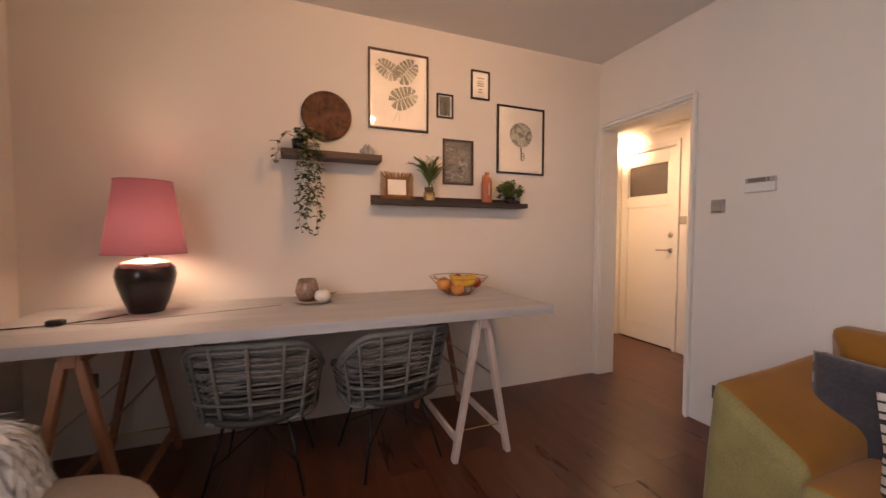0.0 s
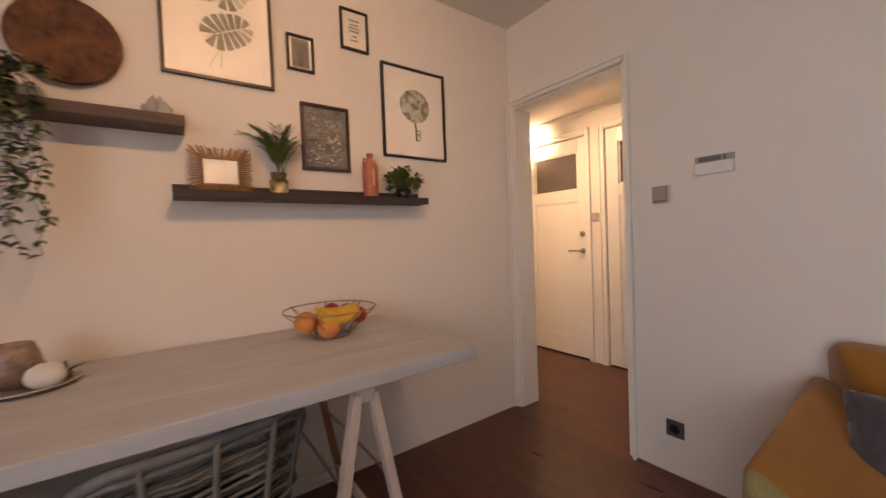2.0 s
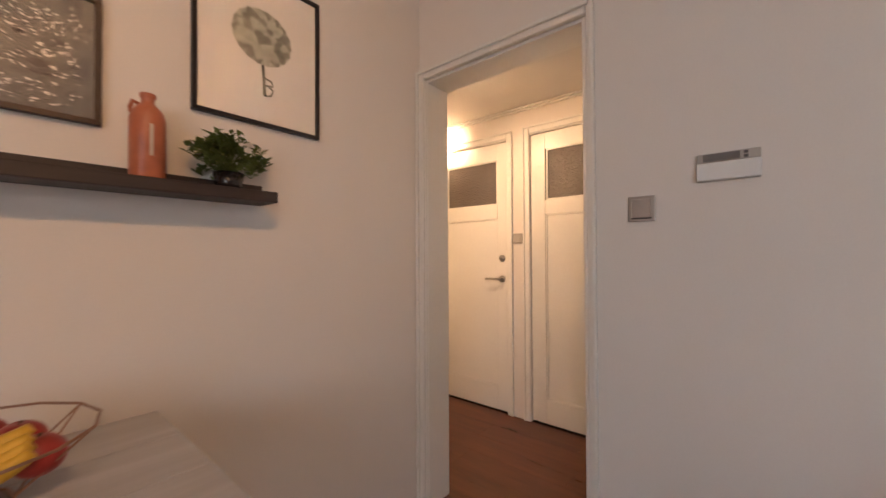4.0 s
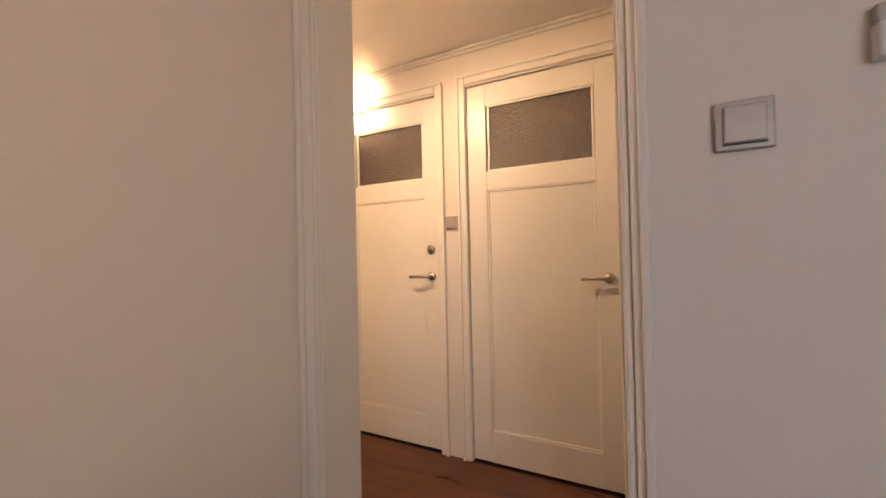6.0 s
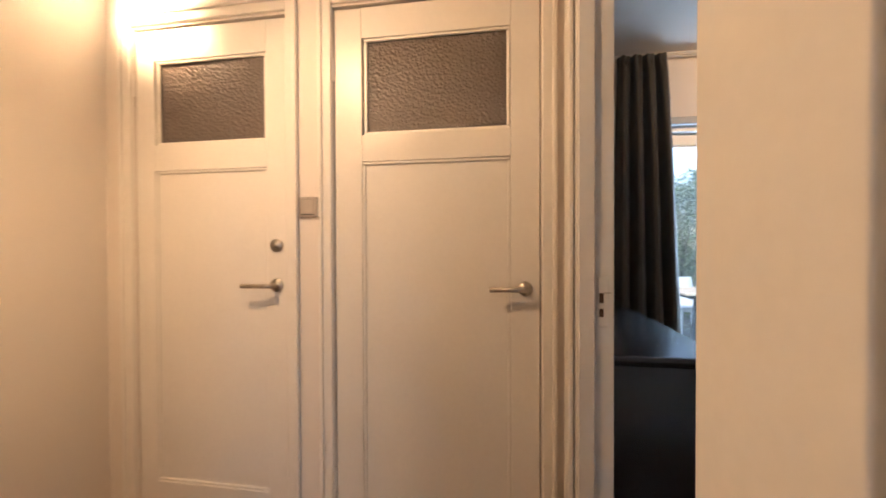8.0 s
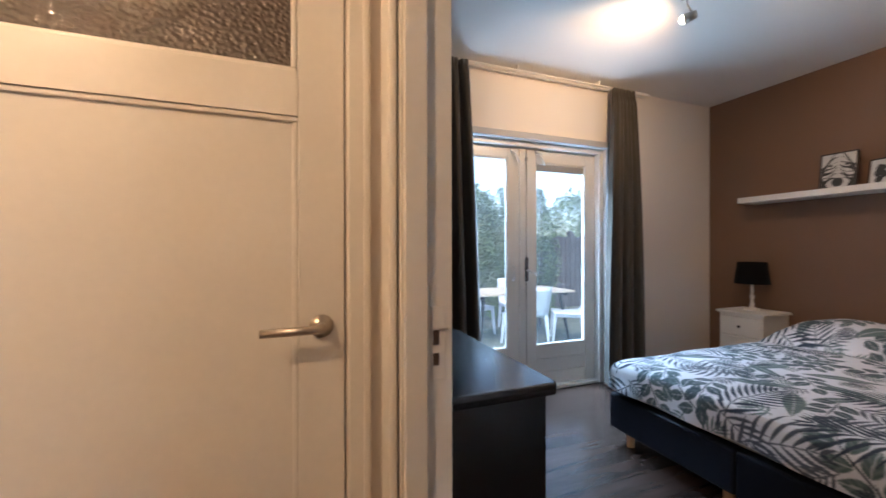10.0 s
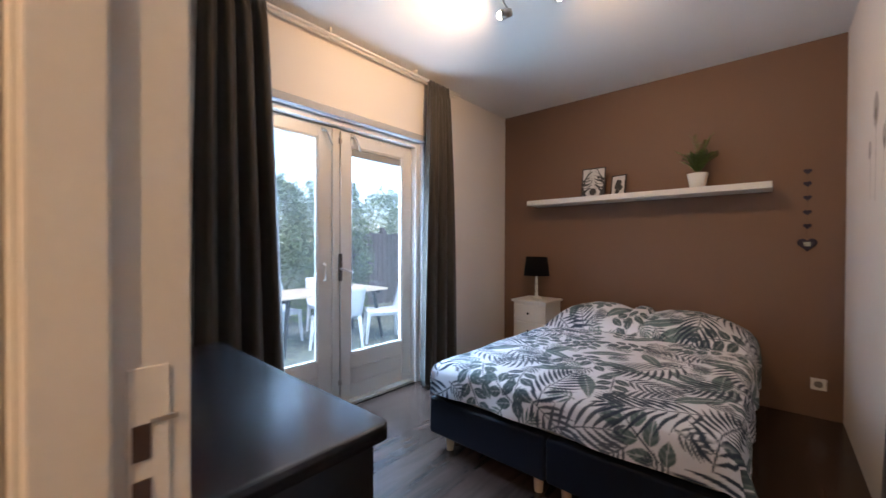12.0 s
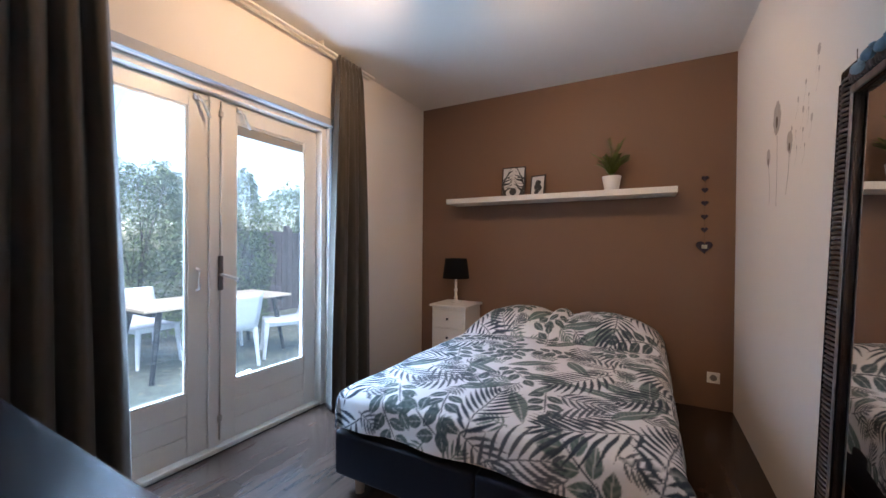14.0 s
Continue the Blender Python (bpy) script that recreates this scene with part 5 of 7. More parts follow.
cushion((2.06, 0.685, 0.50), 0.44, 0.15, [GREYCUSHION], "charcoal ribbed velvet cushion on the sofa", (-20, 4, -66))
cushion((1.760, 0.430, 0.555), 0.34, 0.12, [STRIPEWHITE, STRIPEBLACK], "black and white striped cushion on the sofa", (-16, -6, -80))

# ---- fleece covered chair at the table ----
fc_ = thing("armchair", (-0.63, 1.18, 0), "beige tub armchair with a white fleece thrown over", "armchair")
part("seat", lathe(bmesh.new(), [(0.0, 0.16), (0.30, 0.16), (0.34, 0.20), (0.35, 0.38), (0.33, 0.43), (0.0, 0.44)], seg=40), BEIGE, fc_, "beige rounded seat", True)
for a in range(4):
    part("leg", rod(bmesh.new(), (0.22 * math.cos(a * math.pi / 2 + 0.78), 0.22 * math.sin(a * math.pi / 2 + 0.78), 0), (0.20 * math.cos(a * math.pi / 2 + 0.78), 0.20 * math.sin(a * math.pi / 2 + 0.78), 0.162), 0.014, 0.020, seg=10), DARKWOOD, fc_)
fl = thing("fleece_throw", (-0.70, 1.20, 0.0), "white long haired fleece on the armchair", "fleece")
bm = bmesh.new()
rnd = random.Random(17)
for k in range(3600):
    a, e = rnd.uniform(0, 6.28), rnd.uniform(0, 1)
    p = Vector((-0.15 + 0.20 * math.cos(a) * (0.4 + 0.6 * e), 0.25 + 0.18 * math.sin(a) * (0.4 + 0.6 * e), 0.42 + 0.185 * (1 - e * e) + 0.03 * rnd.random()))
    d = Vector((math.cos(a) * 0.6 + rnd.uniform(-0.3, 0.3), math.sin(a) * 0.6 + rnd.uniform(-0.3, 0.3), 0.35 - 0.7 * e))
    leaf(bm, p, d, (0, 0, 1), rnd.uniform(0.035, 0.065), 0.013, 1.1, 0, 3)
part("wool", bm, FUR, fl)
bm = bmesh.new()
ball(bm, (-0.15, 0.25, 0.455), 1.0, 0.17, 0.15, 0.155, 3)
part("hide", bm, FUR, fl)


# ---- bedroom: french doors ----
FX = 5.455  # inner face of the doors
fr = thing("door_frame_3", (0, 0, 0), "white painted frame of the french doors", "door frame")
fr["kind"] = "structure"
part("jamb", boxes((5.40, FY0 + 0.001, 0, 5.53, FY0 + 0.045, FTOP - 0.002), bevel=0.003), TRIM, fr)
part("jamb", boxes((5.40, FY1 - 0.045, 0, 5.53, FY1 - 0.001, FTOP - 0.002), bevel=0.003), TRIM, fr)
part("head", boxes((5.40, FY0 + 0.046, FTOP - 0.042, 5.53, FY1 - 0.046, FTOP - 0.002), bevel=0.003), TRIM, fr)
part("threshold", boxes((5.41, FY0 + 0.046, 0.0, 5.53, FY1 - 0.046, 0.028), bevel=0.004), TRIM, fr)
lint = part("lintel", boxes((5.338, -0.70, 2.083, 5.3695, 0.88, 2.138), bevel=0.006, seg=2), GREYTRIM, fr, "blue grey lintel board")
part("casing", boxes((5.352, -0.715, 0, 5.3695, FY0 - 0.001, 2.082), bevel=0.005, seg=2), GREYTRIM, fr, "blue grey side casing")
part("casing", boxes((5.352, FY1 + 0.001, 0, 5.3695, 0.895, 2.082), bevel=0.005, seg=2), GREYTRIM, fr, "blue grey side casing")


def french_door(name, y0, y1, gy0, gy1, gz0, gz1, label):
    d = thing(name, (FX, 0, 0), label, "door")
    d["kind"] = "structure"
    zt = FTOP - 0.046
    part("stile", boxes((0, y0, 0.03, 0.05, gy0, zt), bevel=0.003), TRIM, d)
    part("stile", boxes((0, gy1, 0.03, 0.05, y1, zt), bevel=0.003), TRIM, d)
    part("rail", boxes((0, gy0 + 0.0005, gz1, 0.05, gy1 - 0.0005, zt), bevel=0.002), TRIM, d)
    # bottom panel of three tongued boards
    h = (gz0 - 0.03) / 3
    for k in range(3):
        part("board", boxes((0.004 if k == 1 else 0.003, gy0 + 0.0005, 0.03 + k * h + 0.0008, 0.05, gy1 - 0.0005, 0.03 + (k + 1) * h - 0.0008), bevel=0.004, seg=2), TRIM, d)
    w_ = 0.014
    part("glazing_bead", boxes((0.004, gy0, gz0, 0.022, gy0 + w_, gz1), (0.004, gy1 - w_, gz0, 0.022, gy1, gz1), (0.004, gy0 + w_, gz0, 0.022, gy1 - w_, gz0 + w_), (0.004, gy0 + w_, gz1 - w_, 0.022, gy1 - w_, gz1), bevel=0.004), TRIM, d)
    p = part("pane", boxes((0.024, gy0, gz0, 0.029, gy1, gz1)), MISTED, d, "window pane with a film of damp")
    p.visible_shadow = False
    return d


rd = french_door("door_3", -0.616, 0.098, -0.512, 0.012, 0.372, 1.935, "white french door leaf with a tall glass pane")
part("blind", boxes((0.006, -0.497, 1.862, 0.020, -0.003, 1.920), bevel=0.004), ROLLER, rd, "grey rolled blind at the top of the pane")
ld = french_door("door_4", 0.112, 0.796, 0.283, 0.710, 0.372, 1.950, "white french door leaf beside the curtain")
part("astragal", boxes((-0.016, 0.100, 0.03, -0.0005, 0.178, FTOP - 0.05), bevel=0.003), TRIM, ld, "white closing strip")
# bolts, levers, handles
lv = bmesh.new()
tube(lv, [(-0.022, 0.118, 0.06), (-0.022, 0.118, 2.02)], 0.0045, 8)
part("espagnolette", lv, STEEL, ld, "long grey bolt rod")
part("rod_guide", boxes((-0.034, 0.108, 0.17, -0.0165, 0.130, 0.205), (-0.034, 0.108, 1.93, -0.0165, 0.130, 1.965), bevel=0.003), STEEL, ld)
part("lock_case", boxes((-0.036, 0.106, 0.93, -0.0165, 0.130, 1.13), bevel=0.004), SWITCHDARK, ld, "dark bolt case")
hd = bmesh.new()
tube(hd, [(-0.034, 0.118, 1.02), (-0.060, 0.116, 1.02), (-0.066, 0.080, 1.005), (-0.064, 0.040, 0.99)], 0.009, 10)
part("handle", hd, WHITEPLASTIC, ld, "white lever handle")
hb = bmesh.new()
tube(hb, [(-0.0005, 0.235, 0.94), (-0.026, 0.235, 0.95), (-0.028, 0.235, 1.0), (-0.026, 0.235, 1.05), (-0.0005, 0.235, 1.06)], 0.008, 8)
part("pull", hb, WHITEPLASTIC, ld, "white pull handle")
for leafdoor, y in ((ld, 0.225), (rd, -0.02)):
    bm = boxes((-0.022, y - 0.03, 1.995, -0.0005, y + 0.035, 2.025), bevel=0.004)
    tube(bm, [(-0.018, y + 0.02, 2.01), (-0.034, y, 1.985), (-0.040, y - 0.035, 1.90)], 0.009, 10)
    part("catch", bm, WHITEPLASTIC, leafdoor, "white top catch lever")

# curtain rail and curtains
rl = thing("curtain_rail", (0, 0, 0), "thin white curtain rail under the ceiling", "curtain rail")
part("rail", boxes((5.262, -1.06, 2.578, 5.280, 1.30, 2.590), bevel=0.002), TRIM, rl)
part("rail", boxes((5.315, -1.06, 2.578, 5.330, 1.30, 2.590), bevel=0.002), TRIM, rl)
for y in (-0.5, 0.3, 1.1):
    part("bracket", boxes((5.265, y - 0.006, 2.5905, 5.33, y + 0.006, BH - 0.0005), bevel=0.002), TRIM, rl)


def curtain(name, y0, y1, b0, b1, label, folds, seed):
    """Gathered cloth hanging from the rail, wider at the foot."""
    c = thing(name, (5.272, 0, 0.02), label, "curtain")
    rnd = random.Random(seed)
    ph = [rnd.uniform(0, 6.28) for _ in range(4)]
    nu, nv = 110, 46
    H = 2.55
    bm = bmesh.new()
    grid = []
    for j in range(nv + 1):
        v = j / nv
        z = H * v
        g = v ** 3
        a, b = b0 + (y0 - b0) * v ** 1.6, b1 + (y1 - b1) * v ** 1.6
        row = []
        for i in range(nu + 1):
            u = i / nu
            s = math.sin(2 * math.pi * folds * u + ph[0] + 0.35 * math.sin(3 * v + ph[1]))
            fine = math.sin(2 * math.pi * folds * 3.1 * u + ph[2])
            depth = 0.052 * (1 - 0.45 * g)
            x = -0.035 + depth * (s + 0.25 * math.sin(2 * math.pi * folds * 2 * u + ph[3] + v)) + 0.007 * fine * g
            if v > 0.965:
                x = x * 0.75 + 0.006 * fine
            y = a + (b - a) * u + 0.012 * math.cos(2 * math.pi * folds * u + ph[0])
            row.append(bm.verts.new((x, y, z)))
        grid.append(row)
    for j in range(nv):
        for i in range(nu):
            f = bm.faces.new((grid[j][i], grid[j][i + 1], grid[j + 1][i + 1], grid[j + 1][i]))
            f.smooth = True
    ob = part("cloth", bm, CURTAIN, c)
    sol = ob.modifiers.new("thickness", "SOLIDIFY")
    sol.thickness = 0.004
    for k in range(int(folds)):
        y = y0 + (y1 - y0) * (k + 0.5) / int(folds)
        part("hook", boxes((-0.004, y - 0.004, H - 0.012, 0.002, y + 0.004, H + 0.010)), WHITEPLASTIC, c)
    return c


curtain("curtain", -0.835, -0.605, -0.945, -0.535, "long taupe grey curtain beside the french doors", 3, 5)
curtain("curtain", 0.735, 1.08, 0.64, 1.12, "long taupe grey curtain drawn aside", 4, 9)

# vertical radiator
ra = thing("radiator", (5.30, 0, 0.25), "tall cream vertical tube radiator", "radiator")
for k in range(9):
    y = 1.085 + k * 0.055
    bm = bmesh.new()
    box(bm, -0.028, y - 0.0165, 0, 0.018, y + 0.0165, 2.05, bevel=0.009, seg=2)
    part("tube", bm, RADIATOR, ra)
part("header", boxes((0.019, 1.07, 0.06, 0.045, 1.56, 0.10), bevel=0.004), RADIATOR, ra)
part("header", boxes((0.019, 1.07, 1.94, 0.045, 1.56, 1.98), bevel=0.004), RADIATOR, ra)
part("foot", boxes((0.0455, 1.15, 0.05, 0.0695, 1.18, 0.11)), RADIATOR, ra)
part("foot", boxes((0.0455, 1.45, 0.05, 0.0695, 1.48, 0.11)), RADIATOR, ra)
part("pipe", rod(bmesh.new(), (0.0, 1.10, -0.25), (0.0, 1.10, 0.0), 0.008, seg=10), RADIATOR, ra)

# dresser
dr = thing("dresser", (4.29, 1.33, 0), "low black painted dresser with a worn glossy top", "dresser")
bm = bmesh.new()
box(bm, -0.555, -0.235, 0.735, 0.565, 0.235, 0.772)
es = [e for e in bm.edges if abs(e.verts[0].co.z - e.verts[1].co.z) > 0.02]
bmesh.ops.bevel(bm, geom=es, offset=0.03, segments=5, affect="EDGES", profile=0.5)
es = [e for e in bm.edges if e.verts[0].co.z > 0.77 and e.verts[1].co.z > 0.77]
bmesh.ops.bevel(bm, geom=es, offset=0.008, segments=3, affect="EDGES", profile=0.5)
part("top", bm, DRESSER, dr, "glossy black top with rounded corners", True)
part("carcass", boxes((-0.530, -0.200, 0.06, 0.540, 0.230, 0.7345), bevel=0.003), DRESSER, dr)
part("plinth", boxes((-0.510, -0.185, 0.0, 0.520, 0.220, 0.0598), bevel=0.003), DRESSER, dr)
for j in range(3):
    z = 0.085 + j * 0.214
    for i in range(2):
        x = -0.505 + i * 0.512
        d = part("drawer", boxes((x, -0.218, z, x + 0.498, -0.2005, z + 0.202), bevel=0.004), DRESSER, dr)
        for kx in (0.13, 0.37):
            bm = bmesh.new()
            lathe(bm, [(0.0, 0.0), (0.008, 0.0), (0.008, 0.012), (0.016, 0.020), (0.012, 0.028), (0.0, 0.030)], seg=16)
            bmesh.ops.rotate(bm, verts=bm.verts, cent=(0, 0, 0), matrix=Matrix.Rotation(radians(90), 3, "X"))
            bmesh.ops.translate(bm, verts=bm.verts, vec=(x + kx, -0.2185, z + 0.10))
            part("knob", bm, BLACKMETAL, d)

# coral lamp on the dresser
cl = thing("table_lamp", (4.75, 1.41, 0.7725), "coral red conical table lamp on the dresser", "table lamp")
part("base", lathe(bmesh.new(), [(0.0, 0.0), (0.065, 0.0), (0.066, 0.010), (0.030, 0.022), (0.012, 0.035), (0.010, 0.20), (0.018, 0.26), (0.010, 0.32), (0.008, 0.60), (0.0, 0.60)], seg=28), WHITEPAINT, cl)
part("shade", lathe(bmesh.new(), [(0.165, 0.530), (0.050, 0.830)], seg=44), REDSHADE, cl, "coral red cone shade", True)
part("shade_ring", tube(bmesh.new(), [(0.165 * math.cos(a * math.pi / 20), 0.165 * math.sin(a * math.pi / 20), 0.530) for a in range(40)], 0.003, 6, True), REDSHADE, cl)
part("carrier", rod(bmesh.new(), (-0.055, 0, 0.79), (0.055, 0, 0.79), 0.002, seg=6), STEEL, cl)
part("carrier", rod(bmesh.new(), (0, 0, 0.60), (0, 0, 0.79), 0.003, seg=6), STEEL, cl)

# ---- bed ----
bd = thing("bed", (0, 0, 0), "dark leatherette box spring bed on pale wooden legs", "bed")
BXL, BXR, BYF, BYH = 3.145, 4.575, 0.075, -1.975
XM = 3.845
part("base", boxes((BXL, BYH, 0.095, XM - 0.002, BYF, 0.305), bevel=0.014, seg=3), BEDBASE, bd, "navy black leatherette box")
part("base", boxes((XM + 0.002, BYH, 0.095, BXR, BYF, 0.305), bevel=0.014, seg=3), BEDBASE, bd, "navy black leatherette box")
part("mattress", boxes((BXL + 0.02, BYH + 0.01, 0.306, BXR - 0.02, BYF - 0.03, 0.455), bevel=0.04, seg=4), STRIPEWHITE, bd)
for x in (BXR - 0.10, XM + 0.065, XM - 0.075, BXL + 0.10):
    for y in (BYF - 0.07, BYH + 0.07):
        part("leg", rod(bmesh.new(), (x, y, 0.0), (x, y, 0.0955), 0.020, 0.027, seg=18), PALEWOOD, bd, "pale wooden leg")


def leaf_print(width, height, step):
    """Colour of a printed tropical leaf pattern on white cloth, as a grid of shares: green, navy."""
    rnd = np.random.RandomState(11)
    nx, ny = int(width / step) + 1, int(height / step) + 1
    X, Y = np.meshgrid(np.arange(nx) * step, np.arange(ny) * step)
    green, navy = np.zeros((ny, nx)), np.zeros((ny, nx))

    def stroke(layer, x0, y0, ang, length, wide, curve=0.0, notch=0.0, tone=1.0):
        r = length + wide
        i0, i1 = max(0, int((x0 - r) / step)), min(nx, int((x0 + r) / step) + 2)
        j0, j1 = max(0, int((y0 - r) / step)), min(ny, int((y0 + r) / step) + 2)
        if i0 >= i1 or j0 >= j1:
            return
        dx, dy = X[j0:j1, i0:i1] - x0, Y[j0:j1, i0:i1] - y0
        a = dx * math.cos(ang) + dy * math.sin(ang)
        b = -dx * math.sin(ang) + dy * math.cos(ang) - curve * a * a / length
        f = a / length
        w_ = wide * np.sin(np.pi * np.clip(f, 0, 1) ** 0.8) * 0.5
        m = np.clip((w_ - np.abs(b)) / (step * 0.6) + 0.5, 0, 1) * (f > 0) * (f < 1)
        if notch:
            m = m * np.where(np.abs(b) < step * 0.6, 0.55, 1.0) * (0.93 + 0.07 * np.sin((a - np.abs(b)) * 2 * np.pi / notch))
        layer[j0:j1, i0:i1] = np.maximum(layer[j0:j1, i0:i1], m * tone)

    def frond(x0, y0, ang, length, blade, wide, count, layer, curve, tone):
        for k in range(count):
            f = (k + 1) / count
            a = ang + curve * f
            px = x0 + length * f * math.cos(ang + curve * f * 0.5)
            py = y0 + length * f * math.sin(ang + curve * f * 0.5)
            bl = blade * math.sin(math.pi * (0.12 + 0.80 * f)) + 0.02
            for s in (-1, 1):
                stroke(layer, px, py, a + s * (1.15 - 0.55 * f), bl, wide, curve=0.18 * s * -1, tone=tone)
        n = 10
        for k in range(n):
            f = k / n
            stroke(layer, x0 + length * f * math.cos(ang + curve * f * 0.5), y0 + length * f * math.sin(ang + curve * f * 0.5), ang + curve * f, length / n * 1.6, 0.007, tone=tone)

    def free(x, y, r):
        i0, i1 = max(0, int((x - r) / step)), min(nx, int((x + r) / step) + 1)
        j0, j1 = max(0, int((y - r) / step)), min(ny, int((y + r) / step) + 1)
        if i0 >= i1 or j0 >= j1:
            return False
        return (green[j0:j1, i0:i1] + navy[j0:j1, i0:i1]).mean() < 0.23

    def motif(kind, x, y, ang, length):
        """The large leaves: palm frond, broad leaf, sprig of oval leaves, fern."""
        bend = rnd.uniform(-0.5, 0.5)
        if kind == 0:
            frond(x, y, ang, length, length * 0.5, 0.018, 10, navy, bend, 1.0)
        elif kind == 1:
            stroke(green, x, y, ang, length, length * 0.27, bend * 0.4, 0.022, 0.95)
        elif kind == 2:
            dark = 0.15 + 0.6 * rnd.rand()
            gap, size = length / 7, length * 0.36
            for k in range(7):
                s = 1 if k % 2 else -1
                a = ang + (s * 0.85 if k < 6 else 0)
                px, py = x + gap * k * math.cos(ang) + 0.012 * math.cos(a), y + gap * k * math.sin(ang) + 0.012 * math.sin(a)
                stroke(green, px, py, a, size, size * 0.58, 0, 0.03, 0.95)
                stroke(navy, px, py, a, size, size * 0.58, 0, 0.03, dark)
            stroke(navy, x, y, ang, length * 0.95, 0.008)
        else:
            frond(x, y, ang, length, length * 0.5, 0.017, 8, navy, bend, 0.92)

    # the motifs that lie at the foot and across the middle of the cover
    for row in ((2, 0.44, 2.16, -0.8, 0.28), (0, 0.30, 2.12, -1.75, 0.36), (0, 0.97, 2.08, -1.8, 0.35), (2, 1.06, 2.11, -0.6, 0.26),
                (1, 0.46, 1.78, -2.1, 0.28), (1, 1.14, 1.77, -2.5, 0.30), (1, 1.24, 1.39, 2.5, 0.26), (1, 0.55, 1.35, 2.4, 0.25),
                (4, 0.70, 1.64, 3.0, 0.23), (4, 0.94, 2.18, -2.6, 0.33), (1, 0.80, 1.68, -2.1, 0.21), (0, 1.59, 2.07, -1.6, 0.32), (1, 0.46, 0.96, -3.0, 0.19)):
        motif(*row)
    for n in range(1600):
        x, y = rnd.uniform(-0.1, width + 0.1), rnd.uniform(-0.1, height + 0.1)
        ang = rnd.uniform(0, 2 * math.pi)
        kind = (1, 2, 0, 1, 2, 4)[n % 6] if n < 420 else (3 if n < 600 else 5)
        reach = {0: 0.20, 1: 0.15, 2: 0.12, 3: 0.17, 4: 0.13, 5: 0.05}[kind]
        if not free(x + reach * math.cos(ang), y + reach * math.sin(ang), reach * 0.58):
            continue
        if kind in (0, 1, 2, 4):
            motif(kind, x, y, ang, {0: 0.38, 1: 0.29, 2: 0.27, 4: 0.27}[kind] * rnd.uniform(0.88, 1.12))
        elif kind == 3:
            frond(x, y, ang, rnd.uniform(0.26, 0.36), rnd.uniform(0.10, 0.14), 0.0105, 11, navy, rnd.uniform(-0.6, 0.6), 0.95)
        else:
            frond(x, y, ang, 0.10, 0.060, 0.011, 5, green if rnd.rand() < 0.4 else navy, rnd.uniform(-0.5, 0.5), 0.9)
    return green, navy


def duvet_material():
    m = bpy.data.materials.new("tropical_print_cotton")
    m.use_nodes = True
    t = m.node_tree
    p = t.nodes["Principled BSDF"]
    p.inputs["Roughness"].default_value = 0.85
    at = t.nodes.new("ShaderNodeAttribute")
    at.attribute_name = "leaf_share"
    sep = t.nodes.new("ShaderNodeSeparateColor")
    t.links.new(at.outputs["Color"], sep.inputs[0])
    co = t.nodes.new("ShaderNodeTexCoord")
    n = t.nodes.new("ShaderNodeTexNoise")
    n.inputs["Scale"].default_value, n.inputs["Detail"].default_value = 26, 4
    t.links.new(co.outputs["Object"], n.inputs["Vector"])

    def pair(a, b):
        x = t.nodes.new("ShaderNodeMix")
        x.data_type = "RGBA"
        x.inputs["A"].default_value, x.inputs["B"].default_value = (*a, 1), (*b, 1)
        t.links.new(n.outputs[0], x.inputs["Factor"])
        return x.outputs["Result"]

    base = pair((0.68, 0.69, 0.73), (0.76, 0.765, 0.79))
    g = pair((0.025, 0.075, 0.072), (0.085, 0.155, 0.140))
    nv = pair((0.010, 0.022, 0.045), (0.040, 0.062, 0.090))
    m1 = t.nodes.new("ShaderNodeMix")
    m1.data_type = "RGBA"
    t.links.new(sep.outputs[0], m1.inputs["Factor"])
    t.links.new(base, m1.inputs["A"])
    t.links.new(g, m1.inputs["B"])
    m2 = t.nodes.new("ShaderNodeMix")
    m2.data_type = "RGBA"
    t.links.new(sep.outputs[1], m2.inputs["Factor"])
    t.links.new(m1.outputs["Result"], m2.inputs["A"])
    t.links.new(nv, m2.inputs["B"])
    t.links.new(m2.outputs["Result"], p.inputs["Base Color"])
    w_ = t.nodes.new("ShaderNodeTexNoise")
    w_.inputs["Scale"].default_value = 420
    t.links.new(co.outputs["Object"], w_.inputs["Vector"])
    b = t.nodes.new("ShaderNodeBump")
    b.inputs["Strength"].default_value, b.inputs["Distance"].default_value = 0.2, 0.002
    t.links.new(w_.outputs[0], b.inputs["Height"])
    t.links.new(b.outputs[0], p.inputs["Normal"])
    return m


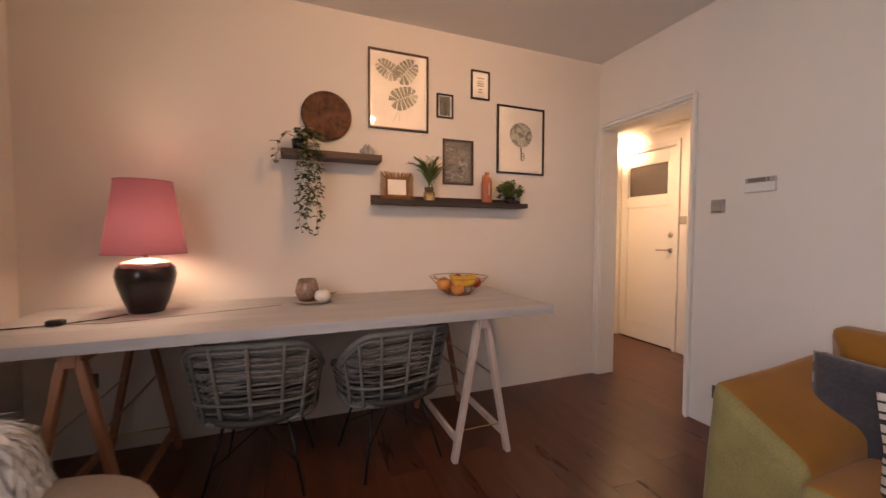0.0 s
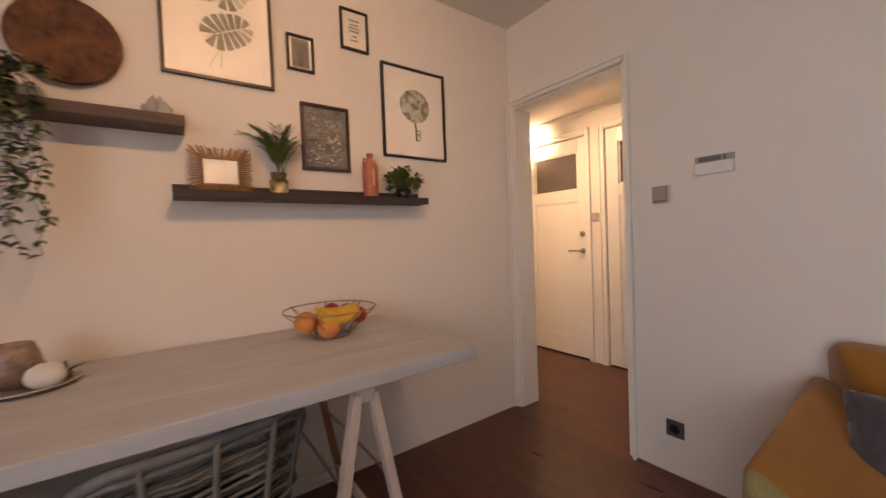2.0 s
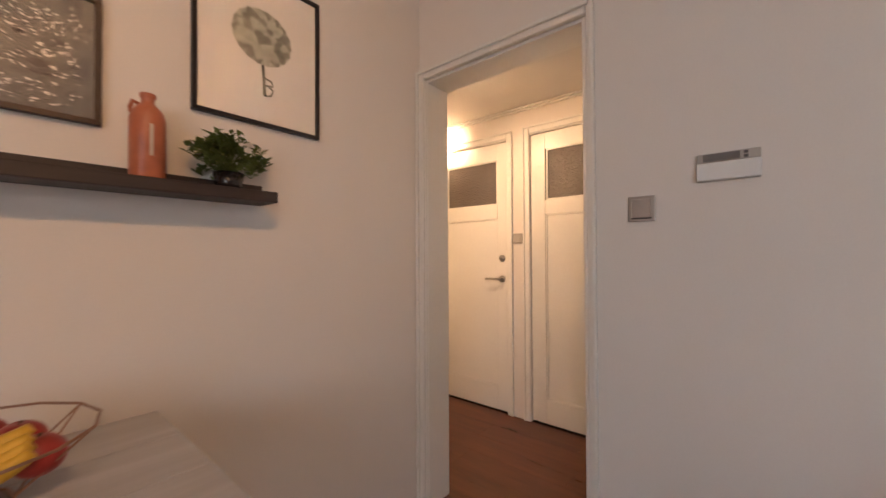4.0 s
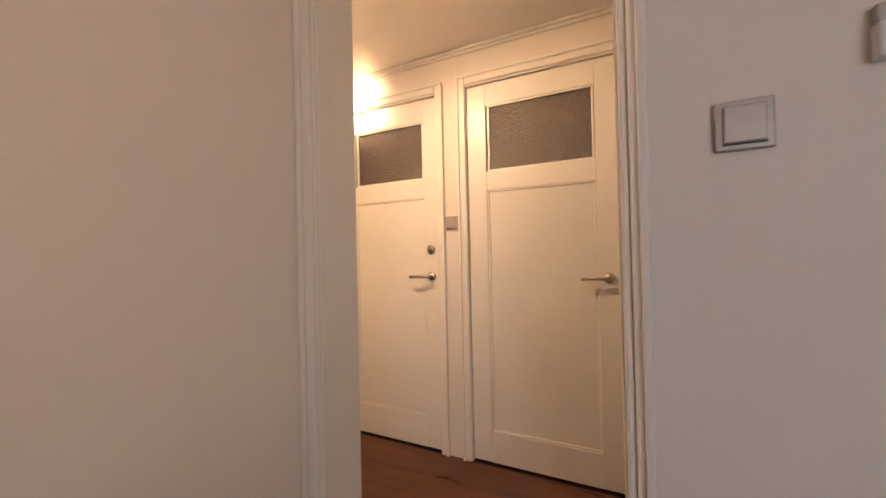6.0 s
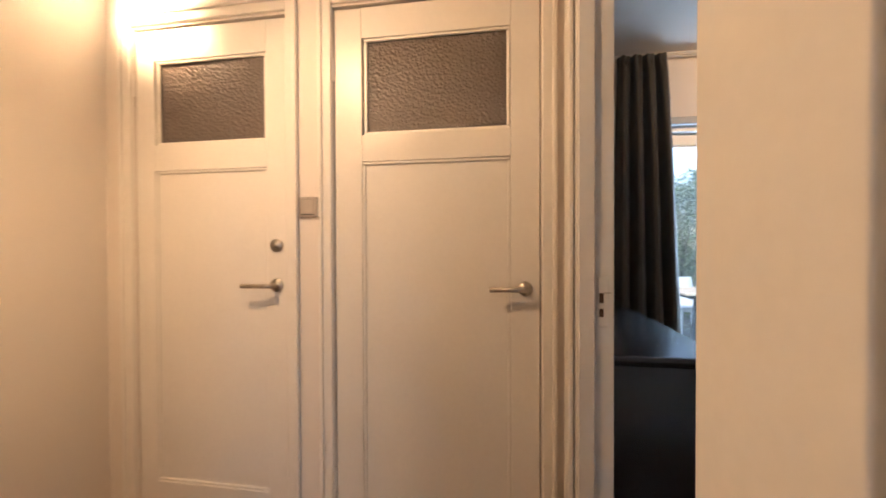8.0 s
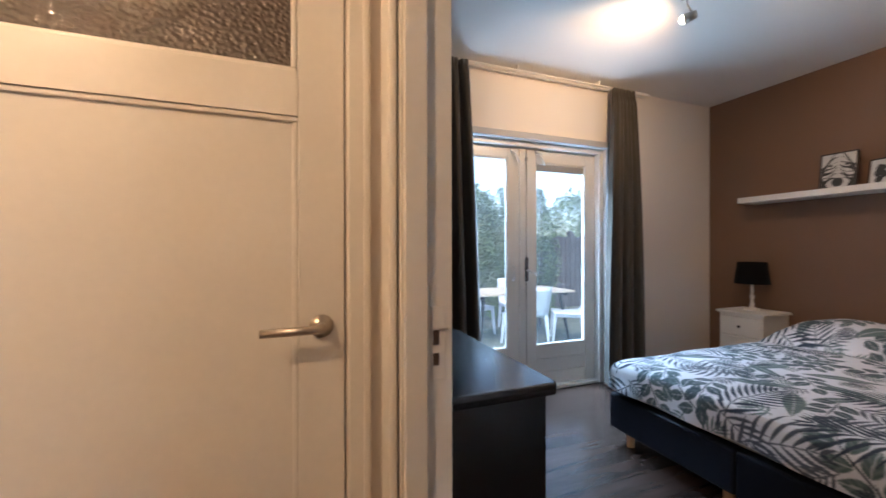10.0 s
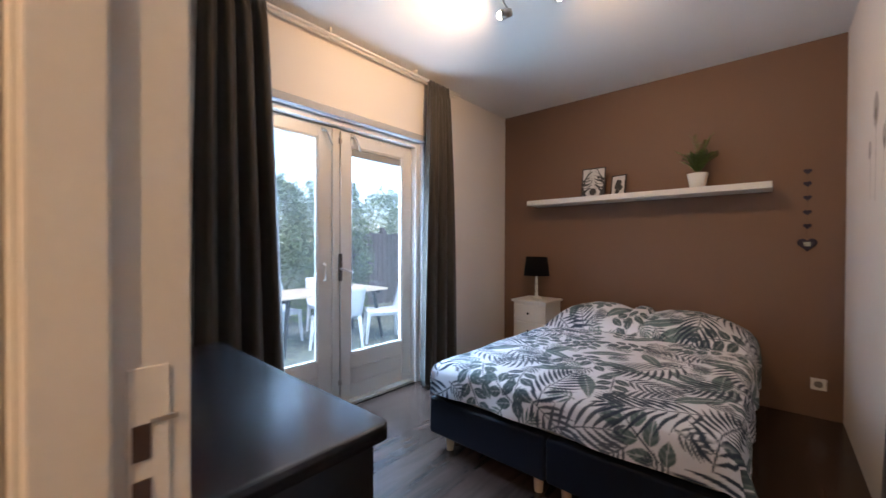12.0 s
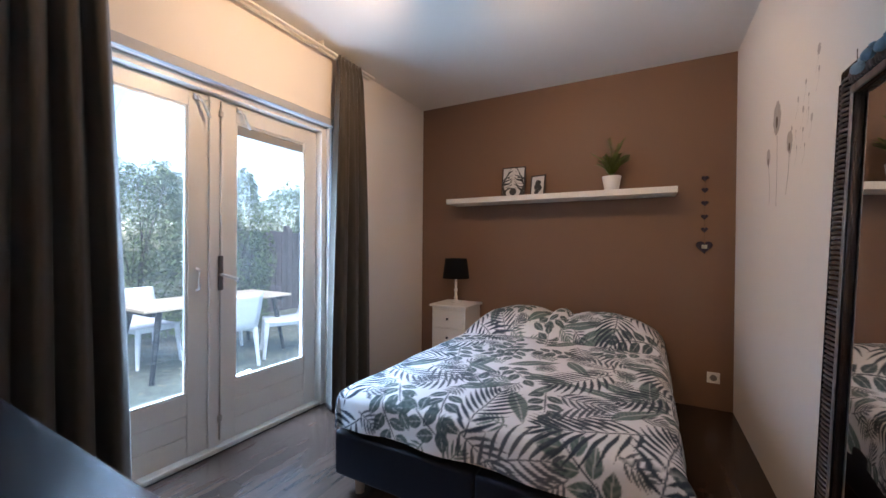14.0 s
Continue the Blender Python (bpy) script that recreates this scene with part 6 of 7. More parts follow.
def duvet():
    """Cover spread over mattress and pillows, hanging over foot and sides."""
    step = 0.0052
    xl, xr = BXL + 0.005, BXR - 0.010      # edges of the mattress
    sideL, sideR, foot = 0.235, 0.14, 0.150    # hang at the free side, the window side and the foot
    R = 0.060
    yh, yf = BYH + 0.02, BYF - 0.010
    wide, long_ = (xr - xl) + sideL + sideR, (yf - yh) + foot
    g, nvy = leaf_print(wide, long_, step)
    ny, nx = g.shape
    top = 0.512

    def edge(d):
        """Distance along the cloth past an edge to (outward, drop)."""
        if d <= -R:
            return d, 0.0
        s = d + R
        if s < R * math.pi / 2:
            a = s / R
            return -R + R * math.sin(a), R * (1 - math.cos(a))
        return 0.0, R + (s - R * math.pi / 2)

    bm_v, cols = [], []
    for j in range(ny):
        v = j * step
        y0 = yh + v
        for i in range(nx):
            u = i * step
            x0 = xl - sideL + u
            ex, dz = x0, 0.0
            if x0 < xl + R:
                o, q = edge(xl - x0)
                ex, dz = xl - o, q
            elif x0 > xr - R:
                o, q = edge(x0 - xr)
                ex, dz = xr + o, q
            ey = y0
            dzf = 0.0
            if y0 > yf - R:
                o, q = edge(y0 - yf)
                ey, dzf = yf + o, q
            drop = max(dz, dzf) if min(dz, dzf) < 0.02 else max(dz, dzf) + 0.10 * min(dz, dzf)
            both = min(dz, dzf)
            z = top - drop
            # crown of the cover and the two pillows under it
            cx = (ex - (xl + xr) / 2) / ((xr - xl) / 2)
            z += 0.022 * max(0, 1 - cx * cx) * (1 - 0.6 * max(0, (ey + 0.5)) / 0.6 if ey > -0.5 else 1)
            for px in (xl + 0.385, xr - 0.385):
                a = max(0, 1 - ((ex - px) / 0.385) ** 2) ** 0.62
                b = max(0, 1 - ((ey - (BYH + 0.30)) / 0.36) ** 2) ** 0.75
                z += 0.182 * a * b * (1 if dz < 0.03 else max(0, 1 - dz * 8))
            hang = max(dz, dzf)
            n1 = noise.noise(Vector((ex * 2.6, ey * 2.6, 1.3)))
            n2 = noise.noise(Vector((ex * 7.0 + 3, ey * 7.0, 4.1)))
            n3 = noise.noise(Vector((ex * 16, ey * 4 + 5, 2.0)))
            flat = 1.0 if hang < 0.02 else 0.3
            z += (0.012 * n1 + 0.007 * n2 + 0.003 * n3) * flat
            if hang > 0.02:
                k = min(1, hang / 0.15)
                if dz >= dzf:
                    s = -1 if x0 < (xl + xr) / 2 else 1
                    ex += s * (0.006 + 0.016 * k * (0.6 + math.sin(ey * 15 + 2 * n1)))
                else:
                    ey += 0.012 + 0.014 * k * (0.6 + math.sin(ex * 13 + 2 * n1))
                if both > 0.02:
                    ex -= 0.03 * k
                    ey += 0.02 * k
            bm_v.append((ex, ey, max(z, 0.012)))
            cols.append((float(g[j, i]), float(nvy[j, i]), 0.0, 1.0))
    faces = [(j * nx + i, j * nx + i + 1, (j + 1) * nx + i + 1, (j + 1) * nx + i) for j in range(ny - 1) for i in range(nx - 1)]
    me = bpy.data.meshes.new("cover")
    me.from_pydata(bm_v, [], faces)
    at = me.color_attributes.new("leaf_share", "FLOAT_COLOR", "POINT")
    at.data.foreach_set("color", np.array(cols, dtype=np.float32).ravel())
    me.polygons.foreach_set("use_smooth", [True] * len(faces))
    me.materials.append(duvet_material())
    d = thing("duvet", (0, 0, 0), "white cotton duvet with green and navy tropical leaves", "duvet")
    ob = new("cover", me)
    ob.parent = d
    return d


duvet()
for x in (BXL + 0.39, BXR - 0.395):
    pw = thing("pillow", (x, BYH + 0.28, 0.457), "white pillow under the duvet", "pillow")
    bm = bmesh.new()
    vs = ball(bm, (0, 0, 0.062), 1.0, 0.33, 0.22, 0.062, 3)
    part("casing", bm, STRIPEWHITE, pw)

# nightstand and lamp
ns = thing("nightstand", (4.855, -1.80, 0), "white painted nightstand with small drawers", "nightstand")
NT = 0.660
part("top", boxes((-0.190, -0.18, NT - 0.022, 0.190, 0.190, NT), bevel=0.005, seg=2), WHITEPAINT, ns)
part("carcass", boxes((-0.170, -0.17, 0.10, 0.170, 0.168, NT - 0.0225), bevel=0.003), WHITEPAINT, ns)
for j, (a, b) in enumerate(((0.455, 0.615), (0.285, 0.445), (0.115, 0.275))):
    d = part("drawer", boxes((-0.155, 0.1685, a, 0.155, 0.178, b), bevel=0.004), WHITEPAINT, ns)
    bm = bmesh.new()
    lathe(bm, [(0.0, 0.0), (0.006, 0.0), (0.006, 0.010), (0.012, 0.018), (0.0, 0.024)], seg=14)
    bmesh.ops.rotate(bm, verts=bm.verts, cent=(0, 0, 0), matrix=Matrix.Rotation(radians(-90), 3, "X"))
    bmesh.ops.translate(bm, verts=bm.verts, vec=(0, 0.1783, (a + b) / 2))
    part("knob", bm, BLACKMETAL, d, "small dark knob")
for sx in (-1, 1):
    for sy in (-1, 1):
        part("leg", boxes((sx * 0.15 - 0.02, sy * 0.148 - 0.02, 0.0, sx * 0.15 + 0.02, sy * 0.148 + 0.02, 0.0998), bevel=0.003), WHITEPAINT, ns)
nl = thing("table_lamp", (4.87, -1.81, NT + 0.0005), "bedside lamp with black shade and white turned stem", "table lamp")
part("stem", lathe(bmesh.new(), [(0.0, 0.0), (0.052, 0.0), (0.054, 0.010), (0.030, 0.022), (0.014, 0.035), (0.020, 0.052), (0.012, 0.068), (0.013, 0.10), (0.019, 0.12), (0.011, 0.14), (0.013, 0.18), (0.009, 0.215), (0.007, 0.30), (0.0, 0.30)], seg=28), WHITEPAINT, nl, "white turned stem")
part("shade", lathe(bmesh.new(), [(0.128, 0.232), (0.104, 0.420), (0.102, 0.420), (0.126, 0.232)], seg=44), BLACKSHADE, nl, "black drum shade", True)
part("carrier", boxes((-0.102, -0.002, 0.395, 0.102, 0.002, 0.399)), STEEL, nl)
part("carrier", rod(bmesh.new(), (0, 0, 0.30), (0, 0, 0.395), 0.003, seg=6), STEEL, nl)

# shelf on the brown wall
bs = thing("wall_shelf", (0, 0, 0), "long white floating shelf on the brown wall", "shelf")
part("board", boxes((3.075, -2.006, 1.597, 4.955, -1.755, 1.645), bevel=0.003), WHITEPAINT, bs)
SZ = 1.6455


def small_frame(at, turn, w_, h_, label, art):
    f = thing("photo_frame", at, label, "picture frame", turn=turn)
    lean = Matrix.Rotation(radians(8), 4, "X")
    t = 0.010
    for nm, a in (("rail", (-w_ / 2, -0.006, 0, w_ / 2, 0.006, t)), ("rail", (-w_ / 2, -0.006, h_ - t, w_ / 2, 0.006, h_)), ("stile", (-w_ / 2, -0.006, t, -w_ / 2 + t, 0.006, h_ - t)), ("stile", (w_ / 2 - t, -0.006, t, w_ / 2, 0.006, h_ - t))):
        bm = boxes(a, bevel=0.0015)
        bmesh.ops.transform(bm, verts=bm.verts, matrix=lean)
        part(nm, bm, FRAMEBLACK, f)
    bm = boxes((-w_ / 2 + t, -0.003, t, w_ / 2 - t, 0.001, h_ - t))
    bmesh.ops.transform(bm, verts=bm.verts, matrix=lean)
    part("paper", bm, PAPER, f)
    bm = art(w_ - 2 * t, h_ - 2 * t)
    bmesh.ops.transform(bm, verts=bm.verts, matrix=lean @ Matrix.Translation((0, 0.0016, t)))
    part("print", bm, PHOTODARK, f, "black and white animal print")
    return f


def stripes(w_, h_):
    """Zebra face: bands that arch round the muzzle."""
    bm = bmesh.new()
    for s in (-1, 1):
        for k in range(8):
            g = k / 7
            pts_a, pts_b = [], []
            for i in range(9):
                f = i / 8
                x = s * w_ * (0.05 + 0.44 * f)
                zc = h_ * (0.22 + 0.66 * g + 0.30 * (0.35 - f) * (0.4 + g) + 0.05 * math.sin(5 * f + k))
                th_ = h_ * (0.018 + 0.036 * f) * (0.6 + 0.4 * math.sin(2.1 * k + s))
                pts_a.append((x, 0, min(h_ * 0.99, max(h_ * 0.01, zc + th_))))
                pts_b.append((x, 0, min(h_ * 0.985, max(h_ * 0.005, zc - th_))))
            for i in range(8):
                poly(bm, (pts_b[i], pts_b[i + 1], pts_a[i + 1], pts_a[i]))
        poly(bm, [(s * w_ * (0.24 + 0.06 * math.cos(a * math.pi / 8)), 0.0003, h_ * (0.66 + 0.035 * math.sin(a * math.pi / 8))) for a in range(16)])
        poly(bm, [(s * w_ * 0.28, 0.0004, h_ * 0.005), (s * w_ * 0.495, 0.0004, h_ * 0.005), (s * w_ * 0.495, 0.0004, h_ * 0.42), (s * w_ * 0.40, 0.0004, h_ * 0.22)])
    poly(bm, [(w_ * 0.17 * math.cos(a * math.pi / 10), 0.0002, h_ * 0.15 + h_ * 0.13 * math.sin(a * math.pi / 10)) for a in range(20)])
    return bm


def blot(w_, h_):
    bm = bmesh.new()
    rnd = random.Random(4)
    for cx, cz, r in ((0.0, 0.62, 0.26), (-0.14, 0.36, 0.22), (0.15, 0.40, 0.18), (0.05, 0.16, 0.20)):
        poly(bm, [(w_ * (cx + r * rnd.uniform(0.75, 1.1) * math.cos(a * math.pi / 9)), 0.0003 * r, h_ * (cz + r * 0.8 * rnd.uniform(0.75, 1.1) * math.sin(a * math.pi / 9))) for a in range(18)])
    return bm


small_frame((4.335, -1.865, SZ + 0.001), 0, 0.215, 0.276, "black framed zebra print leaning on the shelf", stripes)
small_frame((4.120, -1.885, SZ + 0.001), -14, 0.138, 0.185, "small black framed animal photo on the shelf", blot)

pt = thing("potted_palm", (3.52, -1.87, SZ), "small green palm in a white pot", "plant")
part("pot", lathe(bmesh.new(), [(0.0, 0.0), (0.050, 0.0), (0.052, 0.004), (0.072, 0.118), (0.068, 0.118), (0.060, 0.095), (0.0, 0.092)], seg=32), WHITEPLASTIC, pt, "white tapered pot", True)
part("soil", lathe(bmesh.new(), [(0.060, 0.0955), (0.0, 0.099)], seg=20), STEM, pt)


palm(pt, (0, 0, 0.095), 0.24, 34, 0.115, 0.052, 3, LEAF)
palm(pt, (-0.01, 0, 0.095), 0.40, 5, 0.15, 0.050, 8, LEAF)

# string of hearts
hs = thing("heart_garland", (2.888, BY0 + 0.0005, 0), "string of dark purple hearts on the brown wall", "garland")


def heart(r, z, depth=0.010):
    bm = bmesh.new()
    pts = []
    for k in range(28):
        a = 2 * math.pi * k / 28
        x = 16 * math.sin(a) ** 3 / 17
        y = (13 * math.cos(a) - 5 * math.cos(2 * a) - 2 * math.cos(3 * a) - math.cos(4 * a)) / 17
        pts.append((x * r, 0.002, z + y * r))
    f = poly(bm, pts)
    ex = bmesh.ops.extrude_face_region(bm, geom=[f])
    vs = [v for v in ex["geom"] if isinstance(v, bmesh.types.BMVert)]
    bmesh.ops.translate(bm, verts=vs, vec=(0, depth, 0))
    bmesh.ops.scale(bm, verts=vs, vec=(0.8, 1, 1), space=Matrix.Translation((0, 0, 0)))
    return bm


for z in (1.722, 1.634, 1.536, 1.434, 1.337):
    part("heart", heart(0.024, z), HEART, hs)
part("large_heart", heart(0.056, 1.210, 0.014), HEART, hs, "larger heart with a small picture")
part("inset", boxes((-0.018, 0.0165, 1.195, 0.018, 0.0175, 1.225)), INKPALE, hs)
part("thread", rod(bmesh.new(), (0, 0.004, 1.25), (0, 0.004, 1.74), 0.0008, seg=5), STEM, hs)

# dandelion decals on the white wall
dd = thing("dandelion_decal", (BX0 + 0.0004, 0, 0), "grey dandelion wall decal with floating seeds", "wall decal")


def puff(y, z, r, squash=1.25, mat=DECAL, jag=0.12, seed=1, x=0.001):
    rnd = random.Random(seed)
    bm = bmesh.new()
    poly(bm, [(x, y + r * (1 + rnd.uniform(-jag, jag)) * math.cos(-2 * math.pi * k / 30), z + squash * r * (1 + rnd.uniform(-jag, jag)) * math.sin(-2 * math.pi * k / 30)) for k in range(30)])
    return bm


def stalk(y0, z0, y1, z1, w_, x=0.0014):
    bm = bmesh.new()
    n = 8
    for k in range(n):
        f0, f1 = k / n, (k + 1) / n
        q = lambda f: (y0 + (y1 - y0) * f + 0.012 * math.sin(math.pi * f), z0 + (z1 - z0) * f)
        a, b = q(f0), q(f1)
        poly(bm, [(x, a[0] + w_, a[1]), (x, a[0] - w_, a[1]), (x, b[0] - w_, b[1]), (x, b[0] + w_, b[1])])
    return bm


def far(y):
    return 1.427 - (1.377 - y) * 1.1215


def up(z):
    return 1.194 + (z - 1.194) * 1.1215


for k, (y, z, r, yb, zb) in enumerate(((-0.80, 1.775, 0.062, -0.80, 1.385), (-0.93, 1.625, 0.036, -0.905, 1.405), (-0.625, 1.625, 0.040, -0.665, 1.42))):
    y, z, yb, zb = far(y), up(z), far(yb), up(zb)
    part("seed_head", puff(y, z, r, 1.25, DECAL, 0.14, k), DECAL, dd, "pale fluffy seed head")
    part("seed_core", puff(y, z - 0.02, r * 0.28, 1.6, DECALDARK, 0.05, k, 0.0018), DECALDARK, dd, "dark core")
    part("stalk", stalk(y, z - 0.02, yb, zb, 0.0022), DECALDARK, dd)
seeds = ((-0.335, 1.865, 0.024), (-0.45, 1.80, 0.014), (-0.53, 1.765, 0.014), (-0.42, 1.745, 0.010), (-0.33, 1.80, 0.012), (-0.475, 1.71, 0.016), (-0.42, 1.695, 0.009), (-0.60, 1.675, 0.014), (-0.55, 1.65, 0.008), (-0.475, 1.635, 0.012), (-0.39, 1.655, 0.017), (-0.54, 1.585, 0.010), (-0.455, 1.575, 0.010), (-0.61, 1.585, 0.008))
for k, (y, z, r) in enumerate(seeds):
    y, z = far(y), up(z)
    part("seed", puff(y, z, r * 0.72, 1.2, DECAL, 0.3, k + 20), DECAL, dd)
    part("seed_stem", stalk(y, z, y - 0.03, z - 0.075, 0.0012), DECAL, dd)

# leaning mirror
mr = thing("floor_mirror", (BX0 + 0.065, -0.195, 0.0), "tall leaning mirror in an ornate black ribbed frame", "mirror")
MH, MW, LEANM = 1.745, 0.74, -1.9
tilt = Matrix.Rotation(radians(LEANM), 4, "Y")
fw = 0.105


def tipped(bm):
    bmesh.ops.transform(bm, verts=bm.verts, matrix=tilt)
    return bm


part("glass", tipped(boxes((0.012, fw - 0.01, fw - 0.01, 0.016, MW - fw + 0.01, MH - fw + 0.01))), MIRROR, mr, "mirror glass")
part("backing", tipped(boxes((-0.002, 0.02, 0.02, 0.0115, MW - 0.02, MH - 0.02))), DRESSER, mr)
for nm, a in (("stile", (0.0, 0.0, 0.0, 0.030, fw, MH)), ("stile", (0.0, MW - fw, 0.0, 0.030, MW, MH)), ("rail", (0.0, fw + 0.0005, 0.0, 0.030, MW - fw - 0.0005, fw)), ("rail", (0.0, fw + 0.0005, MH - fw, 0.030, MW - fw - 0.0005, MH))):
    part(nm, tipped(boxes(a, bevel=0.010, seg=3)), ORNATE, mr)
for y0 in (0.0, MW - fw):
    part("outer_bead", tipped(tube(bmesh.new(), [(0.026, y0 + (0.009 if y0 == 0 else fw - 0.009), z * MH / 40) for z in range(1, 40)], 0.008, 8)), ORNATE, mr)
    part("inner_lip", tipped(boxes((0.0302, y0 + (fw - 0.018 if y0 == 0 else 0.002), fw - 0.02, 0.0335, y0 + (fw - 0.002 if y0 == 0 else 0.018), MH - fw + 0.02), bevel=0.0012)), SILVERLIP, mr, "worn silver inner lip")
    for k in range(110):
        z = 0.045 + k * (MH - 0.09) / 109
        bm = bmesh.new()
        tube(bm, [(0.027, y0 + 0.018, z), (0.033, y0 + 0.030, z + 0.001), (0.035, y0 + 0.052, z + 0.002), (0.033, y0 + 0.074, z + 0.001), (0.027, y0 + 0.086, z)], 0.0046, 6)
        part("rib", tipped(bm), RIBSILVER, mr)
for z0 in (0.0, MH - fw):
    part("inner_lip", tipped(boxes((0.0302, fw - 0.004, z0 + (fw - 0.026 if z0 == 0 else 0.004), 0.040, MW - fw + 0.004, z0 + (fw - 0.004 if z0 == 0 else 0.026)), bevel=0.004, seg=2)), SILVERLIP, mr, "worn silver inner lip")
    for k in range(34):
        y = fw + 0.004 + k * (MW - 2 * fw - 0.008) / 33
        bm = bmesh.new()
        tube(bm, [(0.029, y, z0 + 0.024), (0.039, y, z0 + 0.034), (0.043, y, z0 + 0.050), (0.039, y, z0 + 0.066), (0.029, y, z0 + 0.076)], 0.0050, 6)
        part("rib", tipped(bm), RIBSILVER, mr)
od = thing("hanging_ornament", (BX0 + 0.085, 0.055, 1.665), "pale blue bird ornaments hung on the mirror", "ornament")
for k, (y, z, c_) in enumerate(((0.0, 0.0, CANDLE), (0.055, 0.012, BLUEORN), (0.12, 0.005, BLUEORN))):
    bm = bmesh.new()
    ball(bm, (0.0, y, z), 0.021, 0.6, 1.25, 0.72, 2)
    ball(bm, (0.0, y + 0.026, z + 0.009), 0.010, 1, 1, 1, 1)
    part("bird", bm, BLUEORN if k != 0 else material("pale_blue_feather", (0.30, 0.42, 0.50), 0.6, vary=0.2), od)
part("cord", tube(bmesh.new(), [(-0.01, -0.03, 0.06), (0, 0.0, 0.018), (0, 0.055, 0.03), (0, 0.12, 0.02), (-0.01, 0.17, 0.06)], 0.0012, 5), STEM, od)

# ceiling spots
sp = thing("ceiling_spotlight", (0, 0, 0), "brushed steel ceiling bar with three lit spots", "ceiling lamp")
part("rose", lathe(bmesh.new(), [(0.0, 2.596), (0.045, 2.597), (0.052, 2.605), (0.052, 2.6295), (0.0, 2.6297)], at=(3.99, -0.215, 0), seg=32), STEEL, sp)
part("bar", tube(bmesh.new(), [(4.23, -0.104, 2.583), (3.99, -0.215, 2.588), (3.73, -0.335, 2.583)], 0.008, 10), STEEL, sp)
for at_, aim, bar_at in (((4.156, -0.054, 2.432), (5.37, 0.30, 2.42), (4.205, -0.116)), ((3.914, -0.165, 2.488), (3.3, -1.5, 2.2), (3.955, -0.231)), ((3.715, -0.290, 2.488), (4.6, 1.0, 2.0), (3.75, -0.326))):
    a = Vector(at_)
    d = (Vector(aim) - a).normalized()
    bar_pt = Vector((*bar_at, 2.583))
    part("arm", tube(bmesh.new(), [bar_pt, (bar_pt + a) / 2 + Vector((0, 0, 0.015)), a - d * 0.03], 0.005, 8), STEEL, sp)
    bm = bmesh.new()
    rod(bm, a - d * 0.040, a + d * 0.012, 0.020, 0.028, seg=20)
    part("head", bm, STEEL, sp, "brushed steel spot head", True)
    bm = bmesh.new()
    ball(bm, a + d * 0.020, 0.022, 1, 1, 1, 2)
    part("lamp_glass", bm, BULB, sp, "lit bulb")


# ---- garden ----
GZ = -0.15
bm = bmesh.new()
n = 60
g = [[bm.verts.new((5.575 + 90 * (i / n) ** 2.2, -60 + 120 * j / n, GZ + 0.03 * noise.noise(Vector((i * 0.9, j * 0.9, 0))) * min(1, i / 6))) for j in range(n + 1)] for i in range(n + 1)]
for i in range(n):
    for j in range(n):
        bm.faces.new((g[i][j], g[i + 1][j], g[i + 1][j + 1], g[i][j + 1]))
fixed(part("ground", bm, GRASS), "damp mossy garden ground with leaf litter", "ground")
bm = bmesh.new()
for s in (-1, 1):
    box(bm, -80, -70 if s < 0 else 4.5, GZ - 0.4, 5.574, -3.4 if s < 0 else 70, GZ)
box(bm, -80, -3.4, GZ - 0.4, -1.6, 4.5, GZ)
fixed(part("ground_behind", bm, GRASS), "plain ground around the house", "ground")

gt = thing("garden_table", (7.74, -1.14, GZ), "pale slatted wooden garden table on dark legs", "garden table")
for k in range(6):
    x = -0.40 + k * 0.134
    part("slat", boxes((x, -0.82, 0.695, x + 0.128, 0.82, 0.722), bevel=0.003), TEAK, gt)
part("apron", boxes((-0.36, -0.74, 0.645, 0.36, -0.70, 0.6945), bevel=0.003), BLACKMETAL, gt)
part("apron", boxes((-0.36, 0.70, 0.645, 0.36, 0.74, 0.6945), bevel=0.003), BLACKMETAL, gt)
for sx in (-1, 1):
    for sy in (-1, 1):
        part("leg", rod(bmesh.new(), (sx * 0.36, sy * 0.74, 0.0), (sx * 0.28, sy * 0.64, 0.69), 0.022, 0.030, seg=8), BLACKMETAL, gt)


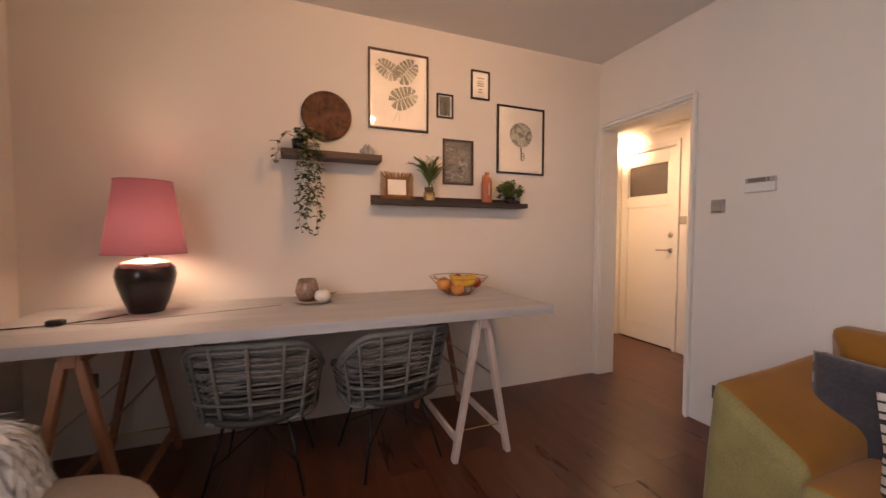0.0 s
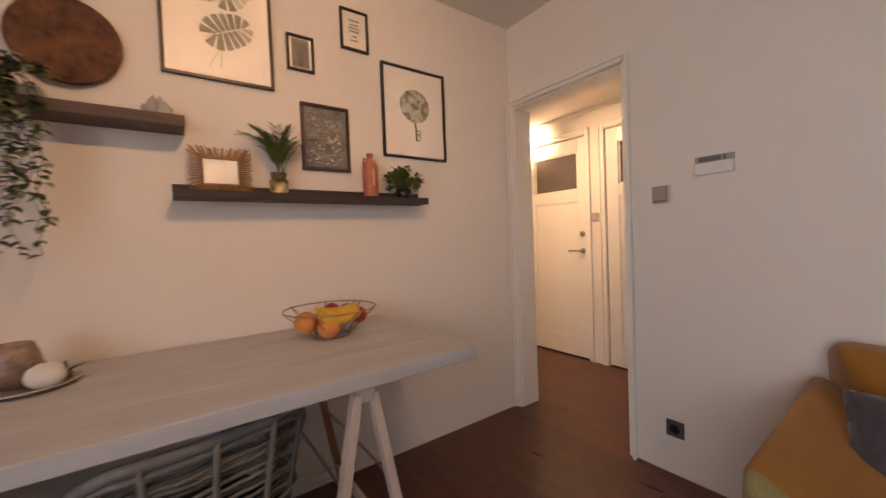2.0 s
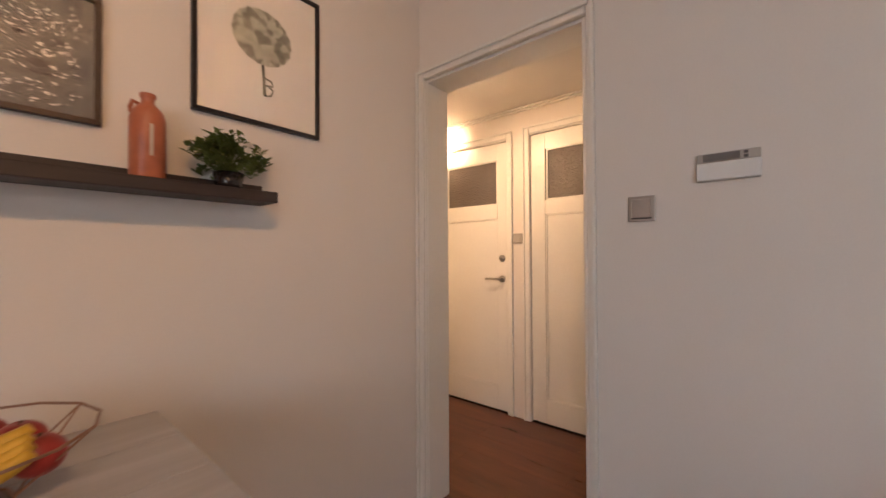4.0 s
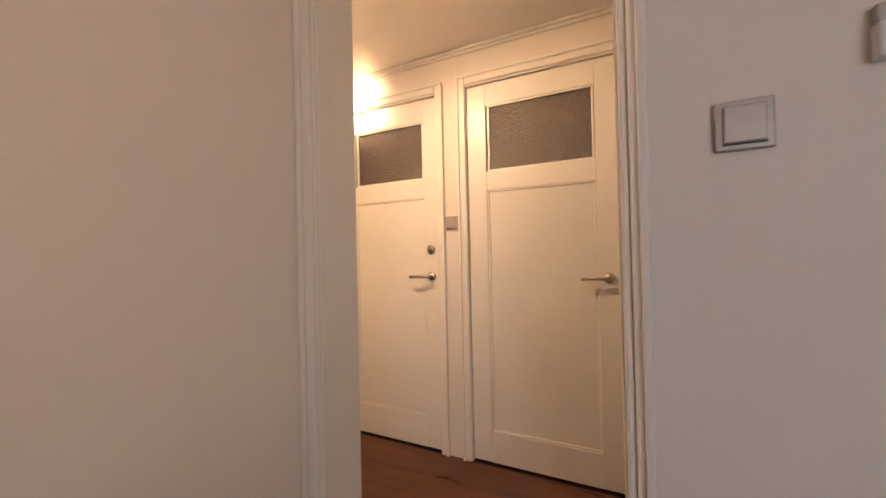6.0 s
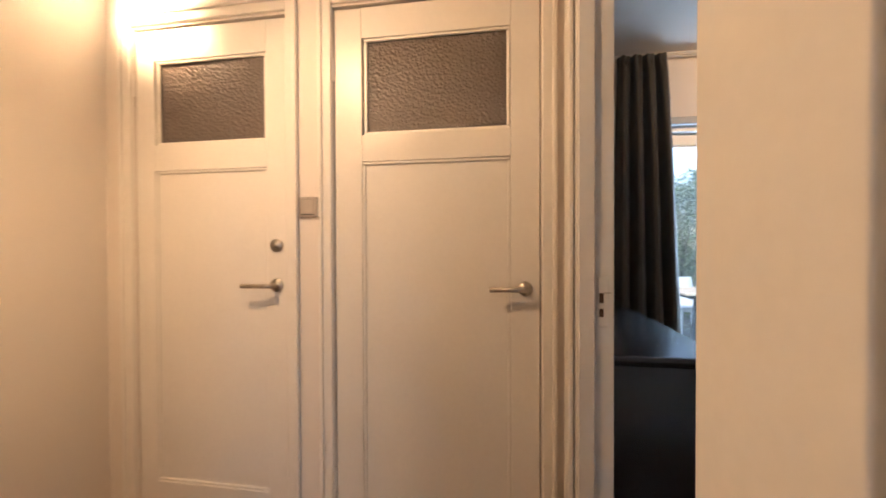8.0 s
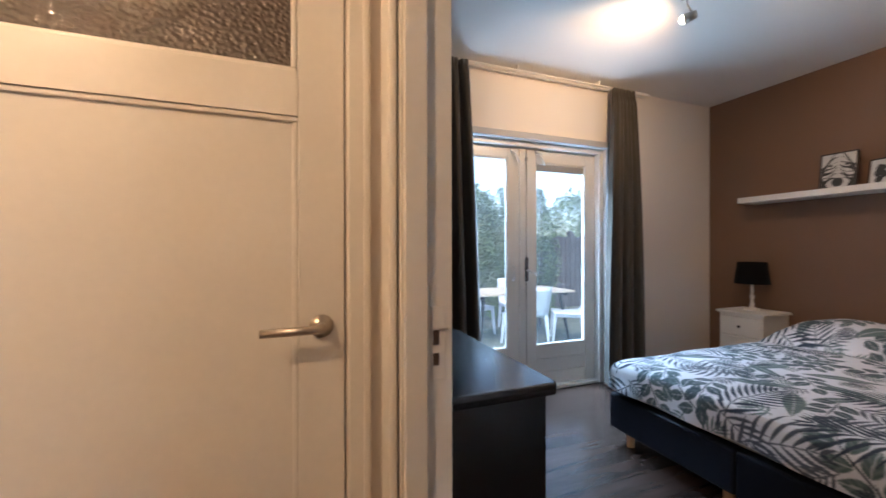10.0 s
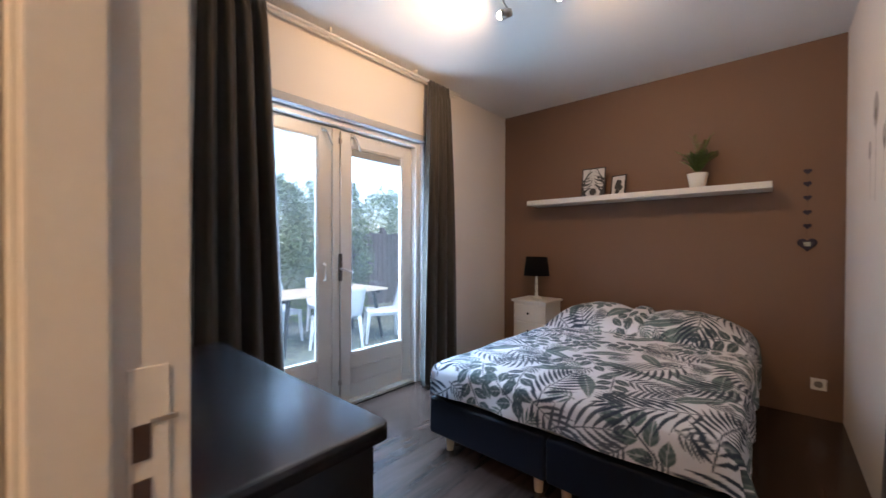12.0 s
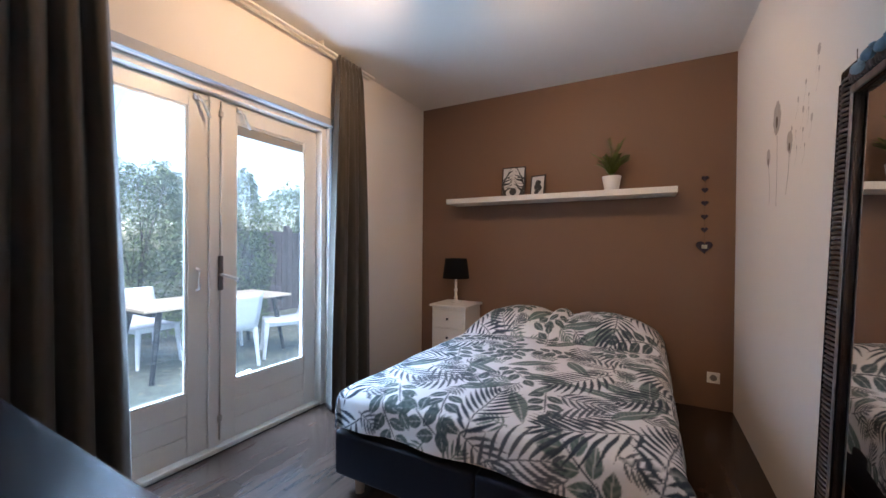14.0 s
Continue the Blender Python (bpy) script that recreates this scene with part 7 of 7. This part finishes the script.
def garden_chair(at, turn):
    """Moulded one-piece plastic chair, facing +x."""
    c = thing("garden_chair", at, "white moulded plastic garden chair", "garden chair", "chairs round the garden table", turn)
    bm = bmesh.new()
    n = 12
    rows = []
    for k in range(n + 1):
        f = k / n
        if f < 0.45:
            q = f / 0.45
            x, z = 0.24 - 0.44 * q, 0.44 - 0.015 * math.sin(math.pi * q)
        else:
            q = (f - 0.45) / 0.55
            x, z = -0.20 - 0.10 * q, 0.43 + 0.40 * q
        w_ = 0.225 + 0.015 * math.sin(math.pi * f)
        rows.append([bm.verts.new((x - 0.02 * (abs(i) / 3) ** 2 * (f > 0.45) * -1, w_ * i / 3, z)) for i in range(-3, 4)])
    for a, b in zip(rows, rows[1:]):
        for i in range(6):
            f = bm.faces.new((a[i], a[i + 1], b[i + 1], b[i]))
            f.smooth = True
    ob = part("shell", bm, PATIO, c, "white moulded shell")
    m = ob.modifiers.new("thickness", "SOLIDIFY")
    m.thickness = 0.018
    for sx, sy in ((0.21, 0.20), (0.21, -0.20), (-0.20, 0.20), (-0.20, -0.20)):
        part("leg", rod(bmesh.new(), (sx * 1.18, sy * 1.12, 0), (sx, sy, 0.43), 0.017, 0.030, seg=8), PATIO, c)
    part("skirt", boxes((-0.19, -0.215, 0.375, 0.215, -0.200, 0.418), (-0.19, 0.200, 0.375, 0.215, 0.215, 0.418), (0.200, -0.199, 0.375, 0.215, 0.199, 0.418), bevel=0.004), PATIO, c)
    return c


gc = garden_chair((7.27, -1.05, GZ), 6)
copy_thing(gc, pose(7.27, -1.80, GZ, 0, 0, 58))
copy_thing(gc, pose(8.26, -0.74, GZ, 0, 0, 186))
copy_thing(gc, pose(8.26, -1.52, GZ, 0, 0, 172))


def bush(name, at, size, count, seed, label, mats, branches=9, cat="shrub"):
    rnd = random.Random(seed)
    b = thing(name, at, label, cat)
    bm = bmesh.new()
    tips = []
    for k in range(branches):
        a = rnd.uniform(0, 2 * math.pi)
        r = rnd.uniform(0.15, 0.9)
        tip = Vector((size[0] * r * math.cos(a), size[1] * r * math.sin(a), size[2] * rnd.uniform(0.5, 1.0) * (1 - 0.35 * r)))
        mid = tip * 0.5 + Vector((rnd.uniform(-0.1, 0.1), rnd.uniform(-0.1, 0.1), 0.1))
        tube(bm, [(0, 0, 0), mid * 0.6, mid, tip], 0.022, 5, taper=lambda f: 1 - 0.8 * f)
        tips += [tip, mid, (tip + mid) / 2, tip * 0.8 + Vector((rnd.uniform(-0.2, 0.2), rnd.uniform(-0.2, 0.2), 0))]
    part("trunk", bm, BARK, b, "branching stems")
    bm = bmesh.new()
    big = max(0.052, size[0] * 0.055)
    for k in range(count):
        z = rnd.uniform(0.04, 1.0)
        a = rnd.uniform(0, 2 * math.pi)
        wob = 0.78 + 0.34 * noise.noise(Vector((math.cos(a) * 1.7 + seed, math.sin(a) * 1.7, z * 3.2)))
        r = math.sqrt(max(0.02, 1 - max(0, z - 0.25) ** 2 * 1.55)) * wob * rnd.uniform(0.45, 1.0) ** 0.5
        lift = 1 + 0.16 * noise.noise(Vector((math.cos(a) * 2.3, math.sin(a) * 2.3 + seed, 1.0)))
        p = Vector((size[0] * r * math.cos(a), size[1] * r * math.sin(a), size[2] * 0.86 * z * lift))
        b_ = rnd.uniform(0, 2 * math.pi)
        leaf(bm, p, (math.cos(b_), math.sin(b_), rnd.uniform(-0.6, 0.4)), (0, 0, 1), big * rnd.uniform(0.7, 1.3), big * rnd.uniform(0.35, 0.6), 0.2, rnd.randint(0, len(mats) - 1), 2)
    part("crown", bm, mats, b, "loose mass of small leaves")
    return b


bush("garden_shrub", (9.75, -1.25, GZ), (0.95, 1.35, 2.75), 24000, 2, "dense grey green garden shrub", [LEAFPALE, LEAFPALE, GARDENLEAF], 16)
bush("garden_shrub", (9.0, -2.35, GZ), (0.55, 0.62, 2.9), 14000, 3, "tall light green garden shrub", [LEAFPALE, LEAFPALE, GARDENLEAF], 12)
bush("garden_shrub", (10.2, 1.15, GZ), (1.0, 1.2, 2.5), 12000, 4, "dense grey green garden shrub", [LEAFPALE, GARDENLEAF], 14)
bush("garden_shrub", (8.95, -1.75, GZ), (0.45, 0.5, 0.85), 2400, 5, "low leafy garden shrub", [GARDENLEAF, LEAFPALE], 9)
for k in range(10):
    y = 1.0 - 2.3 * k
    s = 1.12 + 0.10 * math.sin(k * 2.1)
    bush("distant_tree", (20.5 + (k % 3) * 1.6, y, GZ), (2.6 * s, 2.4 * s, 4.5 * s), 8000, 50 + k, "distant tree behind the garden, haze in its leaf colour", [HAZEDLEAF], 14, "tree")

tw = thing("bare_tree", (11.0, -0.9, GZ), "thin bare tree above the shrubs", "tree")
rnd = random.Random(9)
part("trunk", tube(bmesh.new(), [(0, 0, 0), (0.05, 0.05, 1.4), (-0.05, 0.0, 3.1)], 0.035, 7, taper=lambda f: 1 - 0.6 * f), BARK, tw)
for k in range(14):
    z = 1.2 + 0.12 * k
    a = rnd.uniform(0, 6.28)
    part("branch", tube(bmesh.new(), [(0, 0, z), (0.25 * math.cos(a), 0.45 * math.sin(a), z + 0.5), (0.3 * math.cos(a), 0.65 * math.sin(a), z + 1.1)], 0.011, 5, taper=lambda f: 1 - 0.75 * f), BARK, tw)

fn = thing("garden_fence", (9.9, -2.75, GZ), "weathered dark board fence in the garden", "fence")
for k in range(26):
    y = -k * 0.135
    h = 1.62 - (0.0 if k % 9 else -0.06)
    part("board", boxes((-0.010, y - 0.128, 0.0, 0.012, y, h + 0.015 * math.sin(k * 2.3)), bevel=0.002), FENCE, fn)
for y in (0.0, -1.25, -2.5):
    part("post", boxes((0.0125, y - 0.05, 0.0, 0.10, y + 0.05, 1.75), bevel=0.004), FENCE, fn)
for z in (0.35, 1.25):
    part("rail", boxes((0.0125, -3.5, z, 0.05, 0.0, z + 0.07), bevel=0.002), FENCE, fn)

# leaf litter on the ground near the doors
bm = bmesh.new()
rnd = random.Random(33)
for k in range(700):
    x, y = rnd.uniform(5.7, 9.5), rnd.uniform(-3.2, 1.6)
    a = rnd.uniform(0, 6.28)
    leaf(bm, (x, y, GZ + 0.035), (math.cos(a), math.sin(a), 0.02), (0, 0, 1), rnd.uniform(0.03, 0.06), 0.03, 0.0, 0, 2)
litter = part("leaf_litter", bm, material("dry_leaf", (0.24, 0.20, 0.11), 0.8, vary=0.4, each=0.6, island=True))
tagged(litter, "scattered pale fallen leaves on the ground", "leaves", "", "stuff")

# ---- laminate planks ----
PW, PL = 0.192, 1.285
plank_mesh = {}


def plank(x0, x1, y0, y1, parent, mat):
    key = (round(x1 - x0, 3), round(y1 - y0, 3), mat.name)
    if key not in plank_mesh:
        w_, l_ = x1 - x0 - 0.0005, y1 - y0 - 0.0005
        b = 0.0006
        me = bpy.data.meshes.new("plank")
        vs = [(-w_ / 2, -l_ / 2, -0.007), (w_ / 2, -l_ / 2, -0.007), (w_ / 2, l_ / 2, -0.007), (-w_ / 2, l_ / 2, -0.007), (-w_ / 2, -l_ / 2, -b), (w_ / 2, -l_ / 2, -b), (w_ / 2, l_ / 2, -b), (-w_ / 2, l_ / 2, -b), (-w_ / 2 + b, -l_ / 2 + b, 0), (w_ / 2 - b, -l_ / 2 + b, 0), (w_ / 2 - b, l_ / 2 - b, 0), (-w_ / 2 + b, l_ / 2 - b, 0)]
        fs = [(8, 9, 10, 11)] + [(k, (k + 1) % 4, 4 + (k + 1) % 4, 4 + k) for k in range(4)] + [(4 + k, 4 + (k + 1) % 4, 8 + (k + 1) % 4, 8 + k) for k in range(4)]
        me.from_pydata(vs, [], fs)
        me.materials.append(mat)
        plank_mesh[key] = me
    ob = new("plank", plank_mesh[key])
    ob.location = ((x0 + x1) / 2, (y0 + y1) / 2, 0)
    ob.parent = parent


def lay(x0, x1, y0, y1, parent, mat, shift=0.0):
    k = 0
    x = x0
    while x < x1 - 0.01:
        xe = min(x + PW, x1)
        y = y0 - ((k * 0.47 + shift) % 1.0) * PL
        while y < y1 - 0.01:
            a, b = max(y, y0), min(y + PL, y1)
            if b - a > 0.02:
                plank(x, xe, a, b, parent, mat)
            y += PL
        x, k = xe, k + 1


lay(LX0, 2.452, LY0, LY1, floor_living, FLOORLIVING)
lay(2.452, 3.63, HY0 + 0.001, HY1, floor_hall, FLOORLIVING, 0.3)
lay(2.70, 5.40, BY0, HY0, floor_bedroom, FLOORBED, 0.6)
